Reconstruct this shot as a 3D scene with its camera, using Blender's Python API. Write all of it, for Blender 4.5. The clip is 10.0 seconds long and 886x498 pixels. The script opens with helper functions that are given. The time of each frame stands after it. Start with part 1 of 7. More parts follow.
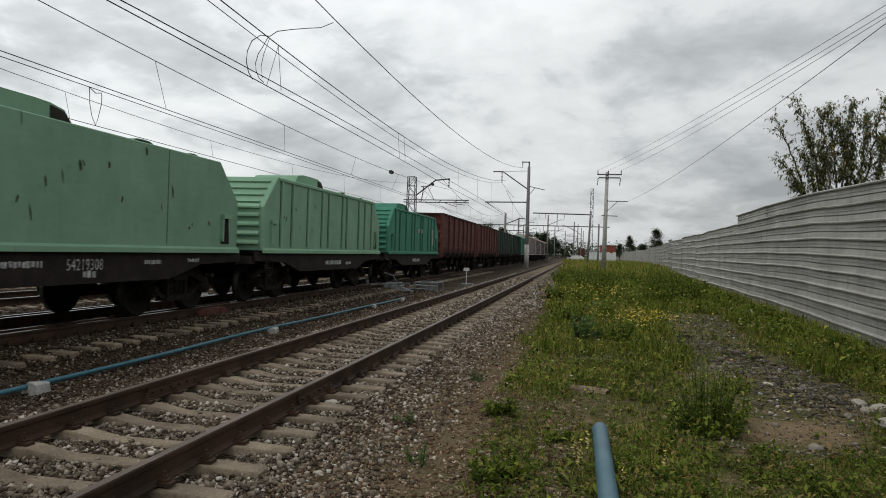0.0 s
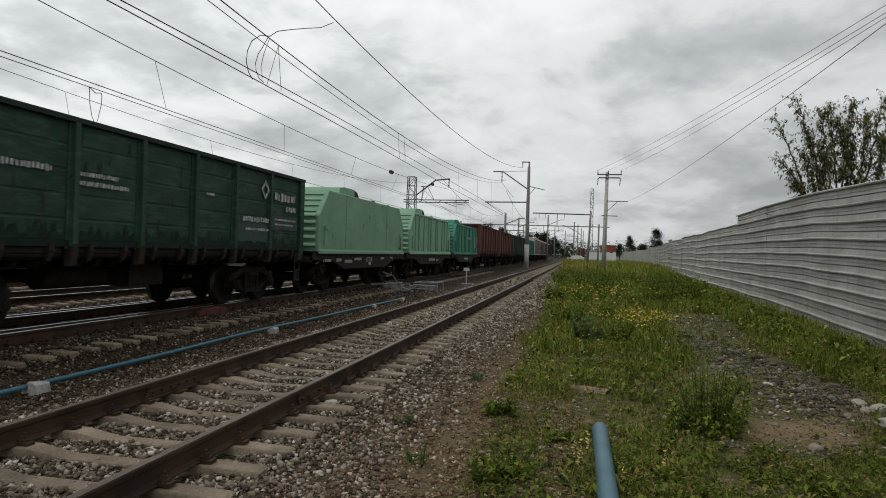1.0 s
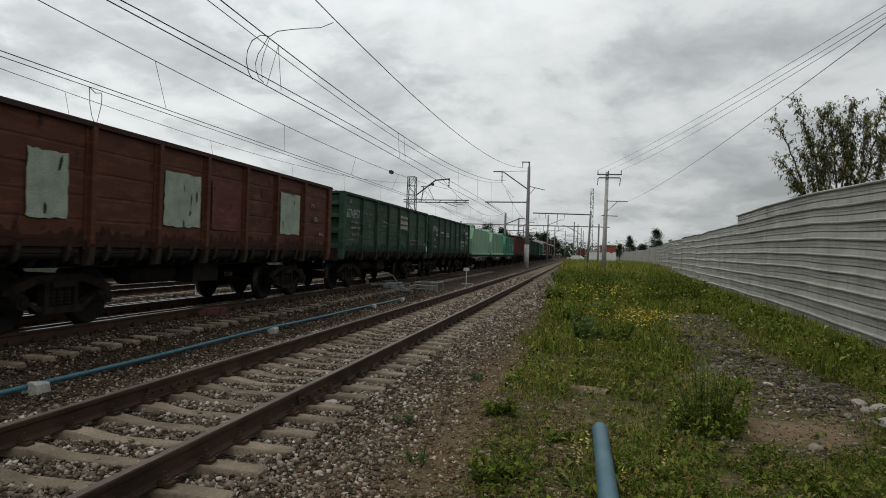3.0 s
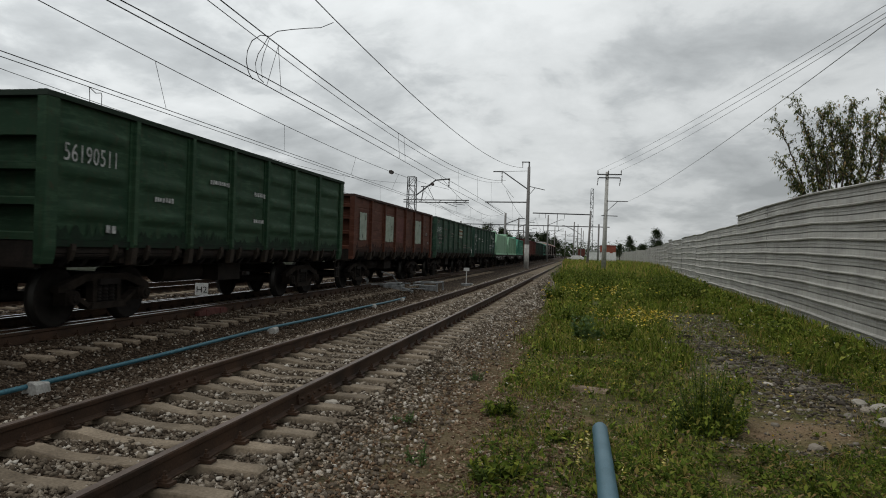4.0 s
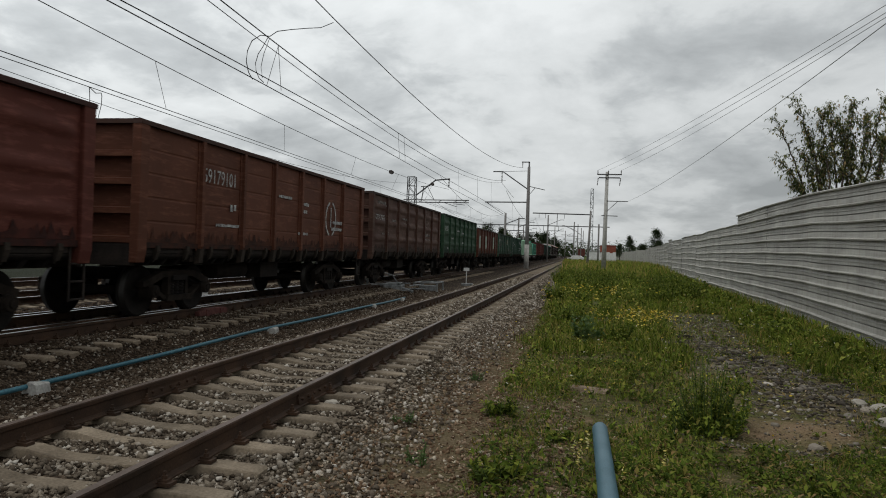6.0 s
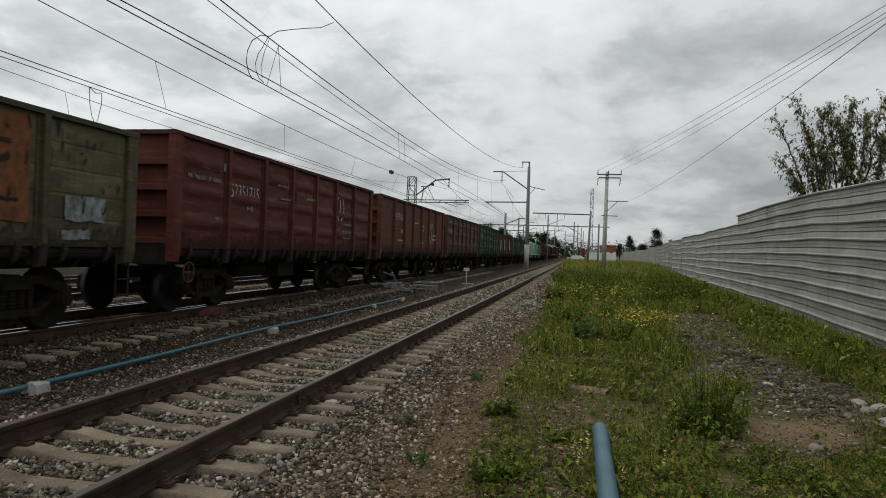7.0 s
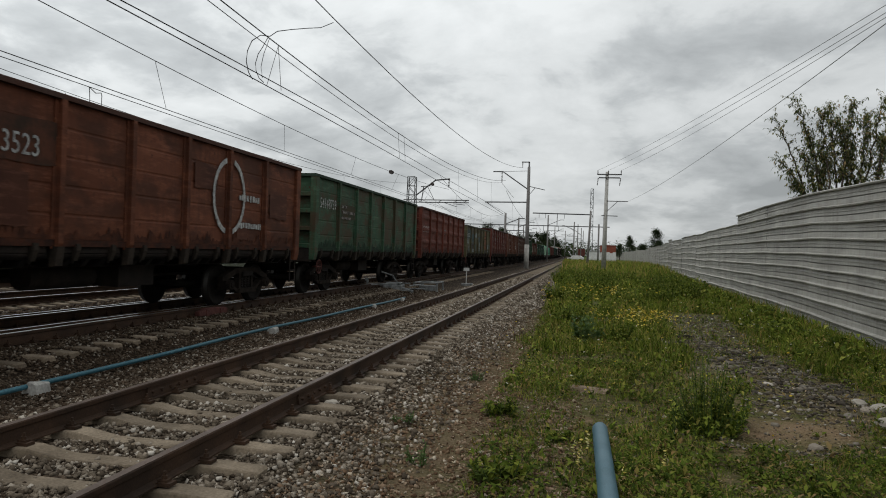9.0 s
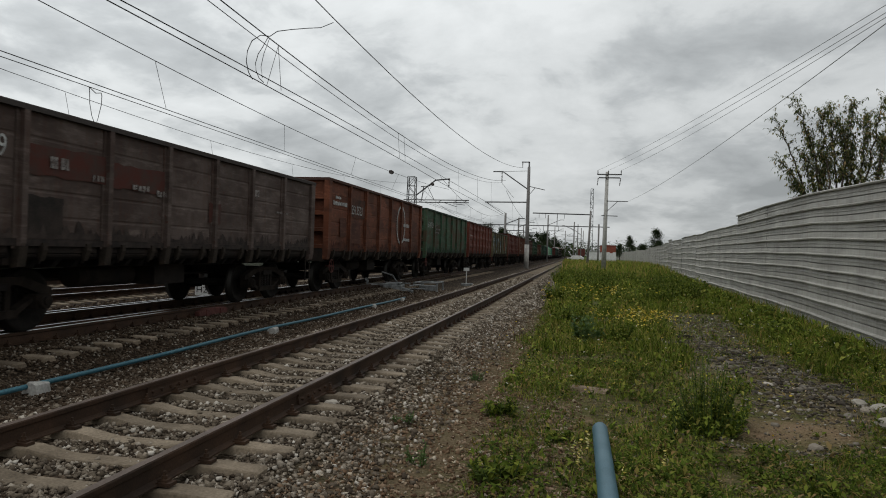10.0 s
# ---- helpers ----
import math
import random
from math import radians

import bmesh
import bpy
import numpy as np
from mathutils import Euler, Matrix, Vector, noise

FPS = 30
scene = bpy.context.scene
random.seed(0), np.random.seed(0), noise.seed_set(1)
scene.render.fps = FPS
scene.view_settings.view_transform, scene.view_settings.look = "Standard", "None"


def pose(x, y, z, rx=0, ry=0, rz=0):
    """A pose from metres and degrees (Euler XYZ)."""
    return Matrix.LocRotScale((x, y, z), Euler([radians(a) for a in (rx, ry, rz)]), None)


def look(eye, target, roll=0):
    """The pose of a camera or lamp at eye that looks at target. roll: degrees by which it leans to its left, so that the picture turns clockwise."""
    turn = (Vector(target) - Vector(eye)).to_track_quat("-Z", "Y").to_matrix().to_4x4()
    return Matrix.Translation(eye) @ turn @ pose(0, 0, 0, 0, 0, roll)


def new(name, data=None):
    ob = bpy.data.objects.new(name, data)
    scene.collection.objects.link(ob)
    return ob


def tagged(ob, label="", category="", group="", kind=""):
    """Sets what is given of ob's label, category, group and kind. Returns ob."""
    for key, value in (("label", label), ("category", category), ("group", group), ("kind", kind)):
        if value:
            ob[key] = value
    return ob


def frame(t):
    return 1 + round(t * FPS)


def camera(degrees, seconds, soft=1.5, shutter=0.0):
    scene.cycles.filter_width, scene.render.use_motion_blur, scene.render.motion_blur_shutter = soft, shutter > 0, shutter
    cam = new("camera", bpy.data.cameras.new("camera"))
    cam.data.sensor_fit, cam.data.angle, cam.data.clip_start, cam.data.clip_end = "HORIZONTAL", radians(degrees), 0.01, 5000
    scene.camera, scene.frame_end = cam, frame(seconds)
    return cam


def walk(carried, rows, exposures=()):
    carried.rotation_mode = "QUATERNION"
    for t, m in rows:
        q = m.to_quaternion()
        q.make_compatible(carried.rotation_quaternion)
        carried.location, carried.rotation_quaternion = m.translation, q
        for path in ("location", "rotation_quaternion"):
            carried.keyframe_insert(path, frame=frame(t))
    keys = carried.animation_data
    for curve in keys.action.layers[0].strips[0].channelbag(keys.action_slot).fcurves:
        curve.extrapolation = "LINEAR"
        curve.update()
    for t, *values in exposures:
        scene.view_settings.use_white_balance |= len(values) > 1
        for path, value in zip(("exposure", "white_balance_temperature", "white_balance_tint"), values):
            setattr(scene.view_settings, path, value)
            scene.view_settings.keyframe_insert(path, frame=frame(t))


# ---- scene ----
# Railway line beside a corrugated fence, a goods train passing. x to the right of the line, y along it, z = 0 at the near rail's top.
cam = camera(63.88, 10.0, soft=1.0, shutter=0.08)
EYE = Vector((0.0, 0.0, 1.485))
YAW, PITCH = 0.1880, 0.0028
AIM = EYE + Vector((-math.sin(YAW) * math.cos(PITCH), math.cos(YAW) * math.cos(PITCH), math.sin(PITCH)))
walk(cam, [(0.0, look(EYE, AIM, 1.81)), (10.0, look(EYE, AIM, 1.81))], [(0.0, 0.10), (1.0, 0.06), (2.5, 0.0), (5.5, -0.03), (7.5, -0.03), (8.5, 0.03), (10.0, -0.07)])

# ---------------------------------------------------------------- light
def make_world():
    w = bpy.data.worlds.new("overcast_sky")
    scene.world = w
    w.use_nodes = True
    nt = w.node_tree
    nt.nodes.clear()
    N, L = nt.nodes.new, nt.links.new
    out, bg = N("ShaderNodeOutputWorld"), N("ShaderNodeBackground")
    sky = N("ShaderNodeTexSky")
    sky.sky_type = "NISHITA"
    sky.sun_disc = False
    sky.sun_elevation, sky.sun_rotation = radians(66), radians(-60)
    tc, sep = N("ShaderNodeTexCoord"), N("ShaderNodeSeparateXYZ")
    L(tc.outputs["Generated"], sep.inputs[0])
    # cloud layer seen as a flat deck: direction divided by its height
    zz = N("ShaderNodeMath"); zz.operation = "MAXIMUM"; zz.inputs[1].default_value = 0.0
    L(sep.outputs["Z"], zz.inputs[0])
    za = N("ShaderNodeMath"); za.operation = "ADD"; za.inputs[1].default_value = 0.30
    L(zz.outputs[0], za.inputs[0])
    dx, dy = N("ShaderNodeMath"), N("ShaderNodeMath")
    dx.operation = dy.operation = "DIVIDE"
    L(sep.outputs["X"], dx.inputs[0]); L(za.outputs[0], dx.inputs[1])
    L(sep.outputs["Y"], dy.inputs[0]); L(za.outputs[0], dy.inputs[1])
    com = N("ShaderNodeCombineXYZ")
    L(dx.outputs[0], com.inputs[0]); L(dy.outputs[0], com.inputs[1])
    com.inputs[2].default_value = 7.9
    n1, n2 = N("ShaderNodeTexNoise"), N("ShaderNodeTexNoise")
    for n, s, d, r in ((n1, 1.10, 7.0, 0.54), (n2, 4.6, 7.0, 0.58)):
        n.inputs["Scale"].default_value, n.inputs["Detail"].default_value, n.inputs["Roughness"].default_value = s, d, r
        L(com.outputs[0], n.inputs["Vector"])
    n1.inputs["Distortion"].default_value = 0.35
    n2.inputs["Distortion"].default_value = 0.25
    ad = N("ShaderNodeMath"); ad.operation = "MULTIPLY_ADD"; ad.inputs[1].default_value = 0.55
    L(n2.outputs[0], ad.inputs[0]); L(n1.outputs[0], ad.inputs[2])
    ramp = N("ShaderNodeValToRGB")
    e = ramp.color_ramp.elements
    e[0].position, e[0].color = 0.64, (0.895, 0.925, 0.93, 1)
    e[1].position, e[1].color = 1.0, (0.44, 0.465, 0.475, 1)
    m = e.new(0.77); m.color = (0.78, 0.81, 0.815, 1)
    m = e.new(0.85); m.color = (0.61, 0.64, 0.65, 1)
    L(ad.outputs[0], ramp.inputs[0])
    # thinner cloud high up and towards the hidden sun, thicker near the horizon
    gz = N("ShaderNodeMapRange"); gz.inputs["From Max"].default_value = 0.42
    gz.inputs["To Min"].default_value, gz.inputs["To Max"].default_value = 0.76, 1.06
    L(sep.outputs["Z"], gz.inputs[0])
    gx = N("ShaderNodeMapRange"); gx.inputs["From Min"].default_value, gx.inputs["From Max"].default_value = -0.75, 0.45
    gx.inputs["To Min"].default_value, gx.inputs["To Max"].default_value = 1.20, 0.84
    L(sep.outputs["X"], gx.inputs[0])
    gm = N("ShaderNodeMath"); gm.operation = "MULTIPLY"
    L(gz.outputs[0], gm.inputs[0]); L(gx.outputs[0], gm.inputs[1])
    sc = N("ShaderNodeVectorMath"); sc.operation = "SCALE"; sc.inputs["Scale"].default_value = 0.08
    L(sky.outputs[0], sc.inputs[0])
    mix = N("ShaderNodeMixRGB"); mix.inputs[0].default_value = 0.96
    L(sc.outputs[0], mix.inputs[1]); L(ramp.outputs[0], mix.inputs[2])
    L(mix.outputs[0], bg.inputs[0]); L(gm.outputs[0], bg.inputs[1])
    L(bg.outputs[0], out.inputs[0])


make_world()
sun_data = bpy.data.lights.new("sun", "SUN")
sun_data.energy, sun_data.angle, sun_data.color = 0.6, radians(25), (1.0, 0.97, 0.93)
sun = new("sun", sun_data)
sun.matrix_world = look((-14, -8, 40), (0, 8, 0))

# ---------------------------------------------------------------- materials
def nodes_of(name):
    m = bpy.data.materials.new(name)
    m.use_nodes = True
    nt = m.node_tree
    b = nt.nodes["Principled BSDF"]
    return m, nt, b


def noise_node(nt, scale, detail=4.0, rough=0.55, vec=None):
    n = nt.nodes.new("ShaderNodeTexNoise")
    n.inputs["Scale"].default_value, n.inputs["Detail"].default_value, n.inputs["Roughness"].default_value = scale, detail, rough
    if vec:
        nt.links.new(vec, n.inputs["Vector"])
    return n


def ramp_node(nt, src, stops):
    r = nt.nodes.new("ShaderNodeValToRGB")
    e = r.color_ramp.elements
    while len(e) < len(stops):
        e.new(0.5)
    for el, (p, c) in zip(e, stops):
        el.position, el.color = p, (*c, 1) if len(c) == 3 else c
    nt.links.new(src, r.inputs[0])
    return r


def mix_node(nt, fac, a, b, mode="MIX"):
    n = nt.nodes.new("ShaderNodeMixRGB")
    n.blend_type = mode
    for i, v in enumerate((fac, a, b)):
        if isinstance(v, (int, float)):
            n.inputs[i].default_value = v if i == 0 else (v, v, v, 1)
        elif isinstance(v, tuple):
            n.inputs[i].default_value = (*v, 1)
        else:
            nt.links.new(v, n.inputs[i])
    return n.outputs[0]


def bump(nt, b, src, strength, dist):
    n = nt.nodes.new("ShaderNodeBump")
    n.inputs["Strength"].default_value, n.inputs["Distance"].default_value = strength, dist
    nt.links.new(src, n.inputs["Height"])
    nt.links.new(n.outputs[0], b.inputs["Normal"])
    return n


def mat_mottled(name, c1, c2, scale=3.0, rough=0.8, metal=0.0, fine=40.0, relief=0.004, world=False, vary=0.0, spec=0.2):
    """Two tones in patches, a fine grain over them, a fine relief."""
    m, nt, b = nodes_of(name)
    tc = nt.nodes.new("ShaderNodeTexCoord")
    vec = tc.outputs["Object"]
    if world:
        vec = nt.nodes.new("ShaderNodeNewGeometry").outputs["Position"]
    a = noise_node(nt, scale, 5, 0.6, vec)
    f = noise_node(nt, fine, 3, 0.6, vec)
    r = ramp_node(nt, a.outputs[0], [(0.35, c1), (0.65, c2)])
    g = ramp_node(nt, f.outputs[0], [(0.3, (0.72, 0.72, 0.72)), (0.7, (1.2, 1.2, 1.2))])
    col = mix_node(nt, 1.0, r.outputs[0], g.outputs[0], "MULTIPLY")
    if vary:
        oi = nt.nodes.new("ShaderNodeObjectInfo")
        v = ramp_node(nt, oi.outputs["Random"], [(0.0, (1 - vary,) * 3), (1.0, (1 + vary,) * 3)])
        col = mix_node(nt, 1.0, col, v.outputs[0], "MULTIPLY")
    nt.links.new(col, b.inputs["Base Color"])
    b.inputs["Roughness"].default_value, b.inputs["Metallic"].default_value = rough, metal
    b.inputs["Specular IOR Level"].default_value = spec
    bump(nt, b, f.outputs[0], 0.5, relief)
    return m


def mat_plain(name, c, rough=0.6, metal=0.0):
    m, nt, b = nodes_of(name)
    b.inputs["Base Color"].default_value = (*c, 1)
    b.inputs["Roughness"].default_value, b.inputs["Metallic"].default_value = rough, metal
    return m


def mat_island(name, stops, rough=0.85, two_sided=0.0, spec=0.3):
    """Each piece of a joined mesh takes its own tone."""
    m, nt, b = nodes_of(name)
    g = nt.nodes.new("ShaderNodeNewGeometry")
    r = ramp_node(nt, g.outputs["Random Per Island"], stops)
    p = noise_node(nt, 1.3, 3, 0.5, g.outputs["Position"])
    s = ramp_node(nt, p.outputs[0], [(0.3, (0.75, 0.75, 0.75)), (0.7, (1.2, 1.2, 1.2))])
    col = mix_node(nt, 1.0, r.outputs[0], s.outputs[0], "MULTIPLY")
    nt.links.new(col, b.inputs["Base Color"])
    b.inputs["Roughness"].default_value = rough
    b.inputs["Specular IOR Level"].default_value = spec
    if two_sided:
        t = nt.nodes.new("ShaderNodeBsdfTranslucent")
        nt.links.new(col, t.inputs[0])
        mx = nt.nodes.new("ShaderNodeMixShader")
        mx.inputs[0].default_value = two_sided
        nt.links.new(b.outputs[0], mx.inputs[1]); nt.links.new(t.outputs[0], mx.inputs[2])
        nt.links.new(mx.outputs[0], nt.nodes["Material Output"].inputs[0])
    return m


PAINTS = {}


def mat_paint(name, base, worn, rust=(0.075, 0.03, 0.018), rusty=0.35, seed=0.0, chalk=0.7, blotch=None, much=0.8):
    """Old wagon paint: faded tones, rust that runs down, soot near the floor, odd repainted blocks."""
    m, nt, b = nodes_of(name)
    tc = nt.nodes.new("ShaderNodeTexCoord")
    mp = nt.nodes.new("ShaderNodeMapping")
    mp.inputs["Location"].default_value = (seed * 3.1, seed * 7.7, seed * 1.3)
    oi = nt.nodes.new("ShaderNodeObjectInfo")
    off = nt.nodes.new("ShaderNodeVectorMath"); off.operation = "SCALE"; off.inputs["Scale"].default_value = 37.0
    cx = nt.nodes.new("ShaderNodeCombineXYZ")
    nt.links.new(oi.outputs["Random"], cx.inputs[0]); nt.links.new(oi.outputs["Random"], cx.inputs[1])
    nt.links.new(cx.outputs[0], off.inputs[0])
    ad = nt.nodes.new("ShaderNodeVectorMath")
    nt.links.new(tc.outputs["Object"], ad.inputs[0]); nt.links.new(off.outputs[0], ad.inputs[1])
    nt.links.new(ad.outputs[0], mp.inputs[0])
    v = mp.outputs[0]
    big = noise_node(nt, 0.9, 5, 0.65, v)
    col = ramp_node(nt, big.outputs[0], [(0.32, base), (0.68, worn)]).outputs[0]
    tone = ramp_node(nt, oi.outputs["Random"], [(0.0, (0.86,) * 3), (1.0, (1.14,) * 3)])
    col = mix_node(nt, 1.0, col, tone.outputs[0], "MULTIPLY")
    # chalky horizontal scuffs
    mh = nt.nodes.new("ShaderNodeMapping"); mh.inputs["Scale"].default_value = (1.0, 1.0, 6.0)
    nt.links.new(v, mh.inputs[0])
    sh = noise_node(nt, 1.6, 7, 0.72, mh.outputs[0])
    hr = ramp_node(nt, sh.outputs[0], [(0.50, (0, 0, 0)), (0.74, (chalk,) * 3)])
    col = mix_node(nt, hr.outputs[0], col, tuple(min(0.5, 1.9 * c + 0.012) for c in worn))
    if blotch:
        # coats of another colour showing through in ragged fields
        mq = nt.nodes.new("ShaderNodeMapping"); mq.inputs["Scale"].default_value = (0.9, 0.9, 1.7)
        mq.inputs["Location"].default_value = (3.3, seed, 1.1)
        nt.links.new(v, mq.inputs[0])
        bq = noise_node(nt, 0.85, 8, 0.66, mq.outputs[0])
        bf = ramp_node(nt, bq.outputs[0], [(0.47, (0, 0, 0)), (0.58, (much,) * 3)])
        col = mix_node(nt, bf.outputs[0], col, blotch)
    # streaks: noise stretched downwards
    ms = nt.nodes.new("ShaderNodeMapping"); ms.inputs["Scale"].default_value = (9, 9, 0.7)
    nt.links.new(v, ms.inputs[0])
    st = noise_node(nt, 1.0, 4, 0.7, ms.outputs[0])
    sr = ramp_node(nt, st.outputs[0], [(0.5, (0, 0, 0)), (0.78, (rusty,) * 3)])
    col = mix_node(nt, sr.outputs[0], col, rust)
    fl = noise_node(nt, 7.0, 6, 0.75, v)
    fr = ramp_node(nt, fl.outputs[0], [(0.60, (0, 0, 0)), (0.66, (rusty * 1.6,) * 3)])
    col = mix_node(nt, fr.outputs[0], col, rust)
    nt.links.new(col, b.inputs["Base Color"])
    b.inputs["Roughness"].default_value = 0.7
    b.inputs["Specular IOR Level"].default_value = 0.12
    PAINTS[m.name] = tuple(0.5 * (p + q) for p, q in zip(base, worn))
    bump(nt, b, big.outputs[0], 0.35, 0.02)
    return m


def mat_patch(name, c, under, scale=5.0):
    """Thin overpaint worn through to what lies under it."""
    m, nt, b = nodes_of(name)
    g = nt.nodes.new("ShaderNodeTexCoord")
    oi = nt.nodes.new("ShaderNodeObjectInfo")
    ad = nt.nodes.new("ShaderNodeVectorMath")
    nt.links.new(g.outputs["Object"], ad.inputs[0])
    cx = nt.nodes.new("ShaderNodeCombineXYZ")
    mu = nt.nodes.new("ShaderNodeMath"); mu.operation = "MULTIPLY"; mu.inputs[1].default_value = 31.0
    nt.links.new(oi.outputs["Random"], mu.inputs[0]); nt.links.new(mu.outputs[0], cx.inputs[1])
    nt.links.new(cx.outputs[0], ad.inputs[1])
    n = noise_node(nt, scale, 7, 0.7, ad.outputs[0])
    f = ramp_node(nt, n.outputs[0], [(0.40, (1, 1, 1)), (0.62, (0.12, 0.12, 0.12))])
    col = mix_node(nt, f.outputs[0], under, c)
    nt.links.new(col, b.inputs["Base Color"])
    b.inputs["Roughness"].default_value = 0.8
    b.inputs["Specular IOR Level"].default_value = 0.12
    return m


M = {}
M["rail"] = mat_mottled("rusty_rail_steel", (0.028, 0.017, 0.011), (0.062, 0.034, 0.020), 2.0, 0.75, 0.0, 60, 0.002, True)
M["rail_top"] = mat_mottled("worn_rail_top", (0.10, 0.075, 0.06), (0.16, 0.12, 0.10), 1.5, 0.5, 0.4, 60, 0.0005, True)
M["bright_top"] = mat_mottled("polished_rail_top", (0.33, 0.33, 0.34), (0.46, 0.46, 0.46), 1.5, 0.34, 1.0, 60, 0.0003, True)
M["sleeper"] = mat_mottled("old_concrete_sleeper", (0.120, 0.094, 0.066), (0.255, 0.205, 0.148), 1.9, 0.9, 0, 45, 0.006, True, 0.16)
M["sleeper_dark"] = mat_mottled("stained_concrete_sleeper", (0.110, 0.082, 0.056), (0.240, 0.190, 0.138), 1.8, 0.9, 0, 45, 0.006, True, 0.2)
M["concrete"] = mat_mottled("weathered_concrete", (0.3, 0.29, 0.27), (0.45, 0.44, 0.41), 3.0, 0.9, 0, 35, 0.006)
M["pole"] = mat_mottled("grey_concrete_pole", (0.15, 0.14, 0.135), (0.23, 0.22, 0.21), 0.8, 0.85, 0, 25, 0.004)
M["steel_dark"] = mat_mottled("dark_galvanised_steel", (0.06, 0.06, 0.062), (0.12, 0.12, 0.12), 1.5, 0.6, 0.3, 40, 0.002)
M["wire"] = mat_mottled("old_wire", (0.035, 0.035, 0.035), (0.06, 0.06, 0.06), 1.0, 0.6, 0.5, 30, 0.0005)
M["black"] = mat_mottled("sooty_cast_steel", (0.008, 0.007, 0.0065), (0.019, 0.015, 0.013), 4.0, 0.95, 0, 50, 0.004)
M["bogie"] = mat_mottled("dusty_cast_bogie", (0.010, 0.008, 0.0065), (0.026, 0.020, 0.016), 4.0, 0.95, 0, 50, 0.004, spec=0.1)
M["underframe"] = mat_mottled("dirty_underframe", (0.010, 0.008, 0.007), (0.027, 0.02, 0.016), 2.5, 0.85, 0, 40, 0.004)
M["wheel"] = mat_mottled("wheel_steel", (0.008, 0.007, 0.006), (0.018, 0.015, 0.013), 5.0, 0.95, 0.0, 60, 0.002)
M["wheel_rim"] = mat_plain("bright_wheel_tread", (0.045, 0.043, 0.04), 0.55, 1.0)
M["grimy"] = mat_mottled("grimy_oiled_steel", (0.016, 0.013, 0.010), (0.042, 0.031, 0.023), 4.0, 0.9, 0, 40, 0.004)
M["letter"] = mat_mottled("faded_white_stencil", (0.20, 0.20, 0.195), (0.50, 0.51, 0.50), 9.0, 0.8, 0, 60, 0.001)
def worn_off(m, scale, lo, hi):
    """Paint that has come away in flecks, showing what it was put on."""
    nt = m.node_tree
    tc = nt.nodes.new("ShaderNodeTexCoord")
    n = noise_node(nt, scale, 6, 0.7, tc.outputs["Object"])
    f = ramp_node(nt, n.outputs[0], [(lo, (0, 0, 0)), (hi, (1, 1, 1))])
    tr = nt.nodes.new("ShaderNodeBsdfTransparent")
    mx = nt.nodes.new("ShaderNodeMixShader")
    nt.links.new(f.outputs[0], mx.inputs[0])
    nt.links.new(tr.outputs[0], mx.inputs[1]); nt.links.new(nt.nodes["Principled BSDF"].outputs[0], mx.inputs[2])
    nt.links.new(mx.outputs[0], nt.nodes["Material Output"].inputs[0])
    return m


worn_off(M["letter"], 7.0, 0.27, 0.44)
M["dull_red"] = mat_mottled("dull_red_paint", (0.07, 0.026, 0.022), (0.13, 0.05, 0.042), 6.0, 0.8, 0, 50, 0.003)
M["letter_dim"] = mat_mottled("worn_stencil", (0.12, 0.10, 0.09), (0.27, 0.25, 0.235), 9.0, 0.8, 0, 60, 0.001)
worn_off(M["letter_dim"], 7.0, 0.33, 0.54)
M["line"] = mat_plain("grey_aluminium_line", (0.26, 0.26, 0.265), 0.5, 0.3)
M["blue"] = mat_mottled("blue_plastic_pipe", (0.03, 0.105, 0.14), (0.05, 0.145, 0.185), 1.5, 0.45, 0, 30, 0.001)
M["fence"] = None
M["red"] = mat_mottled("rusty_red_paint", (0.16, 0.045, 0.03), (0.27, 0.08, 0.05), 6.0, 0.8, 0, 50, 0.003)
M["white"] = mat_mottled("dull_white_paint", (0.5, 0.5, 0.49), (0.66, 0.66, 0.64), 2.0, 0.7, 0, 30, 0.002)
M["insulator"] = mat_plain("brown_insulator_glaze", (0.03, 0.018, 0.014), 0.3)
M["bark"] = mat_mottled("grey_bark", (0.06, 0.05, 0.04), (0.11, 0.09, 0.075), 5.0, 0.95, 0, 60, 0.006)

# ---------------------------------------------------------------- mesh tools
def box(bm, x0, x1, y0, y1, z0, z1, m=None):
    vs = [bm.verts.new((x, y, z)) for z in (z0, z1) for y in (y0, y1) for x in (x0, x1)]
    if m is not None:
        for v in vs:
            v.co = m @ v.co
    for f in ((0, 2, 3, 1), (4, 5, 7, 6), (0, 1, 5, 4), (2, 6, 7, 3), (0, 4, 6, 2), (1, 3, 7, 5)):
        bm.faces.new([vs[i] for i in f])
    return vs


def rod(bm, a, b, r0, r1=None, seg=8):
    a, b = Vector(a), Vector(b)
    r1 = r0 if r1 is None else r1
    q = (b - a).to_track_quat("Z", "Y").to_matrix()
    ra, rb = [], []
    for i in range(seg):
        c = Vector((math.cos(2 * math.pi * i / seg), math.sin(2 * math.pi * i / seg), 0))
        ra.append(bm.verts.new(a + q @ (c * r0)))
        rb.append(bm.verts.new(b + q @ (c * r1)))
    for i in range(seg):
        j = (i + 1) % seg
        f = bm.faces.new((ra[i], ra[j], rb[j], rb[i]))
        f.smooth = seg > 6
    bm.faces.new(ra[::-1])
    bm.faces.new(rb)


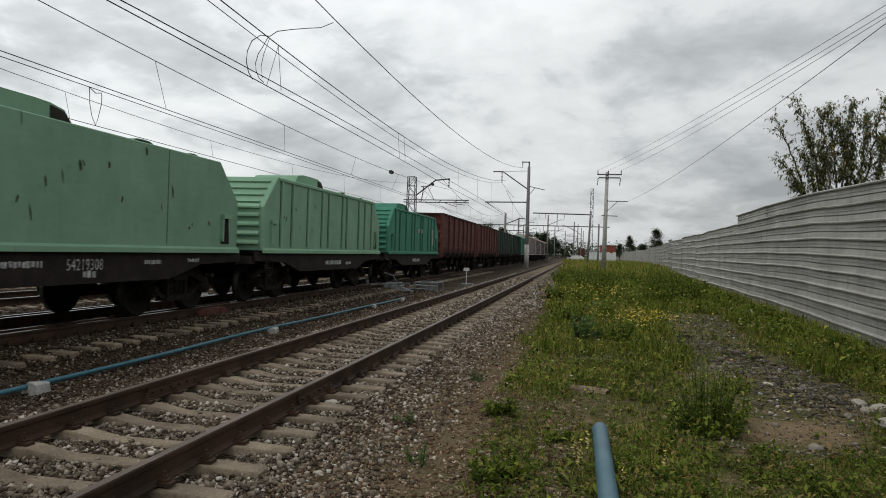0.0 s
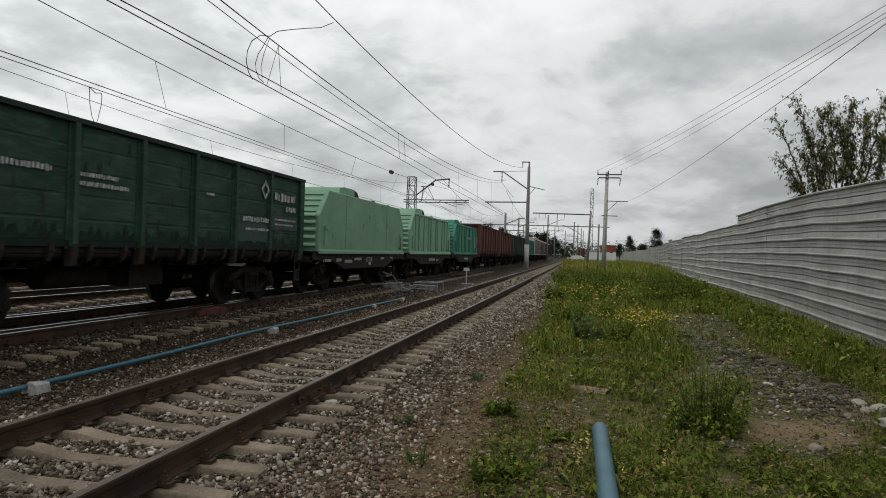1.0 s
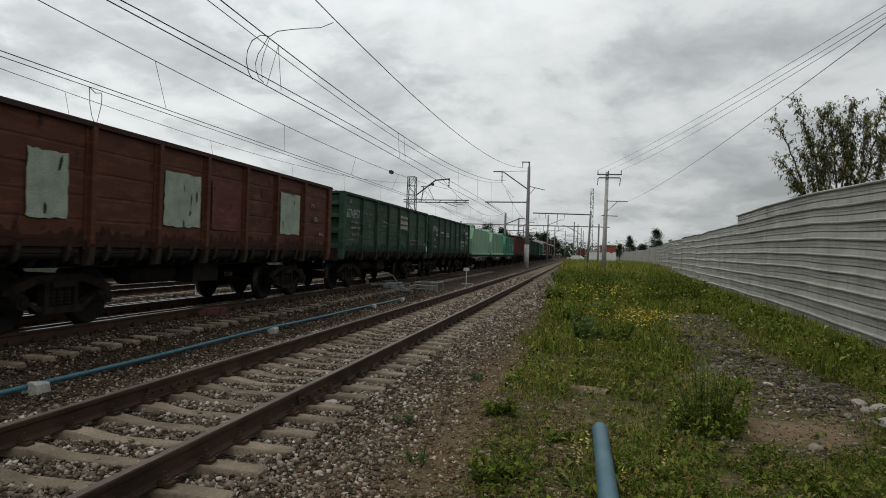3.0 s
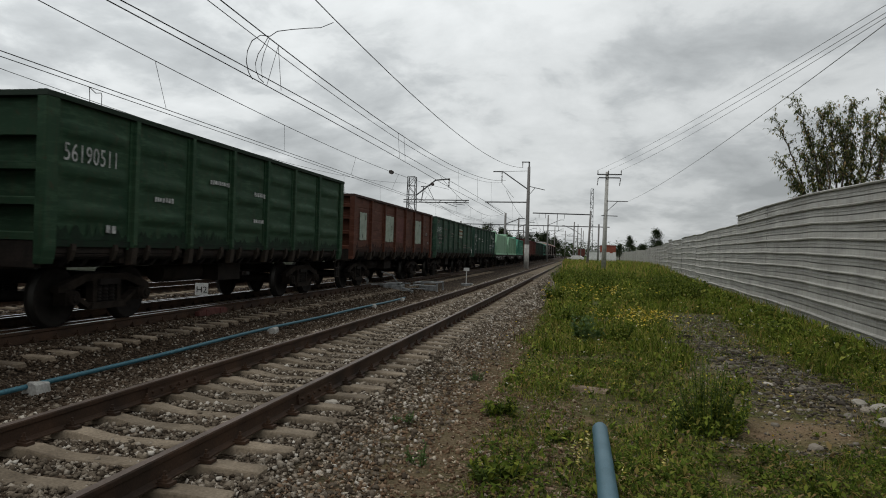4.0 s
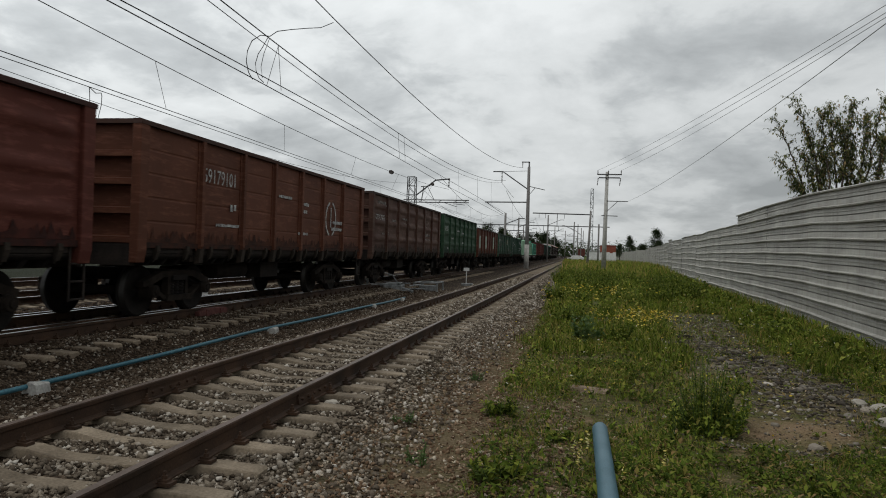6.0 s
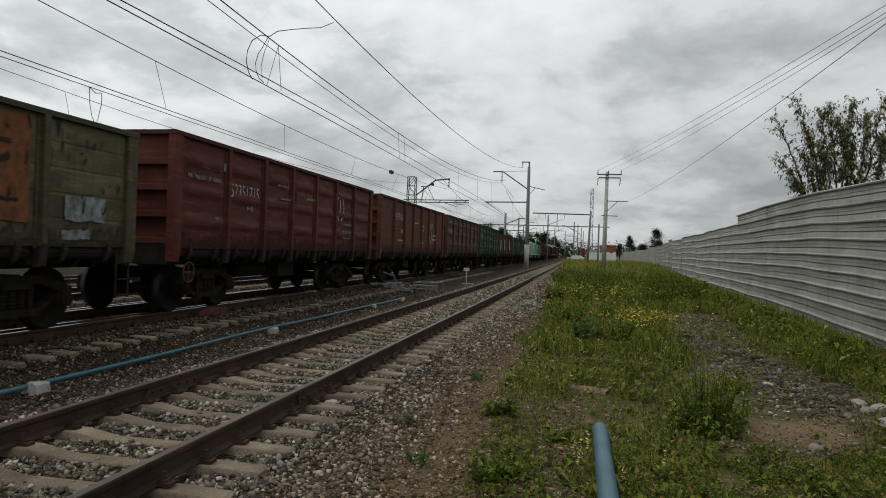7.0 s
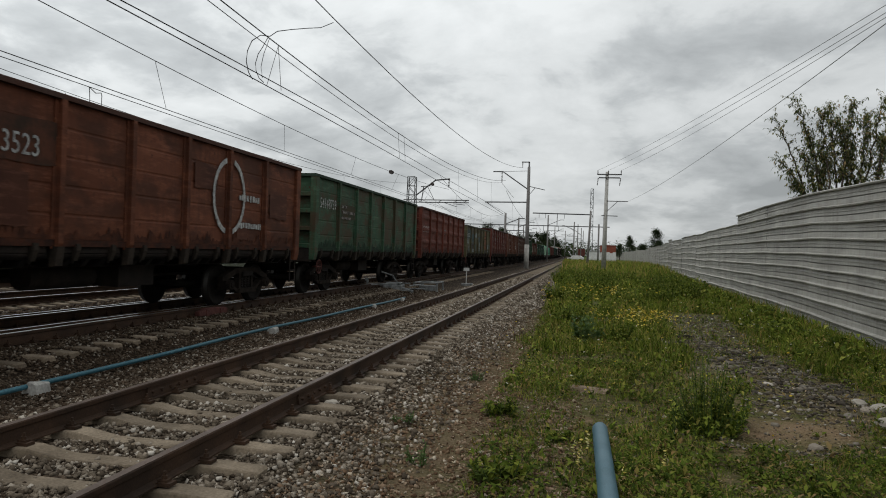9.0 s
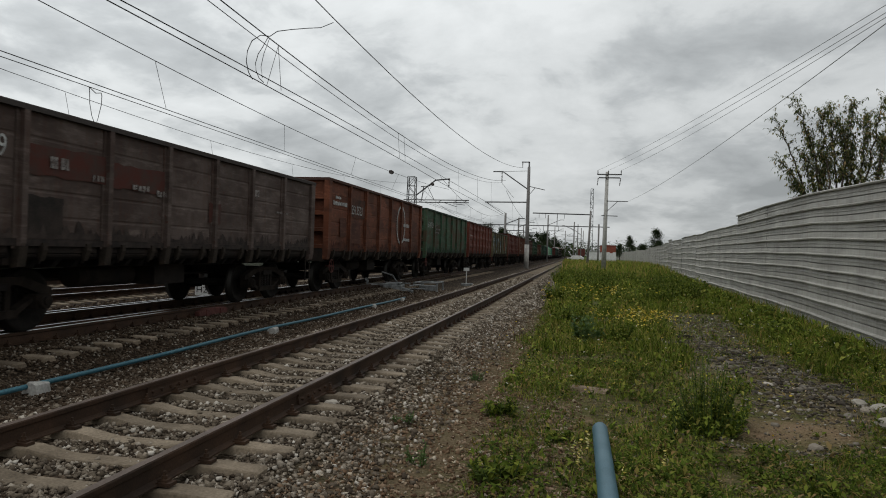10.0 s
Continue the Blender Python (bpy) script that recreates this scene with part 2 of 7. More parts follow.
def extrude_y(bm, profile, y0, y1):
    """A closed profile of (x, z) pulled along y."""
    a = [bm.verts.new((x, y0, z)) for x, z in profile]
    b = [bm.verts.new((x, y1, z)) for x, z in profile]
    n = len(profile)
    for i in range(n):
        bm.faces.new((a[i], a[(i + 1) % n], b[(i + 1) % n], b[i]))
    bm.faces.new(a[::-1])
    bm.faces.new(b)


def extrude_x(bm, profile, x0, x1):
    """A closed profile of (y, z) pulled along x."""
    a = [bm.verts.new((x0, y, z)) for y, z in profile]
    b = [bm.verts.new((x1, y, z)) for y, z in profile]
    n = len(profile)
    for i in range(n):
        bm.faces.new((a[i], a[(i + 1) % n], b[(i + 1) % n], b[i]))
    bm.faces.new(a[::-1])
    bm.faces.new(b)


def done(bm, name, bevel=0.0, normals=True):
    if bevel:
        bmesh.ops.bevel(bm, geom=bm.edges[:], offset=bevel, segments=1, affect="EDGES", profile=0.5)
    if normals:
        bmesh.ops.recalc_face_normals(bm, faces=bm.faces[:])
    me = bpy.data.meshes.new(name)
    bm.to_mesh(me)
    bm.free()
    return me


def part(name, me, material, parent=None, m=None, label=""):
    """One mesh object under a thing; alike pieces share the mesh and take the material by object."""
    if isinstance(me, bmesh.types.BMesh):
        me = done(me, name)
    ob = new(name, me)
    if material:
        if not me.materials:
            me.materials.append(material)
        if me.materials[0] != material:
            ob.material_slots[0].link = "OBJECT"
            ob.material_slots[0].material = material
    if m is not None:
        ob.matrix_basis = m
    if parent:
        ob.parent = parent
    if label:
        ob["label"] = label
    return ob


def bulk(name, verts, faces, material, smooth=False):
    """A big mesh from arrays of vertices and equal-sized faces."""
    verts, faces = np.asarray(verts, np.float32), np.asarray(faces, np.int32)
    me = bpy.data.meshes.new(name)
    n, k = faces.shape
    me.vertices.add(len(verts)); me.vertices.foreach_set("co", verts.ravel())
    me.loops.add(n * k); me.loops.foreach_set("vertex_index", faces.ravel())
    me.polygons.add(n); me.polygons.foreach_set("loop_start", np.arange(0, n * k, k, dtype=np.int32))
    me.update(calc_edges=True)
    me.validate()
    if smooth:
        me.polygons.foreach_set("use_smooth", np.ones(len(me.polygons), bool))
    me.materials.append(material)
    return new(name, me)


def empty(name, m=None):
    ob = new(name)
    ob.empty_display_size = 0.2
    if m is not None:
        ob.matrix_basis = m
    return ob

TRACK_A, TRACK_B, TRACK_C, TRACK_D = -3.62, -8.90, -14.2, -19.5   # centre lines
PHASE_A = 3.34                                                   # first sleeper of the near track
TOP_B = 0.09                                                     # rail top of the train's track
FENCE_X0, FENCE_SLOPE, GROUND = 5.45, 0.058, -0.42


def height(x, y):
    """Height of the ground: ballast beds, a shoulder, the verge."""
    pts = ((-400, -0.9), (-40, -0.6), (-24, -0.35), (-22, -0.22), (-17, -0.22), (-15.8, -0.2), (-12.6, -0.2), (-11.5, -0.25), (-10.6, -0.20), (-10.2, -0.15), (-8.0, -0.105), (-7.36, -0.090), (-7.22, -0.135), (-6.9, -0.165), (-6.7, -0.27),
           (-6.5, -0.33), (-5.6, -0.34), (-5.1, -0.232), (-4.5, -0.250), (-2.75, -0.250), (-2.3, -0.232), (-2.15, -0.26), (-1.9, -0.32), (-1.1, -0.41), (0, GROUND), (400, GROUND - 0.1))
    x = max(-399.0, min(399.0, x))
    z = GROUND
    for (xa, za), (xb, zb) in zip(pts, pts[1:]):
        if x <= xb:
            z = za + (zb - za) * (x - xa) / (xb - xa)
            break
    if x > 1.0:
        z += 0.09 * min(1.0, max(0.0, (y - 15.0) / 10.0)) * min(1.0, (x - 1.0) / 4.0)
    if x > -1.2 and abs(y) < 120:
        k = min(1.0, (x + 1.2) / 1.2)
        z += k * 0.05 * noise.noise(Vector((x * 0.6, y * 0.45, 3.3))) + k * 0.02 * noise.noise(Vector((x * 2.1, y * 2.0, 1.0)))
    elif abs(y) < 60:
        z += 0.012 * noise.noise(Vector((x * 3, y * 3, 0)))
    return z


def text_meshes(words):
    """Flat letters in the built-in font, one mesh a word, 1 m tall."""
    obs = []
    for word in words:
        cu = bpy.data.curves.new("text", "FONT")
        cu.body, cu.space_character, cu.resolution_u = word, 1.05, 3
        obs.append(new("text", cu))
    dg = bpy.context.evaluated_depsgraph_get()
    made = {w: bpy.data.meshes.new_from_object(o.evaluated_get(dg)) for w, o in zip(words, obs)}
    for o in obs:
        bpy.data.objects.remove(o)
    return made


TEXT_MESHES = text_meshes(['52257953', '52351715', '54148739', '54219308', '5513523', '55531222', '56190511', '59179101', '599', '60748977', '60974649', '65192243', 'H2'])

# ---------------------------------------------------------------- ground and tracks
def mat_ground():
    """Crushed stone by the tracks, trodden earth and litter on the verge."""
    m, nt, b = nodes_of("ballast_and_earth")
    g = nt.nodes.new("ShaderNodeNewGeometry")
    pos = g.outputs["Position"]
    sep = nt.nodes.new("ShaderNodeSeparateXYZ")
    nt.links.new(pos, sep.inputs[0])
    vo = nt.nodes.new("ShaderNodeTexVoronoi"); vo.inputs["Scale"].default_value = 26.0
    nt.links.new(pos, vo.inputs["Vector"])
    lum = nt.nodes.new("ShaderNodeSeparateColor"); nt.links.new(vo.outputs["Color"], lum.inputs[0])
    stone = ramp_node(nt, lum.outputs[0], [(0.0, (0.045, 0.034, 0.024)), (0.5, (0.115, 0.092, 0.068)), (0.9, (0.22, 0.185, 0.145)), (1.0, (0.36, 0.32, 0.27))]).outputs[0]
    big = noise_node(nt, 0.7, 5, 0.6, pos)
    stain = ramp_node(nt, big.outputs[0], [(0.35, (0.72, 0.6, 0.52)), (0.65, (1.1, 1.08, 1.05))])
    stone = mix_node(nt, 1.0, stone, stain.outputs[0], "MULTIPLY")
    # beds of the busy tracks, from the train's track leftwards, darker and browner
    bed_dark = nt.nodes.new("ShaderNodeMapRange")
    bed_dark.inputs["From Min"].default_value, bed_dark.inputs["From Max"].default_value = -7.6, -5.6
    bed_dark.inputs["To Min"].default_value, bed_dark.inputs["To Max"].default_value = 1.0, 0.0
    nt.links.new(sep.outputs["X"], bed_dark.inputs[0])
    stone = mix_node(nt, bed_dark.outputs[0], stone, mix_node(nt, 1.0, stone, (0.34, 0.29, 0.25), "MULTIPLY"))
    # shade in the gaps between stones, painted into the colour
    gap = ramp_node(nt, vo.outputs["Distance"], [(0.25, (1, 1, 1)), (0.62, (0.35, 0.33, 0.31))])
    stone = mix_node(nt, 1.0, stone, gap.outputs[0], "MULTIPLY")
    en = noise_node(nt, 9.0, 8, 0.7, pos)
    earth = ramp_node(nt, en.outputs[0], [(0.28, (0.055, 0.039, 0.019)), (0.52, (0.150, 0.108, 0.060)), (0.75, (0.29, 0.22, 0.135))]).outputs[0]
    mo = noise_node(nt, 2.6, 7, 0.72, pos)
    mf = ramp_node(nt, mo.outputs[0], [(0.34, (0.0, 0.0, 0.0)), (0.56, (0.85, 0.85, 0.85))])
    earth = mix_node(nt, mf.outputs[0], earth, mix_node(nt, en.outputs[0], (0.022, 0.028, 0.006), (0.105, 0.115, 0.030)))
    wob = noise_node(nt, 1.1, 4, 0.6, pos)
    ad = nt.nodes.new("ShaderNodeMath"); ad.operation = "MULTIPLY_ADD"; ad.inputs[1].default_value = 1.6
    nt.links.new(wob.outputs[0], ad.inputs[0]); nt.links.new(sep.outputs["X"], ad.inputs[2])
    mr = nt.nodes.new("ShaderNodeMapRange")
    mr.inputs["From Min"].default_value, mr.inputs["From Max"].default_value = -1.5, 0.3
    nt.links.new(ad.outputs[0], mr.inputs[0])
    col = mix_node(nt, mr.outputs[0], stone, earth)
    # ground beyond the last track mixed to almost black, faintly green
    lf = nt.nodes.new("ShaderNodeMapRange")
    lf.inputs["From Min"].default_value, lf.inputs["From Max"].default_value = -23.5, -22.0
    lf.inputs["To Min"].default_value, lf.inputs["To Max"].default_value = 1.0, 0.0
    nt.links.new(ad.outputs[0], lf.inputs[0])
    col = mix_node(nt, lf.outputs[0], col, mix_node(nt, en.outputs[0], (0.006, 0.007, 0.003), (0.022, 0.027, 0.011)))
    # far verge turns green
    gn = noise_node(nt, 0.5, 6, 0.7, pos)
    green = ramp_node(nt, gn.outputs[0], [(0.35, (0.05, 0.075, 0.02)), (0.65, (0.12, 0.15, 0.045))]).outputs[0]
    fy = nt.nodes.new("ShaderNodeMapRange"); fy.inputs["From Min"].default_value, fy.inputs["From Max"].default_value = 18.0, 45.0
    nt.links.new(sep.outputs["Y"], fy.inputs[0])
    fm = nt.nodes.new("ShaderNodeMath"); fm.operation = "MULTIPLY"
    nt.links.new(fy.outputs[0], fm.inputs[0]); nt.links.new(mr.outputs[0], fm.inputs[1])
    col = mix_node(nt, fm.outputs[0], col, green)
    # a sandy bare spot and a damp dark one on the verge
    for cx, cy, sx, sy, tint in ((2.5, 8.7, 1.05, 0.70, (0.30, 0.195, 0.13)), (3.1, 15.7, 1.0, 1.3, (0.035, 0.026, 0.018)), (2.5, 13.1, 0.6, 0.6, (0.22, 0.195, 0.165)), (3.6, 10.6, 1.0, 1.2, (0.13, 0.095, 0.065)), (-1.35, 9.0, 0.7, 6.0, (0.155, 0.10, 0.072))):
        mp = nt.nodes.new("ShaderNodeMapping")
        mp.inputs["Location"].default_value = (-cx / sx, -cy / sy, 0)
        mp.inputs["Scale"].default_value = (1 / sx, 1 / sy, 0)
        nt.links.new(pos, mp.inputs[0])
        ln = nt.nodes.new("ShaderNodeVectorMath"); ln.operation = "LENGTH"
        nt.links.new(mp.outputs[0], ln.inputs[0])
        jn = nt.nodes.new("ShaderNodeMath"); jn.operation = "MULTIPLY_ADD"; jn.inputs[1].default_value = 1.1
        nt.links.new(wob.outputs[0], jn.inputs[0]); nt.links.new(ln.outputs["Value"], jn.inputs[2])
        hm = nt.nodes.new("ShaderNodeMapRange")
        hm.inputs["From Min"].default_value, hm.inputs["From Max"].default_value = 1.0, 1.6
        hm.inputs["To Min"].default_value, hm.inputs["To Max"].default_value = 0.8, 0.0
        nt.links.new(jn.outputs[0], hm.inputs[0])
        tinted = mix_node(nt, 0.45, tint, earth)
        col = mix_node(nt, hm.outputs[0], col, tinted)
    nt.links.new(col, b.inputs["Base Color"])
    b.inputs["Roughness"].default_value = 0.95
    b.inputs["Specular IOR Level"].default_value = 0.1
    inv = nt.nodes.new("ShaderNodeMath"); inv.operation = "SUBTRACT"; inv.inputs[0].default_value = 1.0
    nt.links.new(vo.outputs["Distance"], inv.inputs[1])
    bump(nt, b, inv.outputs[0], 0.8, 0.035)
    return m


def make_ground():
    xs = [-3000, -800, -300, -120, -60, -40, -30, -24, -22, -20] + [-19 + 0.5 * i for i in range(22)] + [-8 + 0.2 * i for i in range(95)] + [11, 12, 14, 18, 25, 40, 80, 200, 800, 3000]
    ys = [-3000, -600, -150, -60, -25, -10, -4] + [-2 + 0.25 * i for i in range(108)] + [25 + 1.0 * i for i in range(40)] + [68 + 4 * i for i in range(20)] + [160, 200, 280, 400, 700, 1500, 4500]
    V = [(x, y, height(x, y)) for y in ys for x in xs]
    n = len(xs)
    F = [(j * n + i, j * n + i + 1, (j + 1) * n + i + 1, (j + 1) * n + i) for j in range(len(ys) - 1) for i in range(n - 1)]
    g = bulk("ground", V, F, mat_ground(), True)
    tagged(g, "grey crushed-stone ballast and bare earth verge beside the tracks", "ground", kind="structure")


RAIL_PROFILE = [(-0.066, 0), (0.066, 0), (0.066, 0.012), (0.012, 0.03), (0.009, 0.12), (0.034, 0.135), (0.037, 0.168), (0.030, 0.178), (-0.030, 0.178), (-0.037, 0.168), (-0.034, 0.135), (-0.009, 0.12), (-0.012, 0.03), (-0.066, 0.012)]


def sleeper_mesh(longer=0.0):
    """Precast sleeper, 2.7 m: deeper seats under the rails, a lower waist, tapered ends."""
    xs = [-1.35, -1.325, -0.98, -0.60, -0.3, 0.3, 0.60, 0.98, 1.325, 1.35]
    tops = [-0.03, -0.014, 0.0, 0.0, -0.052, -0.052, 0.0, 0.0, -0.014, -0.03]
    xs[-2:] = [xs[-2] + longer, xs[-1] + longer]
    bm = bmesh.new()
    rings = []
    for x, t in zip(xs, tops):
        rings.append([bm.verts.new((x, y, z)) for y, z in ((-0.145, -0.2), (0.145, -0.2), (0.098, t - 0.012), (0.090, t), (-0.090, t), (-0.098, t - 0.012))])
    for a, b in zip(rings, rings[1:]):
        for i in range(6):
            bm.faces.new((a[i], a[(i + 1) % 6], b[(i + 1) % 6], b[i]))
    bm.faces.new(rings[0][::-1]); bm.faces.new(rings[-1])
    return done(bm, "sleeper")


def clip_mesh():
    """Rail clamp, bolt and nut on one sleeper, both sides of one rail."""
    bm = bmesh.new()
    for s in (-1, 1):
        box(bm, min(s * 0.04, s * 0.15), max(s * 0.04, s * 0.15), -0.045, 0.045, 0.004, 0.03)
        box(bm, min(s * 0.05, s * 0.12), max(s * 0.05, s * 0.12), -0.03, 0.03, 0.03, 0.048)
        rod(bm, (s * 0.085, 0, 0.03), (s * 0.085, 0, 0.10), 0.012, seg=6)
        rod(bm, (s * 0.085, 0, 0.048), (s * 0.085, 0, 0.072), 0.022, seg=6)
    return done(bm, "clamp")


def make_track(name, xc, top, y0, y1, sleepers, spacing, phase, bright, sleeper_mat, label, longer=0.0, blades_to=None):
    tr = tagged(empty(name, pose(xc, 0, top)), label, "railway track", kind="structure")
    for s in (-1, 1):
        bm = bmesh.new()
        extrude_y(bm, [(x + s * 0.797, z - 0.178) for x, z in RAIL_PROFILE], y0, y1)
        me = done(bm, "rail")
        me.materials.append(M["rail"])
        me.materials.append(M["bright_top"] if bright else M["rail_top"])
        for f in me.polygons:
            if f.normal.z > 0.9 and f.center.z > -0.02:
                f.material_index = 1
        ob = new("rail", me)
        ob.parent = tr
    if blades_to:
        # switch blades lying against both rails, drawn apart towards the camera
        for s in (-1, 1):
            bm = bmesh.new()
            pr = [(x * 0.8 + s * 0.797, z - 0.182) for x, z in RAIL_PROFILE]
            extrude_y(bm, pr, y0, blades_to)
            for v in bm.verts:
                v.co.x += -0.068 if v.co.y > 0 else -0.068 - 0.016 * (blades_to - y0)
            me = done(bm, "switch_blade")
            me.materials.append(M["rail"])
            me.materials.append(M["bright_top"])
            for f in me.polygons:
                if f.normal.z > 0.9 and f.center.z > -0.02:
                    f.material_index = 1
            ob = new("switch_blade", me)
            ob.parent = tr
    sm, cm = sleeper_mesh(longer), clip_mesh()
    n = 0
    y = phase
    while y < sleepers:
        part("sleeper", sm, sleeper_mat, tr, pose(random.uniform(-0.02, 0.02), y + random.uniform(-0.012, 0.012), -0.186 + random.uniform(-0.006, 0.004), 0, random.uniform(-0.3, 0.3), random.uniform(-0.7, 0.7)))
        if y < 45:
            for s in (-1, 1):
                part("rail_clamp", cm, M["rail"], tr, pose(s * 0.797, y, -0.184))
        y += spacing
    # the far rest of the sleepers in one mesh
    bm = bmesh.new()
    while y < min(y1, 330):
        box(bm, -1.33, 1.33, y - 0.11, y + 0.11, -0.3, -0.19)
        y += spacing
    if len(bm.verts):
        tagged(part("far_sleepers", bm, sleeper_mat, tr), kind="stuff")
    else:
        bm.free()
    return tr


def fishplates(tr, joints):
    """Bolted joint bars on both faces of a rail: (side, y)."""
    bm = bmesh.new()
    for s in (-1, 1):
        extrude_y(bm, [(s * 0.010, 0.028), (s * 0.045, 0.022), (s * 0.040, 0.05), (s * 0.030, 0.10), (s * 0.036, 0.132), (s * 0.010, 0.13)], -0.50, 0.50)
        for k in range(6):
            y = -0.42 + 0.168 * k
            rod(bm, (s * 0.03, y, 0.075), (s * 0.062, y, 0.075), 0.019, 0.017, 6)
    me = done(bm, "fishplate")
    for s, y in joints:
        part("fishplate", me, M["rail"], tr, pose(s * 0.797, y, -0.178))


make_ground()
near_track = make_track("near_track", TRACK_A, 0.0, -40, 1500, 163, 0.553, PHASE_A, False, M["sleeper"], "disused-looking track with rusty rails on grey concrete sleepers")
fishplates(near_track, ((-1, 7.25), (1, 7.45), (-1, 32.2), (1, 32.4)))
make_track("train_track", TRACK_B, TOP_B, -230, 1500, 60, 0.486, 5.00, True, M["sleeper_dark"], "main line track under the train on stained concrete sleepers", 0.62, 25.5)
make_track("third_track", TRACK_C, 0.02, -40, 1500, 60, 0.545, 8.0, True, M["sleeper"], "parallel track with polished rails beyond the train")
make_track("fourth_track", TRACK_D, 0.0, -40, 1500, 60, 0.545, 12.0, True, M["sleeper"], "farther parallel track with polished rails")

# ---------------------------------------------------------------- train
CACHE = {}


def cached(key, make):
    if key not in CACHE:
        CACHE[key] = make()
    return CACHE[key]


BAYS = [-6.2, -4.3, -2.52, -0.86, 0.86, 2.52, 4.3, 6.2]


def panel_mesh(width, embossed, h=2.10):
    """One side sheet between two posts; x outwards, y along, z up from the sheet's foot."""
    bm = bmesh.new()
    if embossed:
        ny, nz = 14, 42
        grid = []
        for j in range(nz + 1):
            z = h * j / nz
            row = []
            for i in range(ny + 1):
                y = width * (i / ny - 0.5)
                x = 0.0
                for zc in (0.48, 1.08, 1.68):
                    u = abs(z - zc) / 0.13
                    e = (width * 0.40 - abs(y)) / 0.10
                    if u < 1 and e > 0:
                        x = max(x, 0.055 * min(1, e) * min(1.0, 2.0 * (1 - u)))
                row.append(bm.verts.new((x, y, z)))
            grid.append(row)
    else:
        prof = [0.0]
        for k in range(1, 5):
            zc = h * k / 5
            prof += [zc - 0.03, zc - 0.008, zc + 0.008, zc + 0.03]
        prof.append(h)
        grid = []
        for j, z in enumerate(prof):
            dent = -0.009 if j and j < len(prof) - 1 and (j % 4) in (2, 3) else 0.0
            row = []
            for i in range(9):
                y = width * (i / 8 - 0.5)
                row.append(bm.verts.new((dent + 0.012 * noise.noise(Vector((y * 1.3 + width * 9, z * 1.1, 0.7))), y, z)))
            grid.append(row)
    for a, b in zip(grid, grid[1:]):
        for i in range(len(a) - 1):
            f = bm.faces.new((a[i], a[i + 1], b[i + 1], b[i]))
            f.smooth = embossed
    # inner skin
    y0, y1 = -width / 2, width / 2
    vs = [bm.verts.new(c) for c in ((-0.04, y0, 0), (-0.04, y1, 0), (-0.04, y1, h), (-0.04, y0, h))]
    bm.faces.new(vs[::-1])
    return done(bm, "side_panel", normals=False)


def post_mesh(d=0.0):
    """Hat-section side post, tapered at its foot."""
    bm = bmesh.new()
    hat = [(0.0, -0.125), (0.02, -0.125), (0.02, -0.058), (0.085, -0.052), (0.085, 0.052), (0.02, 0.058), (0.02, 0.125), (0.0, 0.125)]
    rings = [[bm.verts.new((x * k, y, z)) for x, y in hat] for z, k in ((0.22, 0.45), (0.30, 1.0), (2.385 + d, 1.0))]
    for lo, hi in zip(rings, rings[1:]):
        for i in range(8):
            bm.faces.new((lo[i], lo[(i + 1) % 8], hi[(i + 1) % 8], hi[i]))
    bm.faces.new(rings[0][::-1])
    bm.faces.new(rings[-1])
    return done(bm, "post")


def corner_mesh(d=0.0):
    bm = bmesh.new()
    extrude_y(bm, [(-0.1, 0.0), (0.03, 0.0), (0.07, 0.2), (0.07, 2.40 + d), (-0.1, 2.40 + d)], -0.13, 0.13)
    return done(bm, "corner_post", 0.012)


def hook_mesh():
    """A lug that holds a hatch, hanging below the sill."""
    bm = bmesh.new()
    extrude_y(bm, [(-0.04, 0.30), (0.05, 0.30), (0.055, 0.20), (0.0, 0.04), (-0.04, 0.08)], -0.045, 0.045)
    return done(bm, "hatch_hook")


def hatch_mesh(width):
    """Discharge hatch under the floor edge: sloping plate, two hooks, a torsion bar."""
    bm = bmesh.new()
    w = width / 2 - 0.16
    extrude_y(bm, [(-0.06, 0.26), (-0.035, 0.26), (-0.03, 0.16), (-0.055, 0.16)], -w, w)
    for y in (-w * 0.62, w * 0.62):
        extrude_y(bm, [(-0.04, 0.12), (-0.01, 0.10), (-0.05, 0.0), (-0.08, 0.0)], y - 0.02, y + 0.02)
    rod(bm, (-0.07, -w, 0.13), (-0.07, w, 0.13), 0.025, seg=6)
    return done(bm, "hatch")


def end_mesh(d=0.0):
    bm = bmesh.new()
    extrude_x(bm, [(-0.03, 0), (0.0, 0), (0.0, 2.1 + d), (-0.03, 2.1 + d)], -1.42, 1.42)
    return done(bm, "end_wall")


def end_rib_mesh():
    bm = bmesh.new()
    extrude_x(bm, [(0.0, 0.0), (0.12, 0.02), (0.12, 0.12), (0.0, 0.14)], -1.42, 1.42)
    return done(bm, "end_rib")


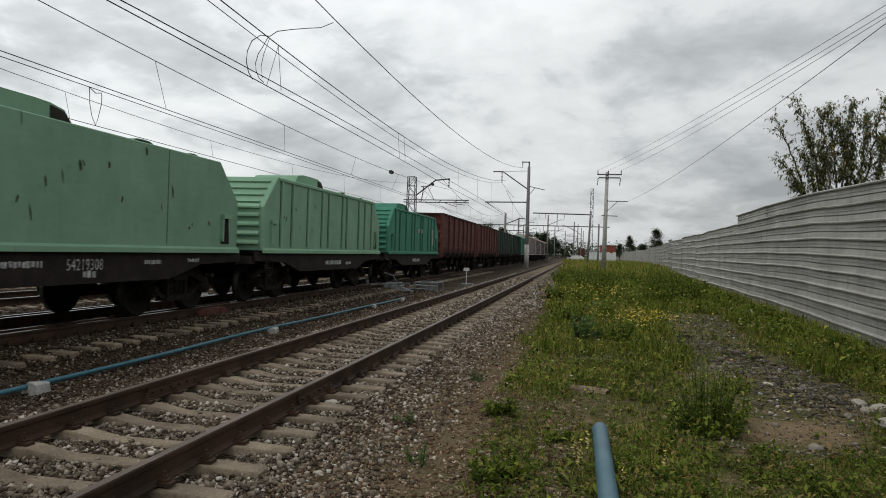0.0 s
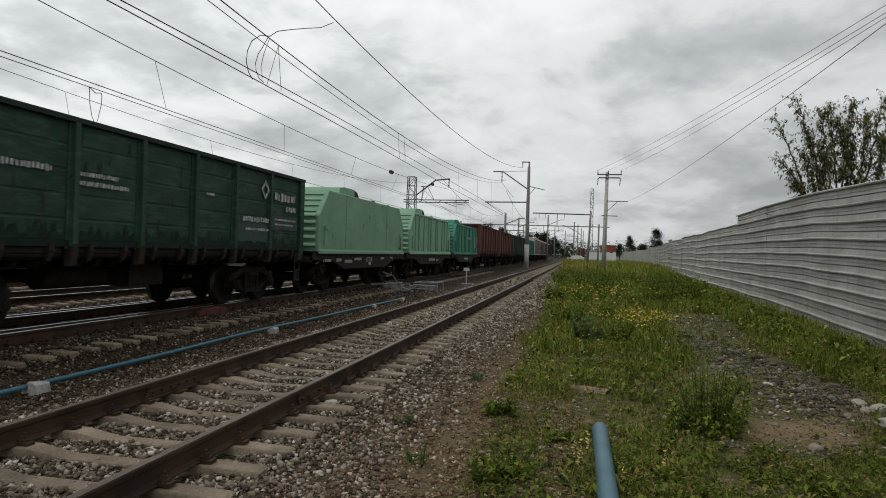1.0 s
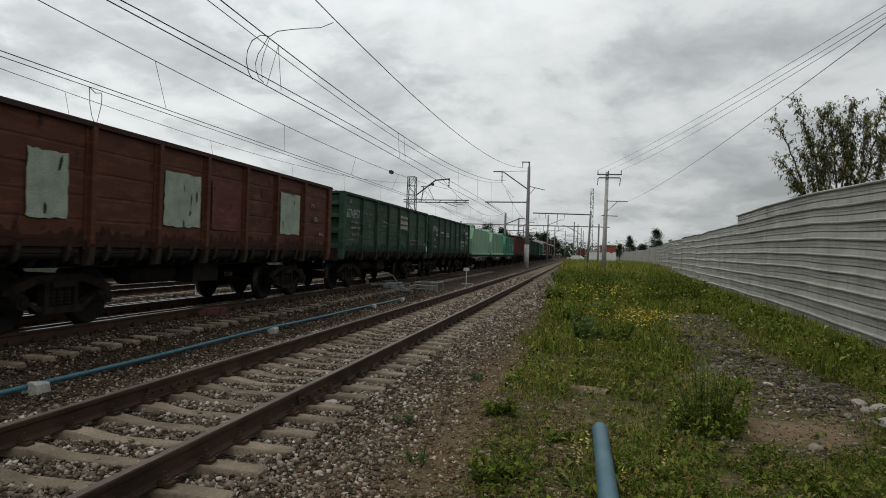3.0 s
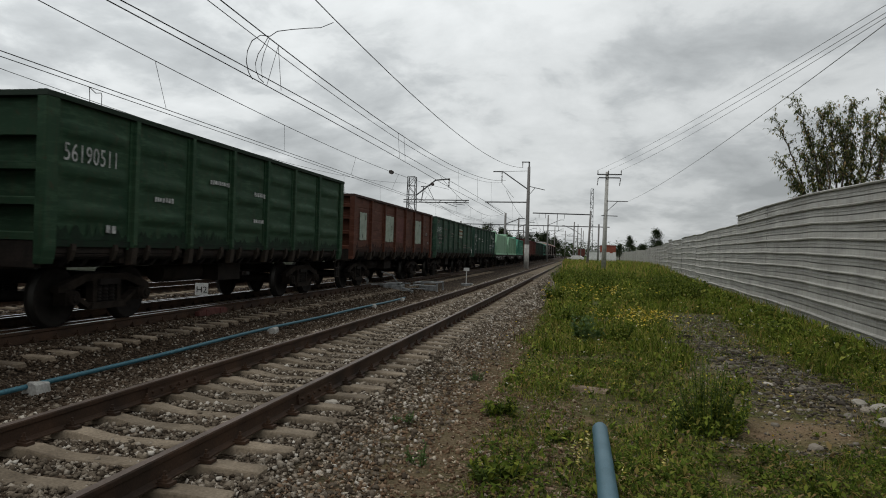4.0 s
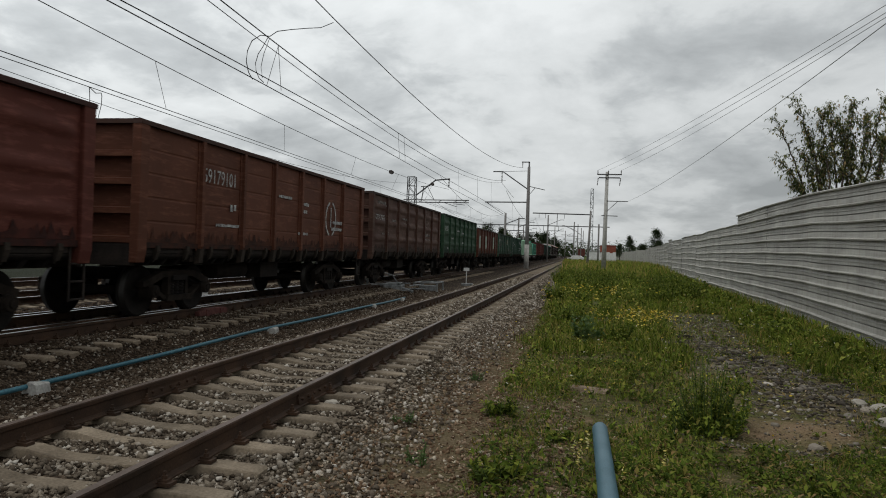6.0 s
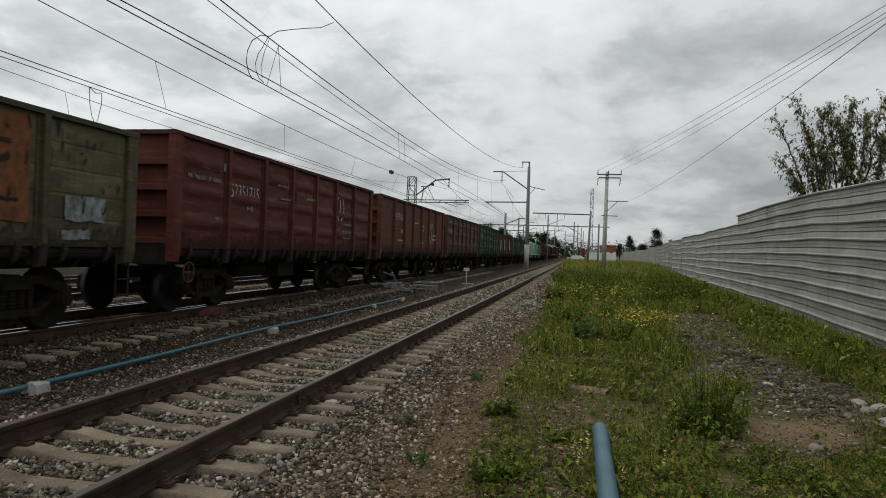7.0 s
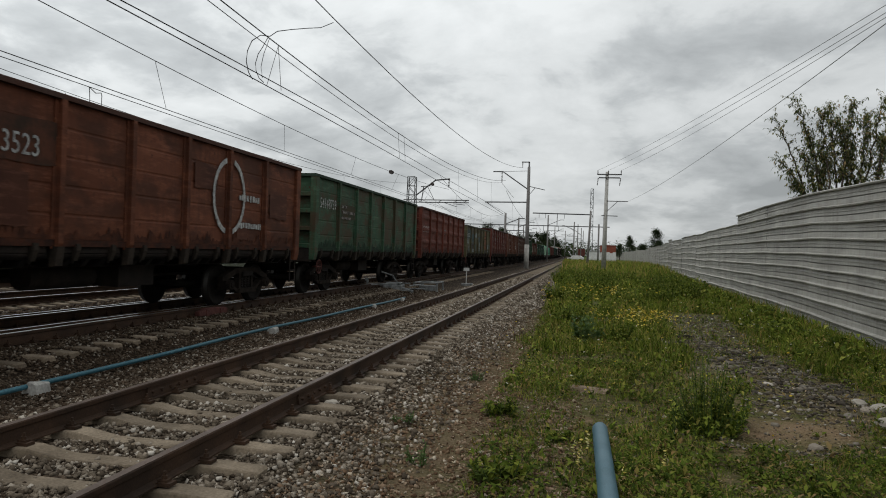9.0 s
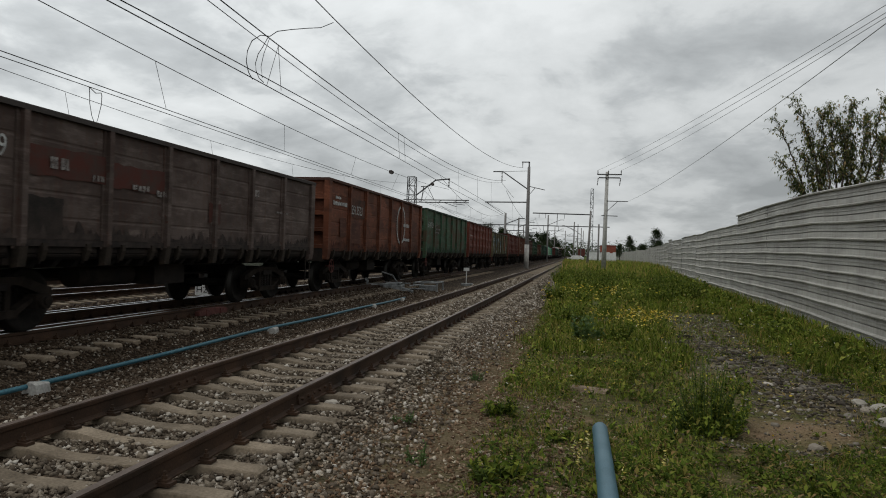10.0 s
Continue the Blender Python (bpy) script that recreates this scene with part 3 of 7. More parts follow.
def wheelset_mesh():
    """Axle and two wheels, turning about x."""
    bm = bmesh.new()
    rod(bm, (-1.05, 0, 0), (1.05, 0, 0), 0.08, seg=10)
    seg = 28
    for s in (-1, 1):
        prof = [(0.66, 0.10), (0.705, 0.12), (0.735, 0.36), (0.72, 0.40), (0.72, 0.502), (0.752, 0.502), (0.765, 0.478), (0.86, 0.470), (0.86, 0.41), (0.80, 0.37), (0.79, 0.15), (0.84, 0.12), (0.86, 0.10)]
        rings = [[bm.verts.new((s * x, r * math.cos(2 * math.pi * i / seg), r * math.sin(2 * math.pi * i / seg))) for i in range(seg)] for x, r in prof]
        for k, (a, b) in enumerate(zip(rings, rings[1:])):
            for i in range(seg):
                f = bm.faces.new((a[i], a[(i + 1) % seg], b[(i + 1) % seg], b[i]))
                f.smooth = True
                f.material_index = 1 if k == 6 else 0
    me = done(bm, "wheelset")
    me.materials.append(M["wheel"]); me.materials.append(M["wheel_rim"])
    return me


def side_frame_mesh():
    """Cast bogie side: top member, sloping arms, spring pocket, axle boxes."""
    bm = bmesh.new()
    w = 0.07
    extrude_x(bm, [(-0.62, 0.72), (0.62, 0.72), (0.56, 0.84), (-0.56, 0.84)], -w, w)
    for s in (-1, 1):
        a = [(s * 0.56, 0.84), (s * 1.02, 0.70), (s * 1.16, 0.66), (s * 1.16, 0.56), (s * 0.98, 0.56), (s * 0.50, 0.72)]
        extrude_x(bm, a if s > 0 else a[::-1], -w, w)
        a = [(s * 0.84, 0.56), (s * 0.93, 0.56), (s * 0.48, 0.28), (s * 0.40, 0.34)]
        extrude_x(bm, a if s > 0 else a[::-1], -w, w)
        box(bm, -w, w, min(s * 0.26, s * 0.36), max(s * 0.26, s * 0.36), 0.36, 0.74)
        box(bm, -w - 0.03, w + 0.05, min(s * 0.79, s * 1.06), max(s * 0.79, s * 1.06), 0.36, 0.57)
        rod(bm, (0.0, s * 0.925, 0.475), (0.19, s * 0.925, 0.475), 0.125, 0.115, 14)
        rod(bm, (0.19, s * 0.925, 0.475), (0.21, s * 0.925, 0.475), 0.07, 0.06, 10)
    extrude_x(bm, [(-0.46, 0.26), (0.46, 0.26), (0.40, 0.37), (-0.40, 0.37)], -w - 0.05, w + 0.05)
    return done(bm, "side_frame")


def spring_mesh():
    bm = bmesh.new()
    for k in range(5):
        z = 0.38 + 0.055 * k
        rod(bm, (0, 0, z), (0, 0, z + 0.05), 0.075, 0.06, 10)
    return done(bm, "spring")


def spring_seat_mesh():
    bm = bmesh.new()
    box(bm, -0.12, 0.12, -0.25, 0.25, 0.655, 0.75)
    return done(bm, "spring_seat")


def bolster_mesh():
    bm = bmesh.new()
    box(bm, -1.0, 1.0, -0.2, 0.2, 0.62, 0.86)
    rod(bm, (0, 0, 0.84), (0, 0, 0.98), 0.16, seg=12)
    for s in (-1, 1):
        box(bm, -0.85, 0.85, s * 0.5 - 0.05, s * 0.5 + 0.05, 0.35, 0.5)
    return done(bm, "bolster")


def coupler_mesh():
    bm = bmesh.new()
    box(bm, -0.09, 0.09, -0.55, 0.10, -0.09, 0.09)
    box(bm, -0.17, 0.10, 0.05, 0.42, -0.14, 0.14)
    box(bm, 0.02, 0.18, 0.10, 0.30, -0.12, 0.12)
    return done(bm, "coupler", 0.015)


def ladder_mesh():
    bm = bmesh.new()
    for y in (-0.16, 0.16):
        box(bm, -0.012, 0.012, y - 0.018, y + 0.018, -0.62, 0.25)
    for z in (-0.60, -0.33, -0.06):
        box(bm, -0.03, 0.03, -0.16, 0.16, z, z + 0.025)
    return done(bm, "ladder")


def brake_wheel_mesh():
    bm = bmesh.new()
    n = 16
    p = [Vector((0.0, 0.2 * math.cos(2 * math.pi * i / n), 0.2 * math.sin(2 * math.pi * i / n))) for i in range(n)]
    for i in range(n):
        rod(bm, p[i], p[(i + 1) % n], 0.018, seg=6)
    for i in range(0, n, 4):
        rod(bm, (0, 0, 0), p[i], 0.014, seg=6)
    rod(bm, (-0.2, 0, 0), (0.03, 0, 0), 0.025, seg=8)
    return done(bm, "brake_wheel")


def add_underframe(w, h):
    """Sills, bearers, floor, air tank, brake cylinder and rigging under a wagon's body, each a part."""
    def boxes(name, lim):
        def make():
            bm = bmesh.new()
            box(bm, *lim)
            return done(bm, name)
        return cached((name, lim), make)

    def tube(name, a, b, r):
        def make():
            bm = bmesh.new()
            rod(bm, a, b, r, seg=12)
            return done(bm, name)
        return cached((name, a, b), make)

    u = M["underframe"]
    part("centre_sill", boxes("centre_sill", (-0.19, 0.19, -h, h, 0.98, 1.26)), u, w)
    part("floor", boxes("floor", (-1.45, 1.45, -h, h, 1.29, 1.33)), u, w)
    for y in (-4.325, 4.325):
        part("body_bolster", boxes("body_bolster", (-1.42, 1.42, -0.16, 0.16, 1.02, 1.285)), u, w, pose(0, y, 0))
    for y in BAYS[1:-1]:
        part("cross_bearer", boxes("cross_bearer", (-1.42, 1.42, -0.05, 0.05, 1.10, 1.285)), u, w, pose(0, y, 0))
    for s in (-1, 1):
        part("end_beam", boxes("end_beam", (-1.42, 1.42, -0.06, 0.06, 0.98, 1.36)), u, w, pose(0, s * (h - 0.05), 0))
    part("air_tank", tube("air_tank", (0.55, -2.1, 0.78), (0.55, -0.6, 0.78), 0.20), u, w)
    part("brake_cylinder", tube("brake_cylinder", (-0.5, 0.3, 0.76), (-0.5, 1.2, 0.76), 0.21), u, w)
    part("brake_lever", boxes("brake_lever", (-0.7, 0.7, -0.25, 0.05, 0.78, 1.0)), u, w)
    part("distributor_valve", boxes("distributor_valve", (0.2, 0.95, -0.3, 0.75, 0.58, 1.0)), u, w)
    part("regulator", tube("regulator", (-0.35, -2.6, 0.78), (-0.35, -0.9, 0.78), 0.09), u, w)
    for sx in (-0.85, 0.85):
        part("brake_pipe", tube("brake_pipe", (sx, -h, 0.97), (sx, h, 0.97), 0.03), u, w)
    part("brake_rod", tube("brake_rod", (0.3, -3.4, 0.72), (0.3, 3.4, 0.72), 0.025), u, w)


def add_running_gear(wagon, base, half):
    for s in (-1, 1):
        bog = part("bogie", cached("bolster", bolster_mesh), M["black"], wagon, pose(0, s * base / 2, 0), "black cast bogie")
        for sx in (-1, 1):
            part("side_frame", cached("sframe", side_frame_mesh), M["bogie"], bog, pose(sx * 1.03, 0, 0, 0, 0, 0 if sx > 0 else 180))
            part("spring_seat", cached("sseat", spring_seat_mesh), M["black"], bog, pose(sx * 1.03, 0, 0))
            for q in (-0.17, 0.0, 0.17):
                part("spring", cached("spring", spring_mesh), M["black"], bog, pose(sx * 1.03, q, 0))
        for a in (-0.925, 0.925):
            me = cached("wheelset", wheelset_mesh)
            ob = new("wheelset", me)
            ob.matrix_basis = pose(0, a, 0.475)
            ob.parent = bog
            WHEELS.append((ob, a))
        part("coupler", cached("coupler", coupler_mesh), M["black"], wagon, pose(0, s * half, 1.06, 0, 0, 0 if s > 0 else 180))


WHEELS, TRAIN = [], []


LOW = set()


def on_side(wagon, z):
    """Lowers a mark on the wagons with the lower sides."""
    return 1.33 + (z - 1.33) * 0.87 if wagon.name in LOW else z


def write(wagon, text, y, z, size, x=1.53, material=None, squeeze=0.8):
    """Stencilled writing on the wagon's side that faces the near track."""
    me = TEXT_MESHES[text].copy()
    me.transform(Matrix.Scale(size, 4))
    me.transform(Matrix(((0, 0, 1, 0), (squeeze, 0, 0, 0), (0, 1, 0, 0), (0, 0, 0, 1))))
    me.materials.clear()
    return part("lettering", me, material or M["letter"], wagon, pose(x, y, on_side(wagon, z)), "white stencilled lettering")


def bars(wagon, y, z, rows, x=1.53, material=None):
    """Writing too small to read: runs of short plain bars (dy, dz, width, height)."""
    bm = bmesh.new()
    for dy, dz, w, h in rows:
        u = 0.0
        while u < w - 0.01:
            k = min(w - u, h * random.uniform(0.35, 0.75))
            v = random.uniform(0.0, 0.18) * h
            box(bm, -0.004, 0.004, dy + u, dy + u + k, dz + v, dz + h * random.uniform(0.8, 1.0))
            u += k + h * random.uniform(0.12, 0.4)
    return tagged(part("lettering", bm, material or M["letter"], wagon, pose(x, y, on_side(wagon, z)), "faded white stencilled lines"), kind="stuff")


def block(wagon, y, z, w, h, material, x=1.52, label="repainted patch"):
    bm = bmesh.new()
    n = 9
    vs = []
    for i in range(n * 4):
        side, u = divmod(i, n)
        u /= n
        py, pz = ((u, 0), (1, u), (1 - u, 1), (0, 1 - u))[side]
        j = random.uniform(-0.035, 0.035)
        vs.append(bm.verts.new((0, (py - 0.5) * (w + j), pz * h + random.uniform(-0.02, 0.02))))
    bm.faces.new(vs)
    return part("paint_patch", bm, material, wagon, pose(x, y, on_side(wagon, z)), label)


def ring(wagon, y, z, r, x=1.535, material=None):
    """Round painted mark, open at top and foot."""
    bm = bmesh.new()
    for s in (-1, 1):
        n = 12
        inner, outer = [], []
        for i in range(n + 1):
            a = s * (0.25 + (math.pi - 0.5) * i / n)
            for lst, q in ((inner, r * 0.87), (outer, r)):
                lst.append(bm.verts.new((0, q * math.sin(a), q * 1.15 * math.cos(a))))
        for i in range(n):
            bm.faces.new((inner[i], inner[i + 1], outer[i + 1], outer[i]))
    box(bm, -0.002, 0.002, -0.03, 0.03, -0.55 * r, 0.75 * r)
    return part("painted_mark", bm, material or M["letter"], wagon, pose(x, y, z), "round white painted mark")


def scratches(wagon, n, seed, material, x=1.527, spread=6.0):
    """Short dark gouges where the paint has gone."""
    g = random.Random(seed)
    bm = bmesh.new()
    for _ in range(n):
        y, z = g.uniform(-spread, spread), g.uniform(1.45, 2.95)
        w, h = g.uniform(0.01, 0.05), g.uniform(0.05, 0.26)
        t = g.uniform(-0.06, 0.06)
        vs = [bm.verts.new((0, y + a * w + t * b, z + b * h)) for a, b in ((-0.4, 0), (0.5, 0.08), (0.9, 0.6), (0.2, 1.0), (-0.5, 0.7))]
        bm.faces.new(vs)
    return tagged(part("bare_spot", bm, material, wagon, pose(x, 0, 0), "dark spots of bare rusted steel"), kind="stuff")


def soot(wagon, paint):
    """Ragged coal dirt caked along the foot of the side sheets."""
    base = PAINTS[paint.name]
    key = paint.name + "_soot"
    mat = cached(key, lambda: mat_patch(key, tuple(0.25 * c + 0.004 for c in base), tuple(0.8 * c for c in base), 3.0))
    g = random.Random(len(TRAIN) + 17)
    for a, b in zip(BAYS, BAYS[1:]):
        bm = bmesh.new()
        n = 26
        y0, y1 = a + 0.13, b - 0.13
        low, top = [], []
        for i in range(n + 1):
            y = y0 + (y1 - y0) * i / n
            low.append(bm.verts.new((0, y, 0.06)))
            top.append(bm.verts.new((0, y, 0.10 + 0.22 * g.random() ** 2.2 + 0.10 * abs(noise.noise(Vector((y * 1.1, len(TRAIN), 0)))))))
        for i in range(n):
            bm.faces.new((low[i], low[i + 1], top[i + 1], top[i]))
        part("soot_stain", bm, mat, wagon, pose(1.517, 0, 1.33), "black coal dirt along the foot")


def top_paint(paint):
    """The capping rail: the same paint rubbed and greyed by loading."""
    base = PAINTS[paint.name]
    key = paint.name + "_rubbed"
    grey = sum(base) / 3
    return cached(key, lambda: mat_patch(key, tuple(0.35 * c + 0.35 * grey + 0.006 for c in base), tuple(0.5 * c + 0.2 * grey for c in base), 2.0))


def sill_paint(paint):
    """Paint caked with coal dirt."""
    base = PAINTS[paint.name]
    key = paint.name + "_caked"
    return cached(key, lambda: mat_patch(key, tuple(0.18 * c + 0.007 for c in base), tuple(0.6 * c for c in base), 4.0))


def lid_mesh(width):
    """Ribbed underside of a discharge hatch with its bearers, torsion bar brackets and chains."""
    bm = bmesh.new()
    w = width / 2 - 0.10
    extrude_y(bm, [(-1.20, 0.02), (-0.12, 0.06), (-0.06, 0.10), (-0.06, 0.27), (-1.20, 0.27)], -w, w)
    for y in (-w * 0.55, 0.0, w * 0.55):
        extrude_y(bm, [(-1.1, -0.09), (-0.20, -0.05), (-0.10, 0.06), (-1.1, 0.03)], y - 0.05, y + 0.05)
    return done(bm, "hatch_lid")


def foot_mesh():
    """The post's foot bracket, welded below the sill."""
    bm = bmesh.new()
    extrude_y(bm, [(-0.05, 0.0), (0.055, 0.02), (0.088, 0.30), (-0.05, 0.30)], -0.075, 0.075)
    return done(bm, "post_foot")


def gondola(paint, front, label, embossed=False, wheel=False, low=False):
    """Open four-axle wagon; front: its front corner's lead over the first one's, in metres."""
    d = -0.28 if low else 0.0
    w = tagged(empty("gondola_wagon"), label, "goods wagon", "wagons of the train")
    add_underframe(w, 6.35)
    for s in (-1, 1):
        turn = 0 if s > 0 else 180
        for a, b in zip(BAYS, BAYS[1:]):
            wd = b - a
            me = cached(("panel", round(wd, 2), embossed, d), lambda: panel_mesh(wd, embossed, 2.10 + d))
            part("side_panel", me, paint, w, pose(s * 1.495, (a + b) / 2, 1.33, 0, 0, turn))
            for e in (-0.62, 0.62):
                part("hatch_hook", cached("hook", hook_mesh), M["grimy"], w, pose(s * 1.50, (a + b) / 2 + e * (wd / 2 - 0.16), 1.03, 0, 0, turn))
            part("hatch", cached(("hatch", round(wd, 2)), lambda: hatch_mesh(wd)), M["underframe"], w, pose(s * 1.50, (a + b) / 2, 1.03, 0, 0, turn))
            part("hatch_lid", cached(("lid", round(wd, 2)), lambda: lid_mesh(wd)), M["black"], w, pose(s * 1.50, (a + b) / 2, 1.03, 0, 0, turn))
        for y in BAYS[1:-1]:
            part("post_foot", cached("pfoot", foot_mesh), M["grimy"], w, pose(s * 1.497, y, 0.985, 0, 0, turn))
            part("post", cached(("post", d), lambda: post_mesh(d)), paint, w, pose(s * 1.495, y, 1.03, 0, 0, turn))
        for y in (-6.26, 6.26):
            part("corner_post", cached(("corner", d), lambda: corner_mesh(d)), paint, w, pose(s * 1.50, y, 1.03, 0, 0, turn))

        def rail_top():
            bm = bmesh.new()
            extrude_y(bm, [(-0.08, 0), (0.085, 0), (0.09, 0.07), (0.06, 0.085), (-0.08, 0.085)], -6.40, 6.40)
            return done(bm, "top_rail")

        def sill():
            bm = bmesh.new()
            extrude_y(bm, [(-0.08, 0), (0.02, 0), (0.02, 0.10), (-0.08, 0.10)], -6.35, 6.35)
            return done(bm, "side_sill")

        part("top_rail", cached("top", rail_top), top_paint(paint), w, pose(s * 1.495, 0, 3.405 + d, 0, 0, turn))
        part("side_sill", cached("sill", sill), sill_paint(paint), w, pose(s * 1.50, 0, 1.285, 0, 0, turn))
        part("end_wall", cached(("end", d), lambda: end_mesh(d)), paint, w, pose(0, s * 6.25, 1.33, 0, 0, turn))
        for z in (0.02, 0.52, 1.02, 1.5 + d * 0.3):
            part("end_rib", cached("endrib", end_rib_mesh), paint, w, pose(0, s * 6.25, 1.33 + z, 0, 0, turn))

        def end_rail():
            bm = bmesh.new()
            extrude_x(bm, [(-0.06, 0), (0.10, 0), (0.10, 0.08), (-0.06, 0.08)], -1.41, 1.41)
            return done(bm, "end_rail")

        part("end_rail", cached("endrail", end_rail), top_paint(paint), w, pose(0, s * 6.27, 3.41 + d, 0, 0, turn))
        part("ladder", cached("ladder", ladder_mesh), M["underframe"], w, pose(s * 1.48, s * 6.17, 1.08))
    if wheel:
        part("brake_wheel", cached("bwheel", brake_wheel_mesh), M["dull_red"], w, pose(1.40, -5.55, 0.82), "faded red spoked brake wheel")
    add_running_gear(w, 8.65, 6.46)
    if low:
        LOW.add(w.name)
    soot(w, paint)
    TRAIN.append((w, front - 6.40))
    return w

P = {}
P["g1"] = mat_paint("deep_green_paint", (0.0168, 0.0421, 0.0304), (0.0304, 0.0632, 0.0438), rusty=0.25, seed=1)
P["g2"] = mat_paint("bottle_green_paint", (0.0203, 0.0522, 0.0354), (0.0379, 0.0776, 0.0506), rusty=0.6, seed=2, blotch=(0.016, 0.028, 0.021), much=0.6)
P["g3"] = mat_paint("brown_red_paint", (0.0520, 0.0200, 0.0130), (0.0880, 0.0330, 0.0200), rusty=0.6, seed=3)
P["g4"] = mat_paint("fresh_green_paint", (0.0140, 0.0395, 0.0209), (0.0243, 0.0534, 0.0289), rusty=0.2, seed=4)
P["g5"] = mat_paint("dull_brown_paint", (0.0560, 0.0310, 0.0225), (0.0900, 0.0510, 0.0385), rusty=0.45, seed=5, blotch=(0.052, 0.022, 0.017), much=0.7)
P["g6"] = mat_paint("russet_paint", (0.0790, 0.0300, 0.0175), (0.1050, 0.0400, 0.0240), rusty=0.35, seed=6)
P["g7"] = mat_paint("oxide_red_paint", (0.0731, 0.0208, 0.0153), (0.0976, 0.0307, 0.0222), rusty=0.3, seed=7)
P["g8"] = mat_paint("olive_paint", (0.0688, 0.0663, 0.0356), (0.1011, 0.0929, 0.0527), rusty=0.7, seed=8, blotch=(0.046, 0.035, 0.021), much=0.6)
P["g9"] = mat_paint("bright_oxide_paint", (0.0932, 0.0249, 0.0162), (0.1244, 0.0361, 0.0237), rusty=0.3, seed=9, blotch=(0.060, 0.020, 0.014), much=0.5)
P["g10"] = mat_paint("worn_green_paint", (0.0243, 0.0636, 0.0373), (0.045, 0.085, 0.05), rusty=0.7, seed=10, blotch=(0.060, 0.043, 0.026), much=0.85)
P["g11"] = mat_paint("orange_brown_paint", (0.102, 0.0340, 0.0180), (0.135, 0.0475, 0.0255), rusty=0.8, seed=11, blotch=(0.046, 0.020, 0.013), much=0.7)
P["g12"] = mat_paint("grey_brown_paint", (0.0620, 0.0450, 0.0385), (0.1020, 0.0790, 0.0690), rusty=0.45, seed=12, blotch=(0.040, 0.026, 0.022), much=0.6)
P["r1"] = mat_paint("dark_red_paint", (0.0700, 0.0210, 0.0182), (0.1050, 0.0385, 0.0315), rusty=0.3, seed=13)
P["d1"] = mat_paint("black_green_paint", (0.0169, 0.0323, 0.0262), (0.0308, 0.0501, 0.0400), rusty=0.35, seed=14)
P["s1"] = mat_paint("pale_green_paint", (0.1719, 0.3065, 0.2018), (0.2242, 0.3737, 0.2541), rusty=0.10, seed=15, chalk=0.12)
P["s3"] = mat_paint("sea_green_paint", (0.0403, 0.1610, 0.1092), (0.0633, 0.2070, 0.1437), rusty=0.12, seed=16, chalk=0.12)
P["teal"] = mat_paint("teal_paint", (0.05, 0.22, 0.16), (0.08, 0.27, 0.20), rusty=0.1, seed=17, chalk=0.12)
P["pale"] = mat_paint("pale_grey_pink_paint", (0.38, 0.33, 0.31), (0.48, 0.43, 0.41), rusty=0.25, seed=18, chalk=0.12)
P["roof"] = mat_paint("orange_roof_paint", (0.35, 0.14, 0.08), (0.42, 0.18, 0.11), rusty=0.2, seed=19)
P["flaked"] = mat_patch("flaked_brown_patch", (0.062, 0.042, 0.026), (0.022, 0.045, 0.028))
P["blot"] = mat_mottled("whitish_green_patch", (0.22, 0.27, 0.22), (0.33, 0.37, 0.31), 3.0, 0.8)
P["blue_blot"] = mat_patch("faded_blue_patch", (0.045, 0.085, 0.095), (0.06, 0.06, 0.036))
P["dark_blot"] = mat_mottled("dark_patch", (0.018, 0.015, 0.013), (0.04, 0.03, 0.025), 3.0, 0.85)
P["red_blot"] = mat_patch("dull_red_patch", (0.078, 0.026, 0.020), (0.055, 0.038, 0.032), 3.0)
P["brown_blot"] = mat_patch("sooty_brown_patch", (0.035, 0.022, 0.016), (0.095, 0.036, 0.022), 2.5)
P["rust_blot"] = mat_patch("rust_orange_patch", (0.20, 0.075, 0.032), (0.07, 0.04, 0.022))
P["sky_blot"] = mat_patch("pale_grey_patch", (0.24, 0.28, 0.29), (0.065, 0.06, 0.034))
PITCH_W = 13.92

w1 = gondola(P["g1"], 0, "dark green open goods wagon with smooth ribbed sides", low=True)
w2 = gondola(P["g2"], -PITCH_W, "bottle-green open goods wagon, scuffed and rust-streaked", low=True)
w3 = gondola(P["g3"], -2 * PITCH_W, "brown-red open goods wagon with whitish repainted panels", low=True)
w4 = gondola(P["g4"], -3 * PITCH_W, "green open goods wagon with embossed side sheets", True)
w5 = gondola(P["g5"], -4 * PITCH_W, "dull brown open goods wagon with embossed side sheets", True)
w6 = gondola(P["g6"], -5 * PITCH_W, "russet open goods wagon with a round white mark")
w7 = gondola(P["g7"], -6 * PITCH_W, "oxide-red open goods wagon with embossed side sheets", True, wheel=True)
w8 = gondola(P["g8"], -7 * PITCH_W, "olive open goods wagon covered with paint patches and rust", wheel=True, low=True)
w9 = gondola(P["g9"], -8 * PITCH_W, "bright oxide-red open goods wagon with embossed sheets", True)
w10 = gondola(P["g10"], -9 * PITCH_W, "worn green open goods wagon with brown flaked patches", wheel=True)
w11 = gondola(P["g11"], -10 * PITCH_W, "orange-brown open goods wagon with a large round mark", wheel=True)
w12 = gondola(P["g12"], -11 * PITCH_W, "grey-brown weathered open goods wagon", low=True)
w13 = gondola(P["g12"], -12 * PITCH_W, "grey-brown weathered open goods wagon", low=True)
AHEAD = 35.15 + 12.8
f1 = gondola(P["r1"], AHEAD, "dark red open goods wagon behind the covered ones")
f2 = gondola(P["r1"], AHEAD + PITCH_W, "dark red open goods wagon behind the covered ones")
f3 = gondola(P["d1"], AHEAD + 2 * PITCH_W, "black-green open goods wagon far ahead")
f4 = gondola(P["d1"], AHEAD + 3 * PITCH_W, "black-green open goods wagon far ahead")


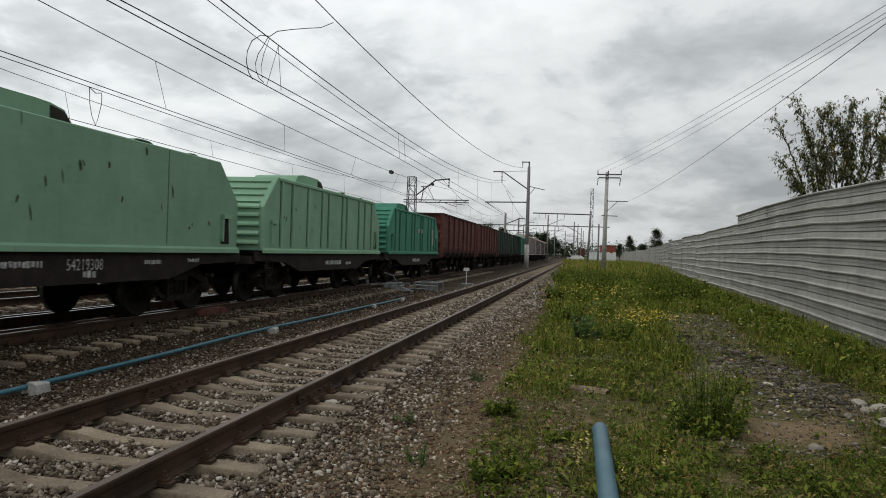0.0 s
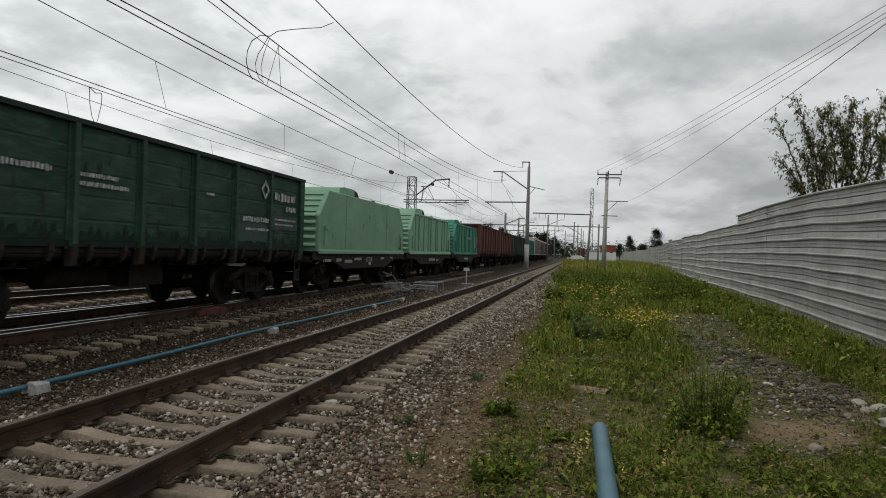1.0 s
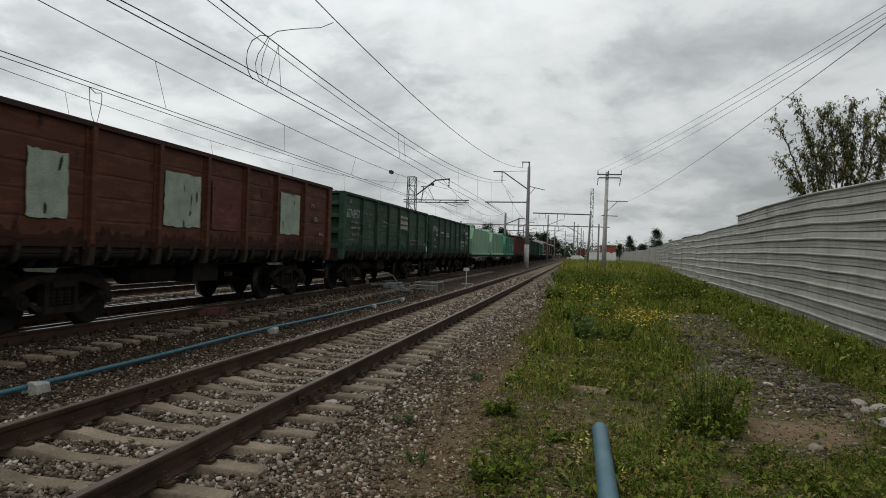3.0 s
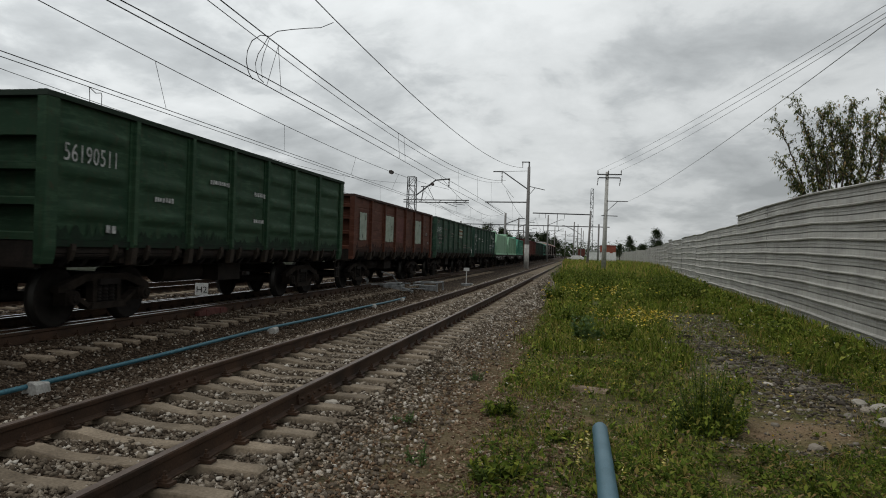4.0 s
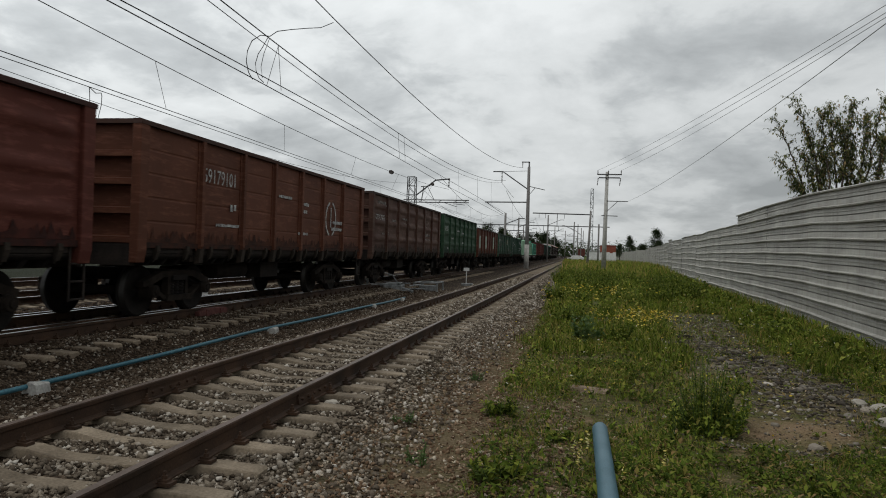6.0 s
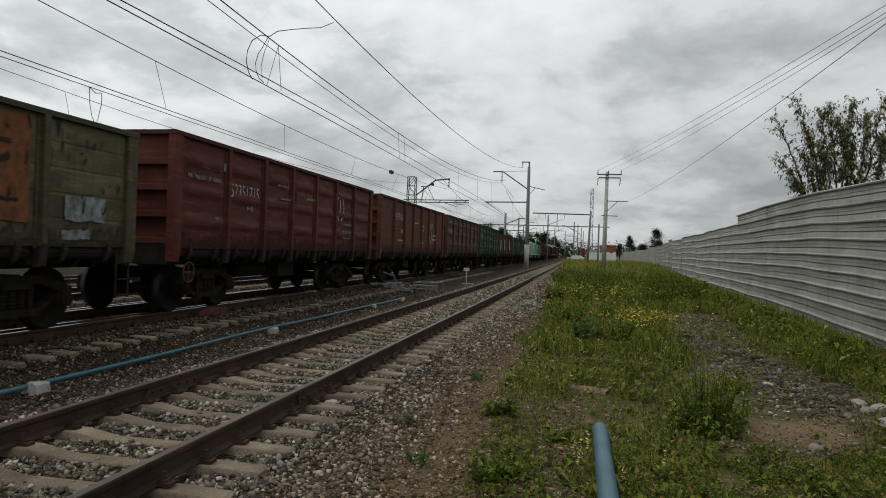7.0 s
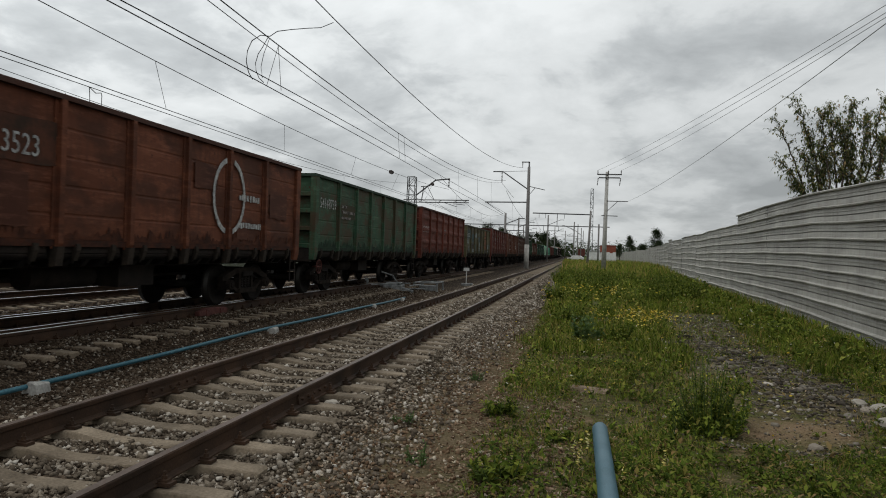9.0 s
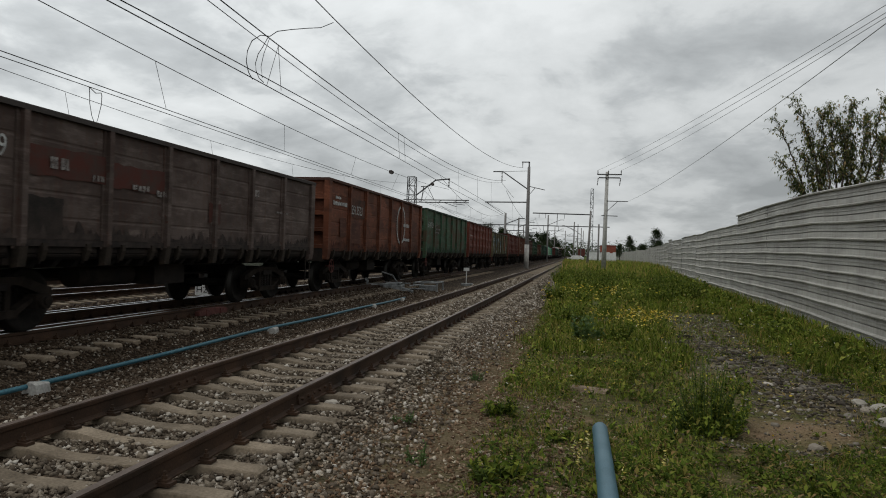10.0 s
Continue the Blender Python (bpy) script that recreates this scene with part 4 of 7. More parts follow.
def coil_wagon(paint, centre, label, ribs, dome):
    """Flat wagon with a sloped-end steel cover over the load."""
    w = tagged(empty("covered_coil_wagon"), label, "goods wagon", "wagons of the train")
    L, z0, zk, zt = 5.0, 1.26, 2.32, 3.10
    bm = bmesh.new()
    prof = [(-L, z0), (L, z0), (L, zk), (L - 0.80, zt), (-L + 0.80, zt), (-L, zk)]
    hw = 1.55
    a = [bm.verts.new((-hw, y, z)) for y, z in prof]
    b = [bm.verts.new((hw, y, z)) for y, z in prof]
    n = len(prof)
    for i in range(n):
        bm.faces.new((a[i], a[(i + 1) % n], b[(i + 1) % n], b[i]))
    bm.faces.new(a[::-1]); bm.faces.new(b)
    part("cover", done(bm, "cover", 0.02), paint, w)
    # stepped ribs across both ends
    for s in (-1, 1):
        for z in (1.4, 1.62, 1.84, 2.06, 2.26):
            bm = bmesh.new()
            extrude_x(bm, [(0, 0), (0.07, 0.02), (0.07, 0.06), (0, 0.12)], -1.45, 1.45)
            part("end_rib", bm, paint, w, pose(0, s * L, z, 0, 0, 0 if s > 0 else 180))
        for k in range(4):
            u = (k + 0.6) / 4.4
            bm = bmesh.new()
            box(bm, -1.40, 1.40, -0.03, 0.03, -0.01, 0.05)
            part("end_rib", bm, paint, w, pose(0, s * (L - 0.8 * u), zk + (zt - zk) * u, -s * 44))
    for s in (-1, 1):
        bm = bmesh.new()
        extrude_y(bm, [(0, -0.05), (0.06, -0.05), (0.06, 0.03), (0, 0.07)], -L, L)
        part("lower_rail", bm, paint, w, pose(s * 1.55, 0, z0, 0, 0, 0 if s > 0 else 180))
        if ribs:
            for y in (-4.0, -3.3, -2.2, -1.1, -0.55, 0.7, 1.15, 2.4, 3.1, 3.9):
                bm = bmesh.new()
                box(bm, 0, 0.045, -0.035, 0.035, z0 + 0.1, zt - 0.1)
                part("side_rib", bm, paint, w, pose(s * 1.55, y, 0))
                # shade along both edges of the rib, put in as thin dark strips
                for e in (-0.06, 0.06):
                    bm = bmesh.new()
                    box(bm, -0.02, 0.003, e - 0.018, e + 0.018, z0 + 0.12, zt - 0.12)
                    part("panel_gap", bm, P["dark_blot"], w, pose(s * 1.55, y, 0), "dark strip standing for the shade beside the rib")
            bm = bmesh.new()
            extrude_y(bm, [(0, 0), (0.04, 0.01), (0.04, 0.07), (0, 0.08)], -4.15, 4.15)
            part("top_edge", bm, paint, w, pose(s * 1.55, 0, zt - 0.1, 0, 0, 0 if s > 0 else 180))
        for y in (-4.45, 4.45):
            bm = bmesh.new()
            extrude_x(bm, [(-0.17, 1.40), (0.17, 1.40), (0.11, 1.98), (-0.11, 1.98)], -0.01, 0.012)
            part("lock_recess", bm, M["black"] if y > 0 else paint, w, pose(s * 1.552, y, 0), "dark lock recess")
            bm = bmesh.new()
            extrude_x(bm, [(-0.16, 1.93), (0.16, 1.93), (0.16, 2.02), (-0.16, 2.02)], 0, 0.07)
            box(bm, 0, 0.05, -0.16, -0.12, 1.45, 1.95)
            part("lock_frame", bm, paint, w, pose(s * 1.552, y, 0))
    for y in ((-2.6, 2.3) if not ribs else ()):
        for s in (-1, 1):
            bm = bmesh.new()
            box(bm, -0.004, 0.004, -0.008, 0.008, z0 + 0.1, zt - 0.03)
            part("weld_seam", bm, P["flaked"], w, pose(s * 1.55, y, 0))
    # humped vents and lifting lugs on the roof
    def hump(y, ln, hh, wd, x=0.6):
        bm = bmesh.new()
        n = 8
        pr = [(ln * (i / n - 0.5), hh * math.sqrt(max(0.0, 1 - (2 * i / n - 1) ** 4))) for i in range(n + 1)]
        extrude_x(bm, pr, -wd / 2, wd / 2)
        part("roof_vent", bm, paint, w, pose(x, y, zt - 0.02))
        for side in (-1, 1):
            bm = bmesh.new()
            mouth = [(py, pz * 0.9) for py, pz in pr if py > (0.22 if ln > 0.9 else -1) * ln]
            mouth = [(mouth[0][0], 0.02)] + mouth
            extrude_x(bm, mouth, -0.012, 0.012)
            part("vent_opening", bm, M["grimy"], w, pose(x + side * wd / 2, y, zt - 0.02), "dark vent opening")
    hump(-0.6, 2.5, 0.40, 1.3, 0.3)
    hump(2.4, 0.8, 0.20, 0.9, 0.5)
    hump(3.7, 0.5, 0.12, 0.6, 0.9)
    bm = bmesh.new()
    box(bm, -0.2, 0.2, -5.2, 5.2, 0.95, 1.2)
    box(bm, -1.5, 1.5, -5.25, 5.25, 1.14, 1.24)
    for s in (-1, 1):
        extrude_x(bm, [(-5.25, 1.14), (5.25, 1.14), (5.25, 1.02), (3.6, 0.98), (2.5, 0.72), (-2.5, 0.72), (-3.6, 0.98), (-5.25, 1.02)], s * 1.46 - 0.05, s * 1.46 + 0.05)
        box(bm, -1.45, 1.45, s * 5.2 - 0.05, s * 5.2 + 0.05, 0.95, 1.24)
    part("flat_frame", bm, M["underframe"], w, None, "dirty black fish-bellied frame")
    part("brake_wheel", cached("bwheel", brake_wheel_mesh), M["underframe"], w, pose(1.52, -4.55, 0.85))
    add_running_gear(w, 6.9, 5.28)
    TRAIN.append((w, centre))
    return w


s1 = coil_wagon(P["s1"], 6.20, "pale green covered steel-coil wagon with smooth sides", False, False)
s2 = coil_wagon(P["s1"], 17.50, "pale green covered steel-coil wagon with ribbed sides", True, True)
s3 = coil_wagon(P["s3"], 28.85, "sea-green covered steel-coil wagon with ribbed sides", True, True)


def box_wagon(paint, roof, centre, length, top, name, label, cat):
    w = tagged(empty(name), label, cat, "wagons of the train")
    h = length / 2
    bm = bmesh.new()
    box(bm, -1.5, 1.5, -h, h, 1.2, top)
    part("body", done(bm, "body", 0.04), paint, w)
    bm = bmesh.new()
    extrude_y(bm, [(-1.5, 0), (1.5, 0), (1.1, 0.22), (0.4, 0.32), (-0.4, 0.32), (-1.1, 0.22)], -h, h)
    part("roof", bm, paint, w, pose(0, 0, top + 0.1))
    bm = bmesh.new()
    box(bm, -1.54, 1.54, -h, h, 0, 0.1)
    part("eaves_band", bm, roof, w, pose(0, 0, top))
    k = -h + 0.9
    while k < h - 0.4:
        for s in (-1, 1):
            bm = bmesh.new()
            box(bm, -0.03, 0.03, -0.05, 0.05, 1.3, top - 0.05)
            part("side_rib", bm, M["underframe"], w, pose(s * 1.52, k, 0))
        k += 1.45
    add_underframe(w, 6.35)
    add_running_gear(w, length - 5.3, h + 0.1)
    TRAIN.append((w, centre))
    return w


NOSE = AHEAD + 3 * PITCH_W
box_wagon(P["teal"], P["teal"], NOSE + 8.0, 14.0, 3.4, "box_wagon", "teal covered box wagon far ahead", "goods wagon")
for k in range(4):
    box_wagon(P["pale"], P["roof"], NOSE + 24.0 + 17.2 * k, 16.4, 3.9, "refrigerator_wagon", "pale grey box wagon with an orange roof", "goods wagon")

# markings
write(w1, "60974649", -6.05, 2.55, 0.42)
bars(w1, -6.0, 2.0, [(0.9, 0.25, 0.35, 0.16), (0.3, 0.0, 0.3, 0.12), (0.6, -0.35, 0.3, 0.1)])
bars(w1, -3.9, 2.5, [(0, 0, 0.9, 0.1), (1.5, 0.0, 0.9, 0.08), (1.5, -0.14, 1.2, 0.08)])
bars(w1, 2.8, 1.95, [(0.1, 0.05, 1.5, 0.14), (0.25, -0.14, 1.2, 0.07), (-1.5, 0.5, 0.3, 0.06)])
bars(w1, 4.5, 2.35, [(0.05, 0.28, 1.25, 0.22), (0.75, 0.04, 0.6, 0.16), (0.1, -0.2, 1.3, 0.05), (0.1, -0.32, 1.1, 0.05)])
block(w1, 5.25, 1.85, 1.55, 0.35, P["blue_blot"])
block(w1, 3.45, 1.50, 1.5, 0.42, P["blue_blot"], label="teal repainted sheet")
bm = bmesh.new()
for a in range(4):
    box(bm, -0.004, 0.004, 0.10, 0.16, -0.16, 0.16, Matrix.Rotation(radians(45 + 90 * a), 4, "X"))
part("painted_mark", bm, M["letter"], w1, pose(1.535, 4.0, 2.72), "white diamond mark")
write(w2, "60748977", -6.0, 2.55, 0.42)
bars(w2, -5.6, 2.0, [(0.1, 0.3, 0.8, 0.08), (0.0, 0.12, 1.1, 0.09), (0.2, -0.12, 0.7, 0.12), (-0.15, 0.95, 0.3, 0.18)], material=M["letter_dim"])
bars(w2, -3.9, 2.3, [(0, 0.4, 0.8, 0.08), (0.4, 0.0, 0.2, 0.15), (2.2, 0.2, 0.7, 0.1), (2.2, 0.05, 0.6, 0.07)], material=M["letter_dim"])
block(w2, 1.75, 2.40, 1.35, 0.55, P["blot"], label="pale lettered strip")
bars(w2, 1.15, 2.50, [(0.0, 0.28, 0.25, 0.12), (0.35, 0.26, 0.9, 0.13), (0.0, 0.05, 1.2, 0.08)], 1.53, P["rust_blot"])
bars(w2, 2.8, 1.7, [(0.1, 0.12, 1.2, 0.08), (0.1, -0.03, 1.2, 0.07), (1.8, 0.0, 1.2, 0.06)], material=M["letter_dim"])
for y, h in ((-5.2, 0.95), (-1.7, 1.0), (0.0, 1.0), (3.4, 1.05)):
    block(w3, y, 1.75, 1.25 if y > -5 else 0.8, h, P["blot"] if y not in (0.0,) else P["r1"], label="whitish repainted panel")
bars(w3, 4.6, 2.1, [(0.2, 0.5, 0.3, 0.1), (0.5, 0.1, 0.35, 0.15), (0.9, -0.3, 0.35, 0.12)], material=M["letter_dim"])
write(w4, "56190511", -6.0, 2.55, 0.38)
bars(w4, -4.0, 2.0, [(-1.0, -0.5, 0.25, 0.14), (0.3, 0.1, 0.6, 0.1), (2.2, 0.6, 0.8, 0.1), (4.2, 0.5, 0.6, 0.12), (4.2, -0.1, 0.5, 0.1)])
write(w5, "52257953", -5.92, 2.42, 0.40)
bars(w5, -5.6, 3.02, [(0.0, 0.0, 1.1, 0.2)], material=M["letter_dim"])
bars(w5, -5.0, 1.95, [(0.0, 0.0, 0.4, 0.07), (0.75, 0.0, 0.25, 0.16), (1.5, 0.55, 0.6, 0.12), (3.2, 0.7, 0.8, 0.10), (3.3, 0.5, 0.6, 0.08)], material=M["letter_dim"])
ring(w5, 3.1, 2.55, 0.42, material=M["letter_dim"])
bars(w5, 2.75, 1.95, [(0.0, 0.12, 1.1, 0.13), (0.0, -0.1, 1.2, 0.12)], material=M["letter_dim"])
write(w6, "59179101", -4.25, 2.62, 0.42)
bars(w6, -3.3, 2.1, [(0.2, 0.0, 0.25, 0.17), (-0.4, -0.35, 1.0, 0.07), (2.7, 0.5, 0.8, 0.08), (4.2, 0.4, 0.5, 0.1), (4.2, 0.2, 0.4, 0.1), (4.0, -0.4, 0.7, 0.08)])
ring(w6, 3.2, 2.25, 0.46)
bars(w6, 3.4, 1.92, [(0.0, 0.18, 0.85, 0.11), (-0.1, -0.02, 1.0, 0.11)])
write(w7, "52351715", -4.2, 2.42, 0.42)
bars(w7, -5.8, 2.75, [(0.2, 0.15, 1.2, 0.2), (-0.1, -0.1, 1.3, 0.1), (1.0, -0.95, 0.3, 0.16), (2.4, -0.6, 0.3, 0.12), (4.0, 0.1, 0.7, 0.12), (4.2, -0.2, 0.8, 0.07), (5.8, -0.1, 1.0, 0.1)], material=M["letter_dim"])
ring(w7, 2.95, 2.62, 0.36)
bars(w7, 3.1, 2.30, [(0.0, 0.05, 1.1, 0.13), (0.1, -0.2, 0.9, 0.08), (0.1, -0.42, 0.9, 0.07), (0.1, -0.62, 0.8, 0.06)], material=M["letter_dim"])
block(w7, 0.0, 2.35, 1.1, 0.5, P["r1"])
write(w8, "55531222", -6.0, 2.58, 0.40)
for y, z, a, h, m in ((-5.2, 2.45, 1.6, 0.62, "blue_blot"), (-5.6, 2.05, 0.8, 0.35, "sky_blot"), (-5.0, 1.45, 0.3, 0.4, "sky_blot"), (-3.4, 2.25, 1.55, 0.55, "blue_blot"), (-3.8, 1.45, 0.8, 0.6, "dark_blot"),
                      (-3.1, 2.02, 0.35, 0.3, "sky_blot"), (-2.9, 1.40, 1.2, 0.22, "sky_blot"), (-1.7, 2.62, 1.0, 0.3, "sky_blot"), (-1.9, 1.62, 0.6, 0.35, "blue_blot"), (0.0, 2.25, 1.1, 0.4, "blue_blot"),
                      (0.2, 1.9, 0.5, 0.3, "sky_blot"), (0.1, 1.45, 0.45, 0.3, "sky_blot"), (-0.4, 2.85, 0.4, 0.2, "sky_blot"), (3.4, 1.65, 1.3, 1.45, "rust_blot"), (5.2, 1.72, 0.9, 0.38, "sky_blot"), (5.0, 1.40, 0.6, 0.14, "sky_blot")):
    block(w8, y, z, a, h, P[m])
bars(w8, 2.95, 2.3, [(0.1, 0.45, 0.7, 0.08), (0.2, 0.2, 0.5, 0.1), (0.1, -0.3, 0.8, 0.06)], 1.53, P["dark_blot"])
write(w9, "65192243", -5.95, 2.30, 0.42)
bars(w9, -3.8, 2.3, [(0.0, 0.0, 0.9, 0.12), (3.2, 0.2, 0.7, 0.1), (3.3, 0.0, 0.6, 0.1)], material=M["letter_dim"])
write(w10, "54148739", -5.95, 2.55, 0.42)
bars(w10, -4.1, 2.6, [(0.1, 0.05, 0.5, 0.1), (0.1, -0.12, 1.3, 0.1), (0.1, -0.3, 0.9, 0.09)], material=M["letter_dim"])
block(w10, -3.4, 2.32, 1.5, 0.46, P["flaked"], label="brown flaked patch")
block(w11, -3.4, 2.42, 1.6, 0.62, P["brown_blot"])
write(w11, "5513523", -4.15, 2.52, 0.42, 1.535)
bars(w11, -6.0, 2.65, [(0.3, 0.25, 0.5, 0.1), (0.1, 0.05, 1.3, 0.14)])
for y, z, a, h in ((-4.9, 1.75, 0.6, 0.6), (-3.6, 1.55, 1.0, 0.75), (1.6, 2.5, 0.9, 0.5), (5.1, 2.05, 1.0, 0.6), (3.2, 1.5, 0.5, 0.4)):
    block(w11, y, z, a, h, P["g3"], label="dark brown repainted patch")
ring(w11, 2.55, 2.42, 0.72)
bars(w11, 3.0, 2.1, [(0.0, 0.25, 1.0, 0.16), (0.0, -0.35, 1.1, 0.14)])
write(w12, "599", -5.1, 2.62, 0.42)
bars(w12, -5.9, 2.3, [(0.3, 0.75, 0.5, 0.22), (0.9, -0.1, 0.3, 0.2)], material=M["letter_dim"])
bars(w12, -4.1, 2.55, [(0.3, 0.0, 0.4, 0.2), (1.2, -0.1, 0.3, 0.12), (2.2, -0.15, 0.5, 0.12), (2.9, -0.2, 0.4, 0.12), (6.6, 0.1, 0.4, 0.2), (8.0, -0.2, 0.7, 0.06)], material=M["letter_dim"])
for y, z, a, h, m in ((-3.4, 2.42, 1.65, 0.42, "red_blot"), (-1.7, 2.38, 1.5, 0.4, "red_blot"), (-3.9, 1.45, 0.8, 0.55, "dark_blot"), (0.9, 1.9, 0.5, 0.4, "red_blot")):
    block(w12, y, z, a, h, P[m], 1.516)
write(s1, "54219308", -0.22, 0.93, 0.25, 1.515)
bars(s1, 0.15, 0.80, [(0.0, 0.0, 0.34, 0.13)], 1.515)
bars(s1, -4.5, 0.9, [(0.0, 0.05, 0.7, 0.1), (1.2, 0.05, 0.5, 0.12), (2.0, 0.0, 0.8, 0.12), (3.0, 0.08, 0.8, 0.10), (6.2, 0.1, 0.5, 0.08), (7.6, 0.12, 0.4, 0.08)], 1.515)
bars(s2, -0.6, 0.86, [(0.0, 0.0, 1.4, 0.16), (1.9, 0.0, 0.5, 0.1)], 1.515)
bars(s3, -0.6, 0.86, [(0.0, 0.0, 1.4, 0.16)], 1.515)
bars(s3, 0.0, 2.2, [(0.0, 0.0, 0.4, 0.2), (0.7, 0.0, 0.3, 0.2), (3.2, -0.6, 0.25, 0.9)], 1.6)
scratches(w8, 150, 3, P["dark_blot"])
scratches(w1, 40, 4, P["dark_blot"])
scratches(w2, 60, 5, P["dark_blot"])
scratches(w3, 50, 6, P["dark_blot"])
scratches(w10, 60, 7, P["flaked"])
scratches(s1, 22, 8, P["flaked"], 1.556, 4.0)
scratches(s2, 10, 9, P["flaked"], 1.556, 4.0)
ring(w2, 5.75, 1.62, 0.13, 1.60)
block(w2, 6.2, 1.35, 0.22, 0.24, M["white"], 1.575, "pale square plate")
block(w7, -6.25, 1.40, 0.2, 0.3, P["r1"], 1.58)

# ---------------------------------------------------------------- fence
def fence_point(y):
    return FENCE_X0 + FENCE_SLOPE * min(y, 190.0) + 0.017 * max(0.0, y - 190.0)


def mat_fence():
    m, nt, b = nodes_of("galvanised_sheet")
    g = nt.nodes.new("ShaderNodeNewGeometry")
    n = noise_node(nt, 0.8, 6, 0.65, g.outputs["Position"])
    mp = nt.nodes.new("ShaderNodeMapping"); mp.inputs["Scale"].default_value = (7, 7, 0.5)
    nt.links.new(g.outputs["Position"], mp.inputs[0])
    st = noise_node(nt, 1.0, 5, 0.7, mp.outputs[0])
    c = ramp_node(nt, n.outputs[0], [(0.3, (0.275, 0.268, 0.244)), (0.7, (0.42, 0.41, 0.378))])
    s = ramp_node(nt, st.outputs[0], [(0.4, (1.03, 1.03, 1.03)), (0.75, (0.78, 0.76, 0.73))])
    # grime in long level bands, scrapes along the sheet
    mb = nt.nodes.new("ShaderNodeMapping"); mb.inputs["Scale"].default_value = (0.25, 0.25, 5.5)
    nt.links.new(g.outputs["Position"], mb.inputs[0])
    bd = noise_node(nt, 1.0, 5, 0.75, mb.outputs[0])
    band = ramp_node(nt, bd.outputs[0], [(0.32, (0.74, 0.73, 0.70)), (0.52, (1.0, 1.0, 1.0)), (0.72, (1.22, 1.22, 1.20))])
    oi = nt.nodes.new("ShaderNodeObjectInfo")
    v = ramp_node(nt, oi.outputs["Random"], [(0, (0.88,) * 3), (1, (1.1,) * 3)])
    col = mix_node(nt, 1.0, c.outputs[0], s.outputs[0], "MULTIPLY")
    col = mix_node(nt, 1.0, col, band.outputs[0], "MULTIPLY")
    col = mix_node(nt, 1.0, col, v.outputs[0], "MULTIPLY")
    nt.links.new(col, b.inputs["Base Color"])
    b.inputs["Roughness"].default_value, b.inputs["Metallic"].default_value = 0.6, 0.0
    b.inputs["Specular IOR Level"].default_value = 0.25
    bump(nt, b, n.outputs[0], 0.3, 0.02)
    return m


def fence_foot(y):
    return GROUND - 0.05 + 0.09 * min(1.0, max(0.0, (y - 15.0) / 10.0))


def sheet_mesh(length, h, seed, wave, s0, s1, start):
    """Trapezoid-corrugated sheet laid with the ribs level; u along, buckled a little."""
    bm = bmesh.new()
    prof = [(0.0, 0.0)]
    z = 0.0
    while z < h - 0.02:
        for dz, d in ((0.128, 0.004), (0.132, -0.055), (0.154, -0.055), (0.158, 0.004), (0.238, 0.002), (0.241, 0.022), (0.258, 0.020), (0.268, 0.0), (0.346, -0.012), (0.352, 0.082), (0.382, 0.094), (0.417, 0.006)):
            if z + dz <= h:
                prof.append((z + dz, d))
        z += 0.4175
    n = max(2, int(length / 0.30))
    rows = []
    for i in range(n + 1):
        u = length * i / n
        rows.append([bm.verts.new((-d - 0.030 * wave * noise.noise(Vector((u * 0.45 + seed * 5, z * 0.9, 2.0))) - 0.010 * wave * noise.noise(Vector((u * 1.7 + seed * 3, z * 2.2, 6.0))), u, fence_foot(start + u) + z * (s0 + (s1 - s0) * i / n) + 0.032 * wave * noise.noise(Vector(((u + seed * 6.5) * 0.30, z * 1.1, 8.0))))) for z, d in prof])
    for a, b in zip(rows, rows[1:]):
        for j in range(len(prof) - 1):
            bm.faces.new((a[j], a[j + 1], b[j + 1], b[j]))
    geo = bmesh.ops.extrude_face_region(bm, geom=bm.faces[:])
    for v in geo["geom"]:
        if isinstance(v, bmesh.types.BMVert):
            v.co.x += 0.006
    return done(bm, "sheet")


def make_fence():
    M["fence"] = mat_fence()
    f = tagged(empty("fence"), "tall grey fence of buckled corrugated metal sheets", "fence", kind="structure")
    # (start, end, height over the ground)
    rows = [(4.0, 10.0, 3.70, 3.72), (10.0, 16.5, 3.72, 3.77), (16.4, 23.0, 3.78, 3.96), (23.0, 29.5, 3.96, 4.03), (29.4, 36.5, 4.03, 4.06)]
    y = 36.4
    hs = [3.64, 3.66, 3.66, 3.71, 3.74, 3.68, 3.80, 3.95, 3.72, 3.66]
    for k in range(58):
        rows.append((y, y + 6.6, hs[k % len(hs)], hs[k % len(hs)] + 0.03))
        y += 6.5
    for k, (a, b, h, he) in enumerate(rows):
        x = fence_point(a) + 0.012 * (k % 2)
        full = 3.758 if k < 5 else 3.34
        ang = -math.degrees(math.atan((fence_point(b) - fence_point(a)) / (b - a)))
        part("sheet", sheet_mesh((b - a) * 1.002, full, k, 1.0 if k < 5 else 1.4, h / full, he / full, a), M["fence"], f, pose(x, a, 0.0 if k < 8 else random.uniform(-0.06, 0.06), 0, random.uniform(-0.2, 0.2), ang))
    bm = bmesh.new()
    extrude_y(bm, [(-0.05, 0), (0.05, 0), (0.05, 3.3), (-0.05, 3.3)], -0.05, 0.05)
    pm = done(bm, "fence_post", 0.006)
    y = 5.0
    while y < 220:
        part("fence_post", pm, M["steel_dark"], f, pose(fence_point(y) + 0.12, y, GROUND - 0.2))
        y += 3.25


make_fence()

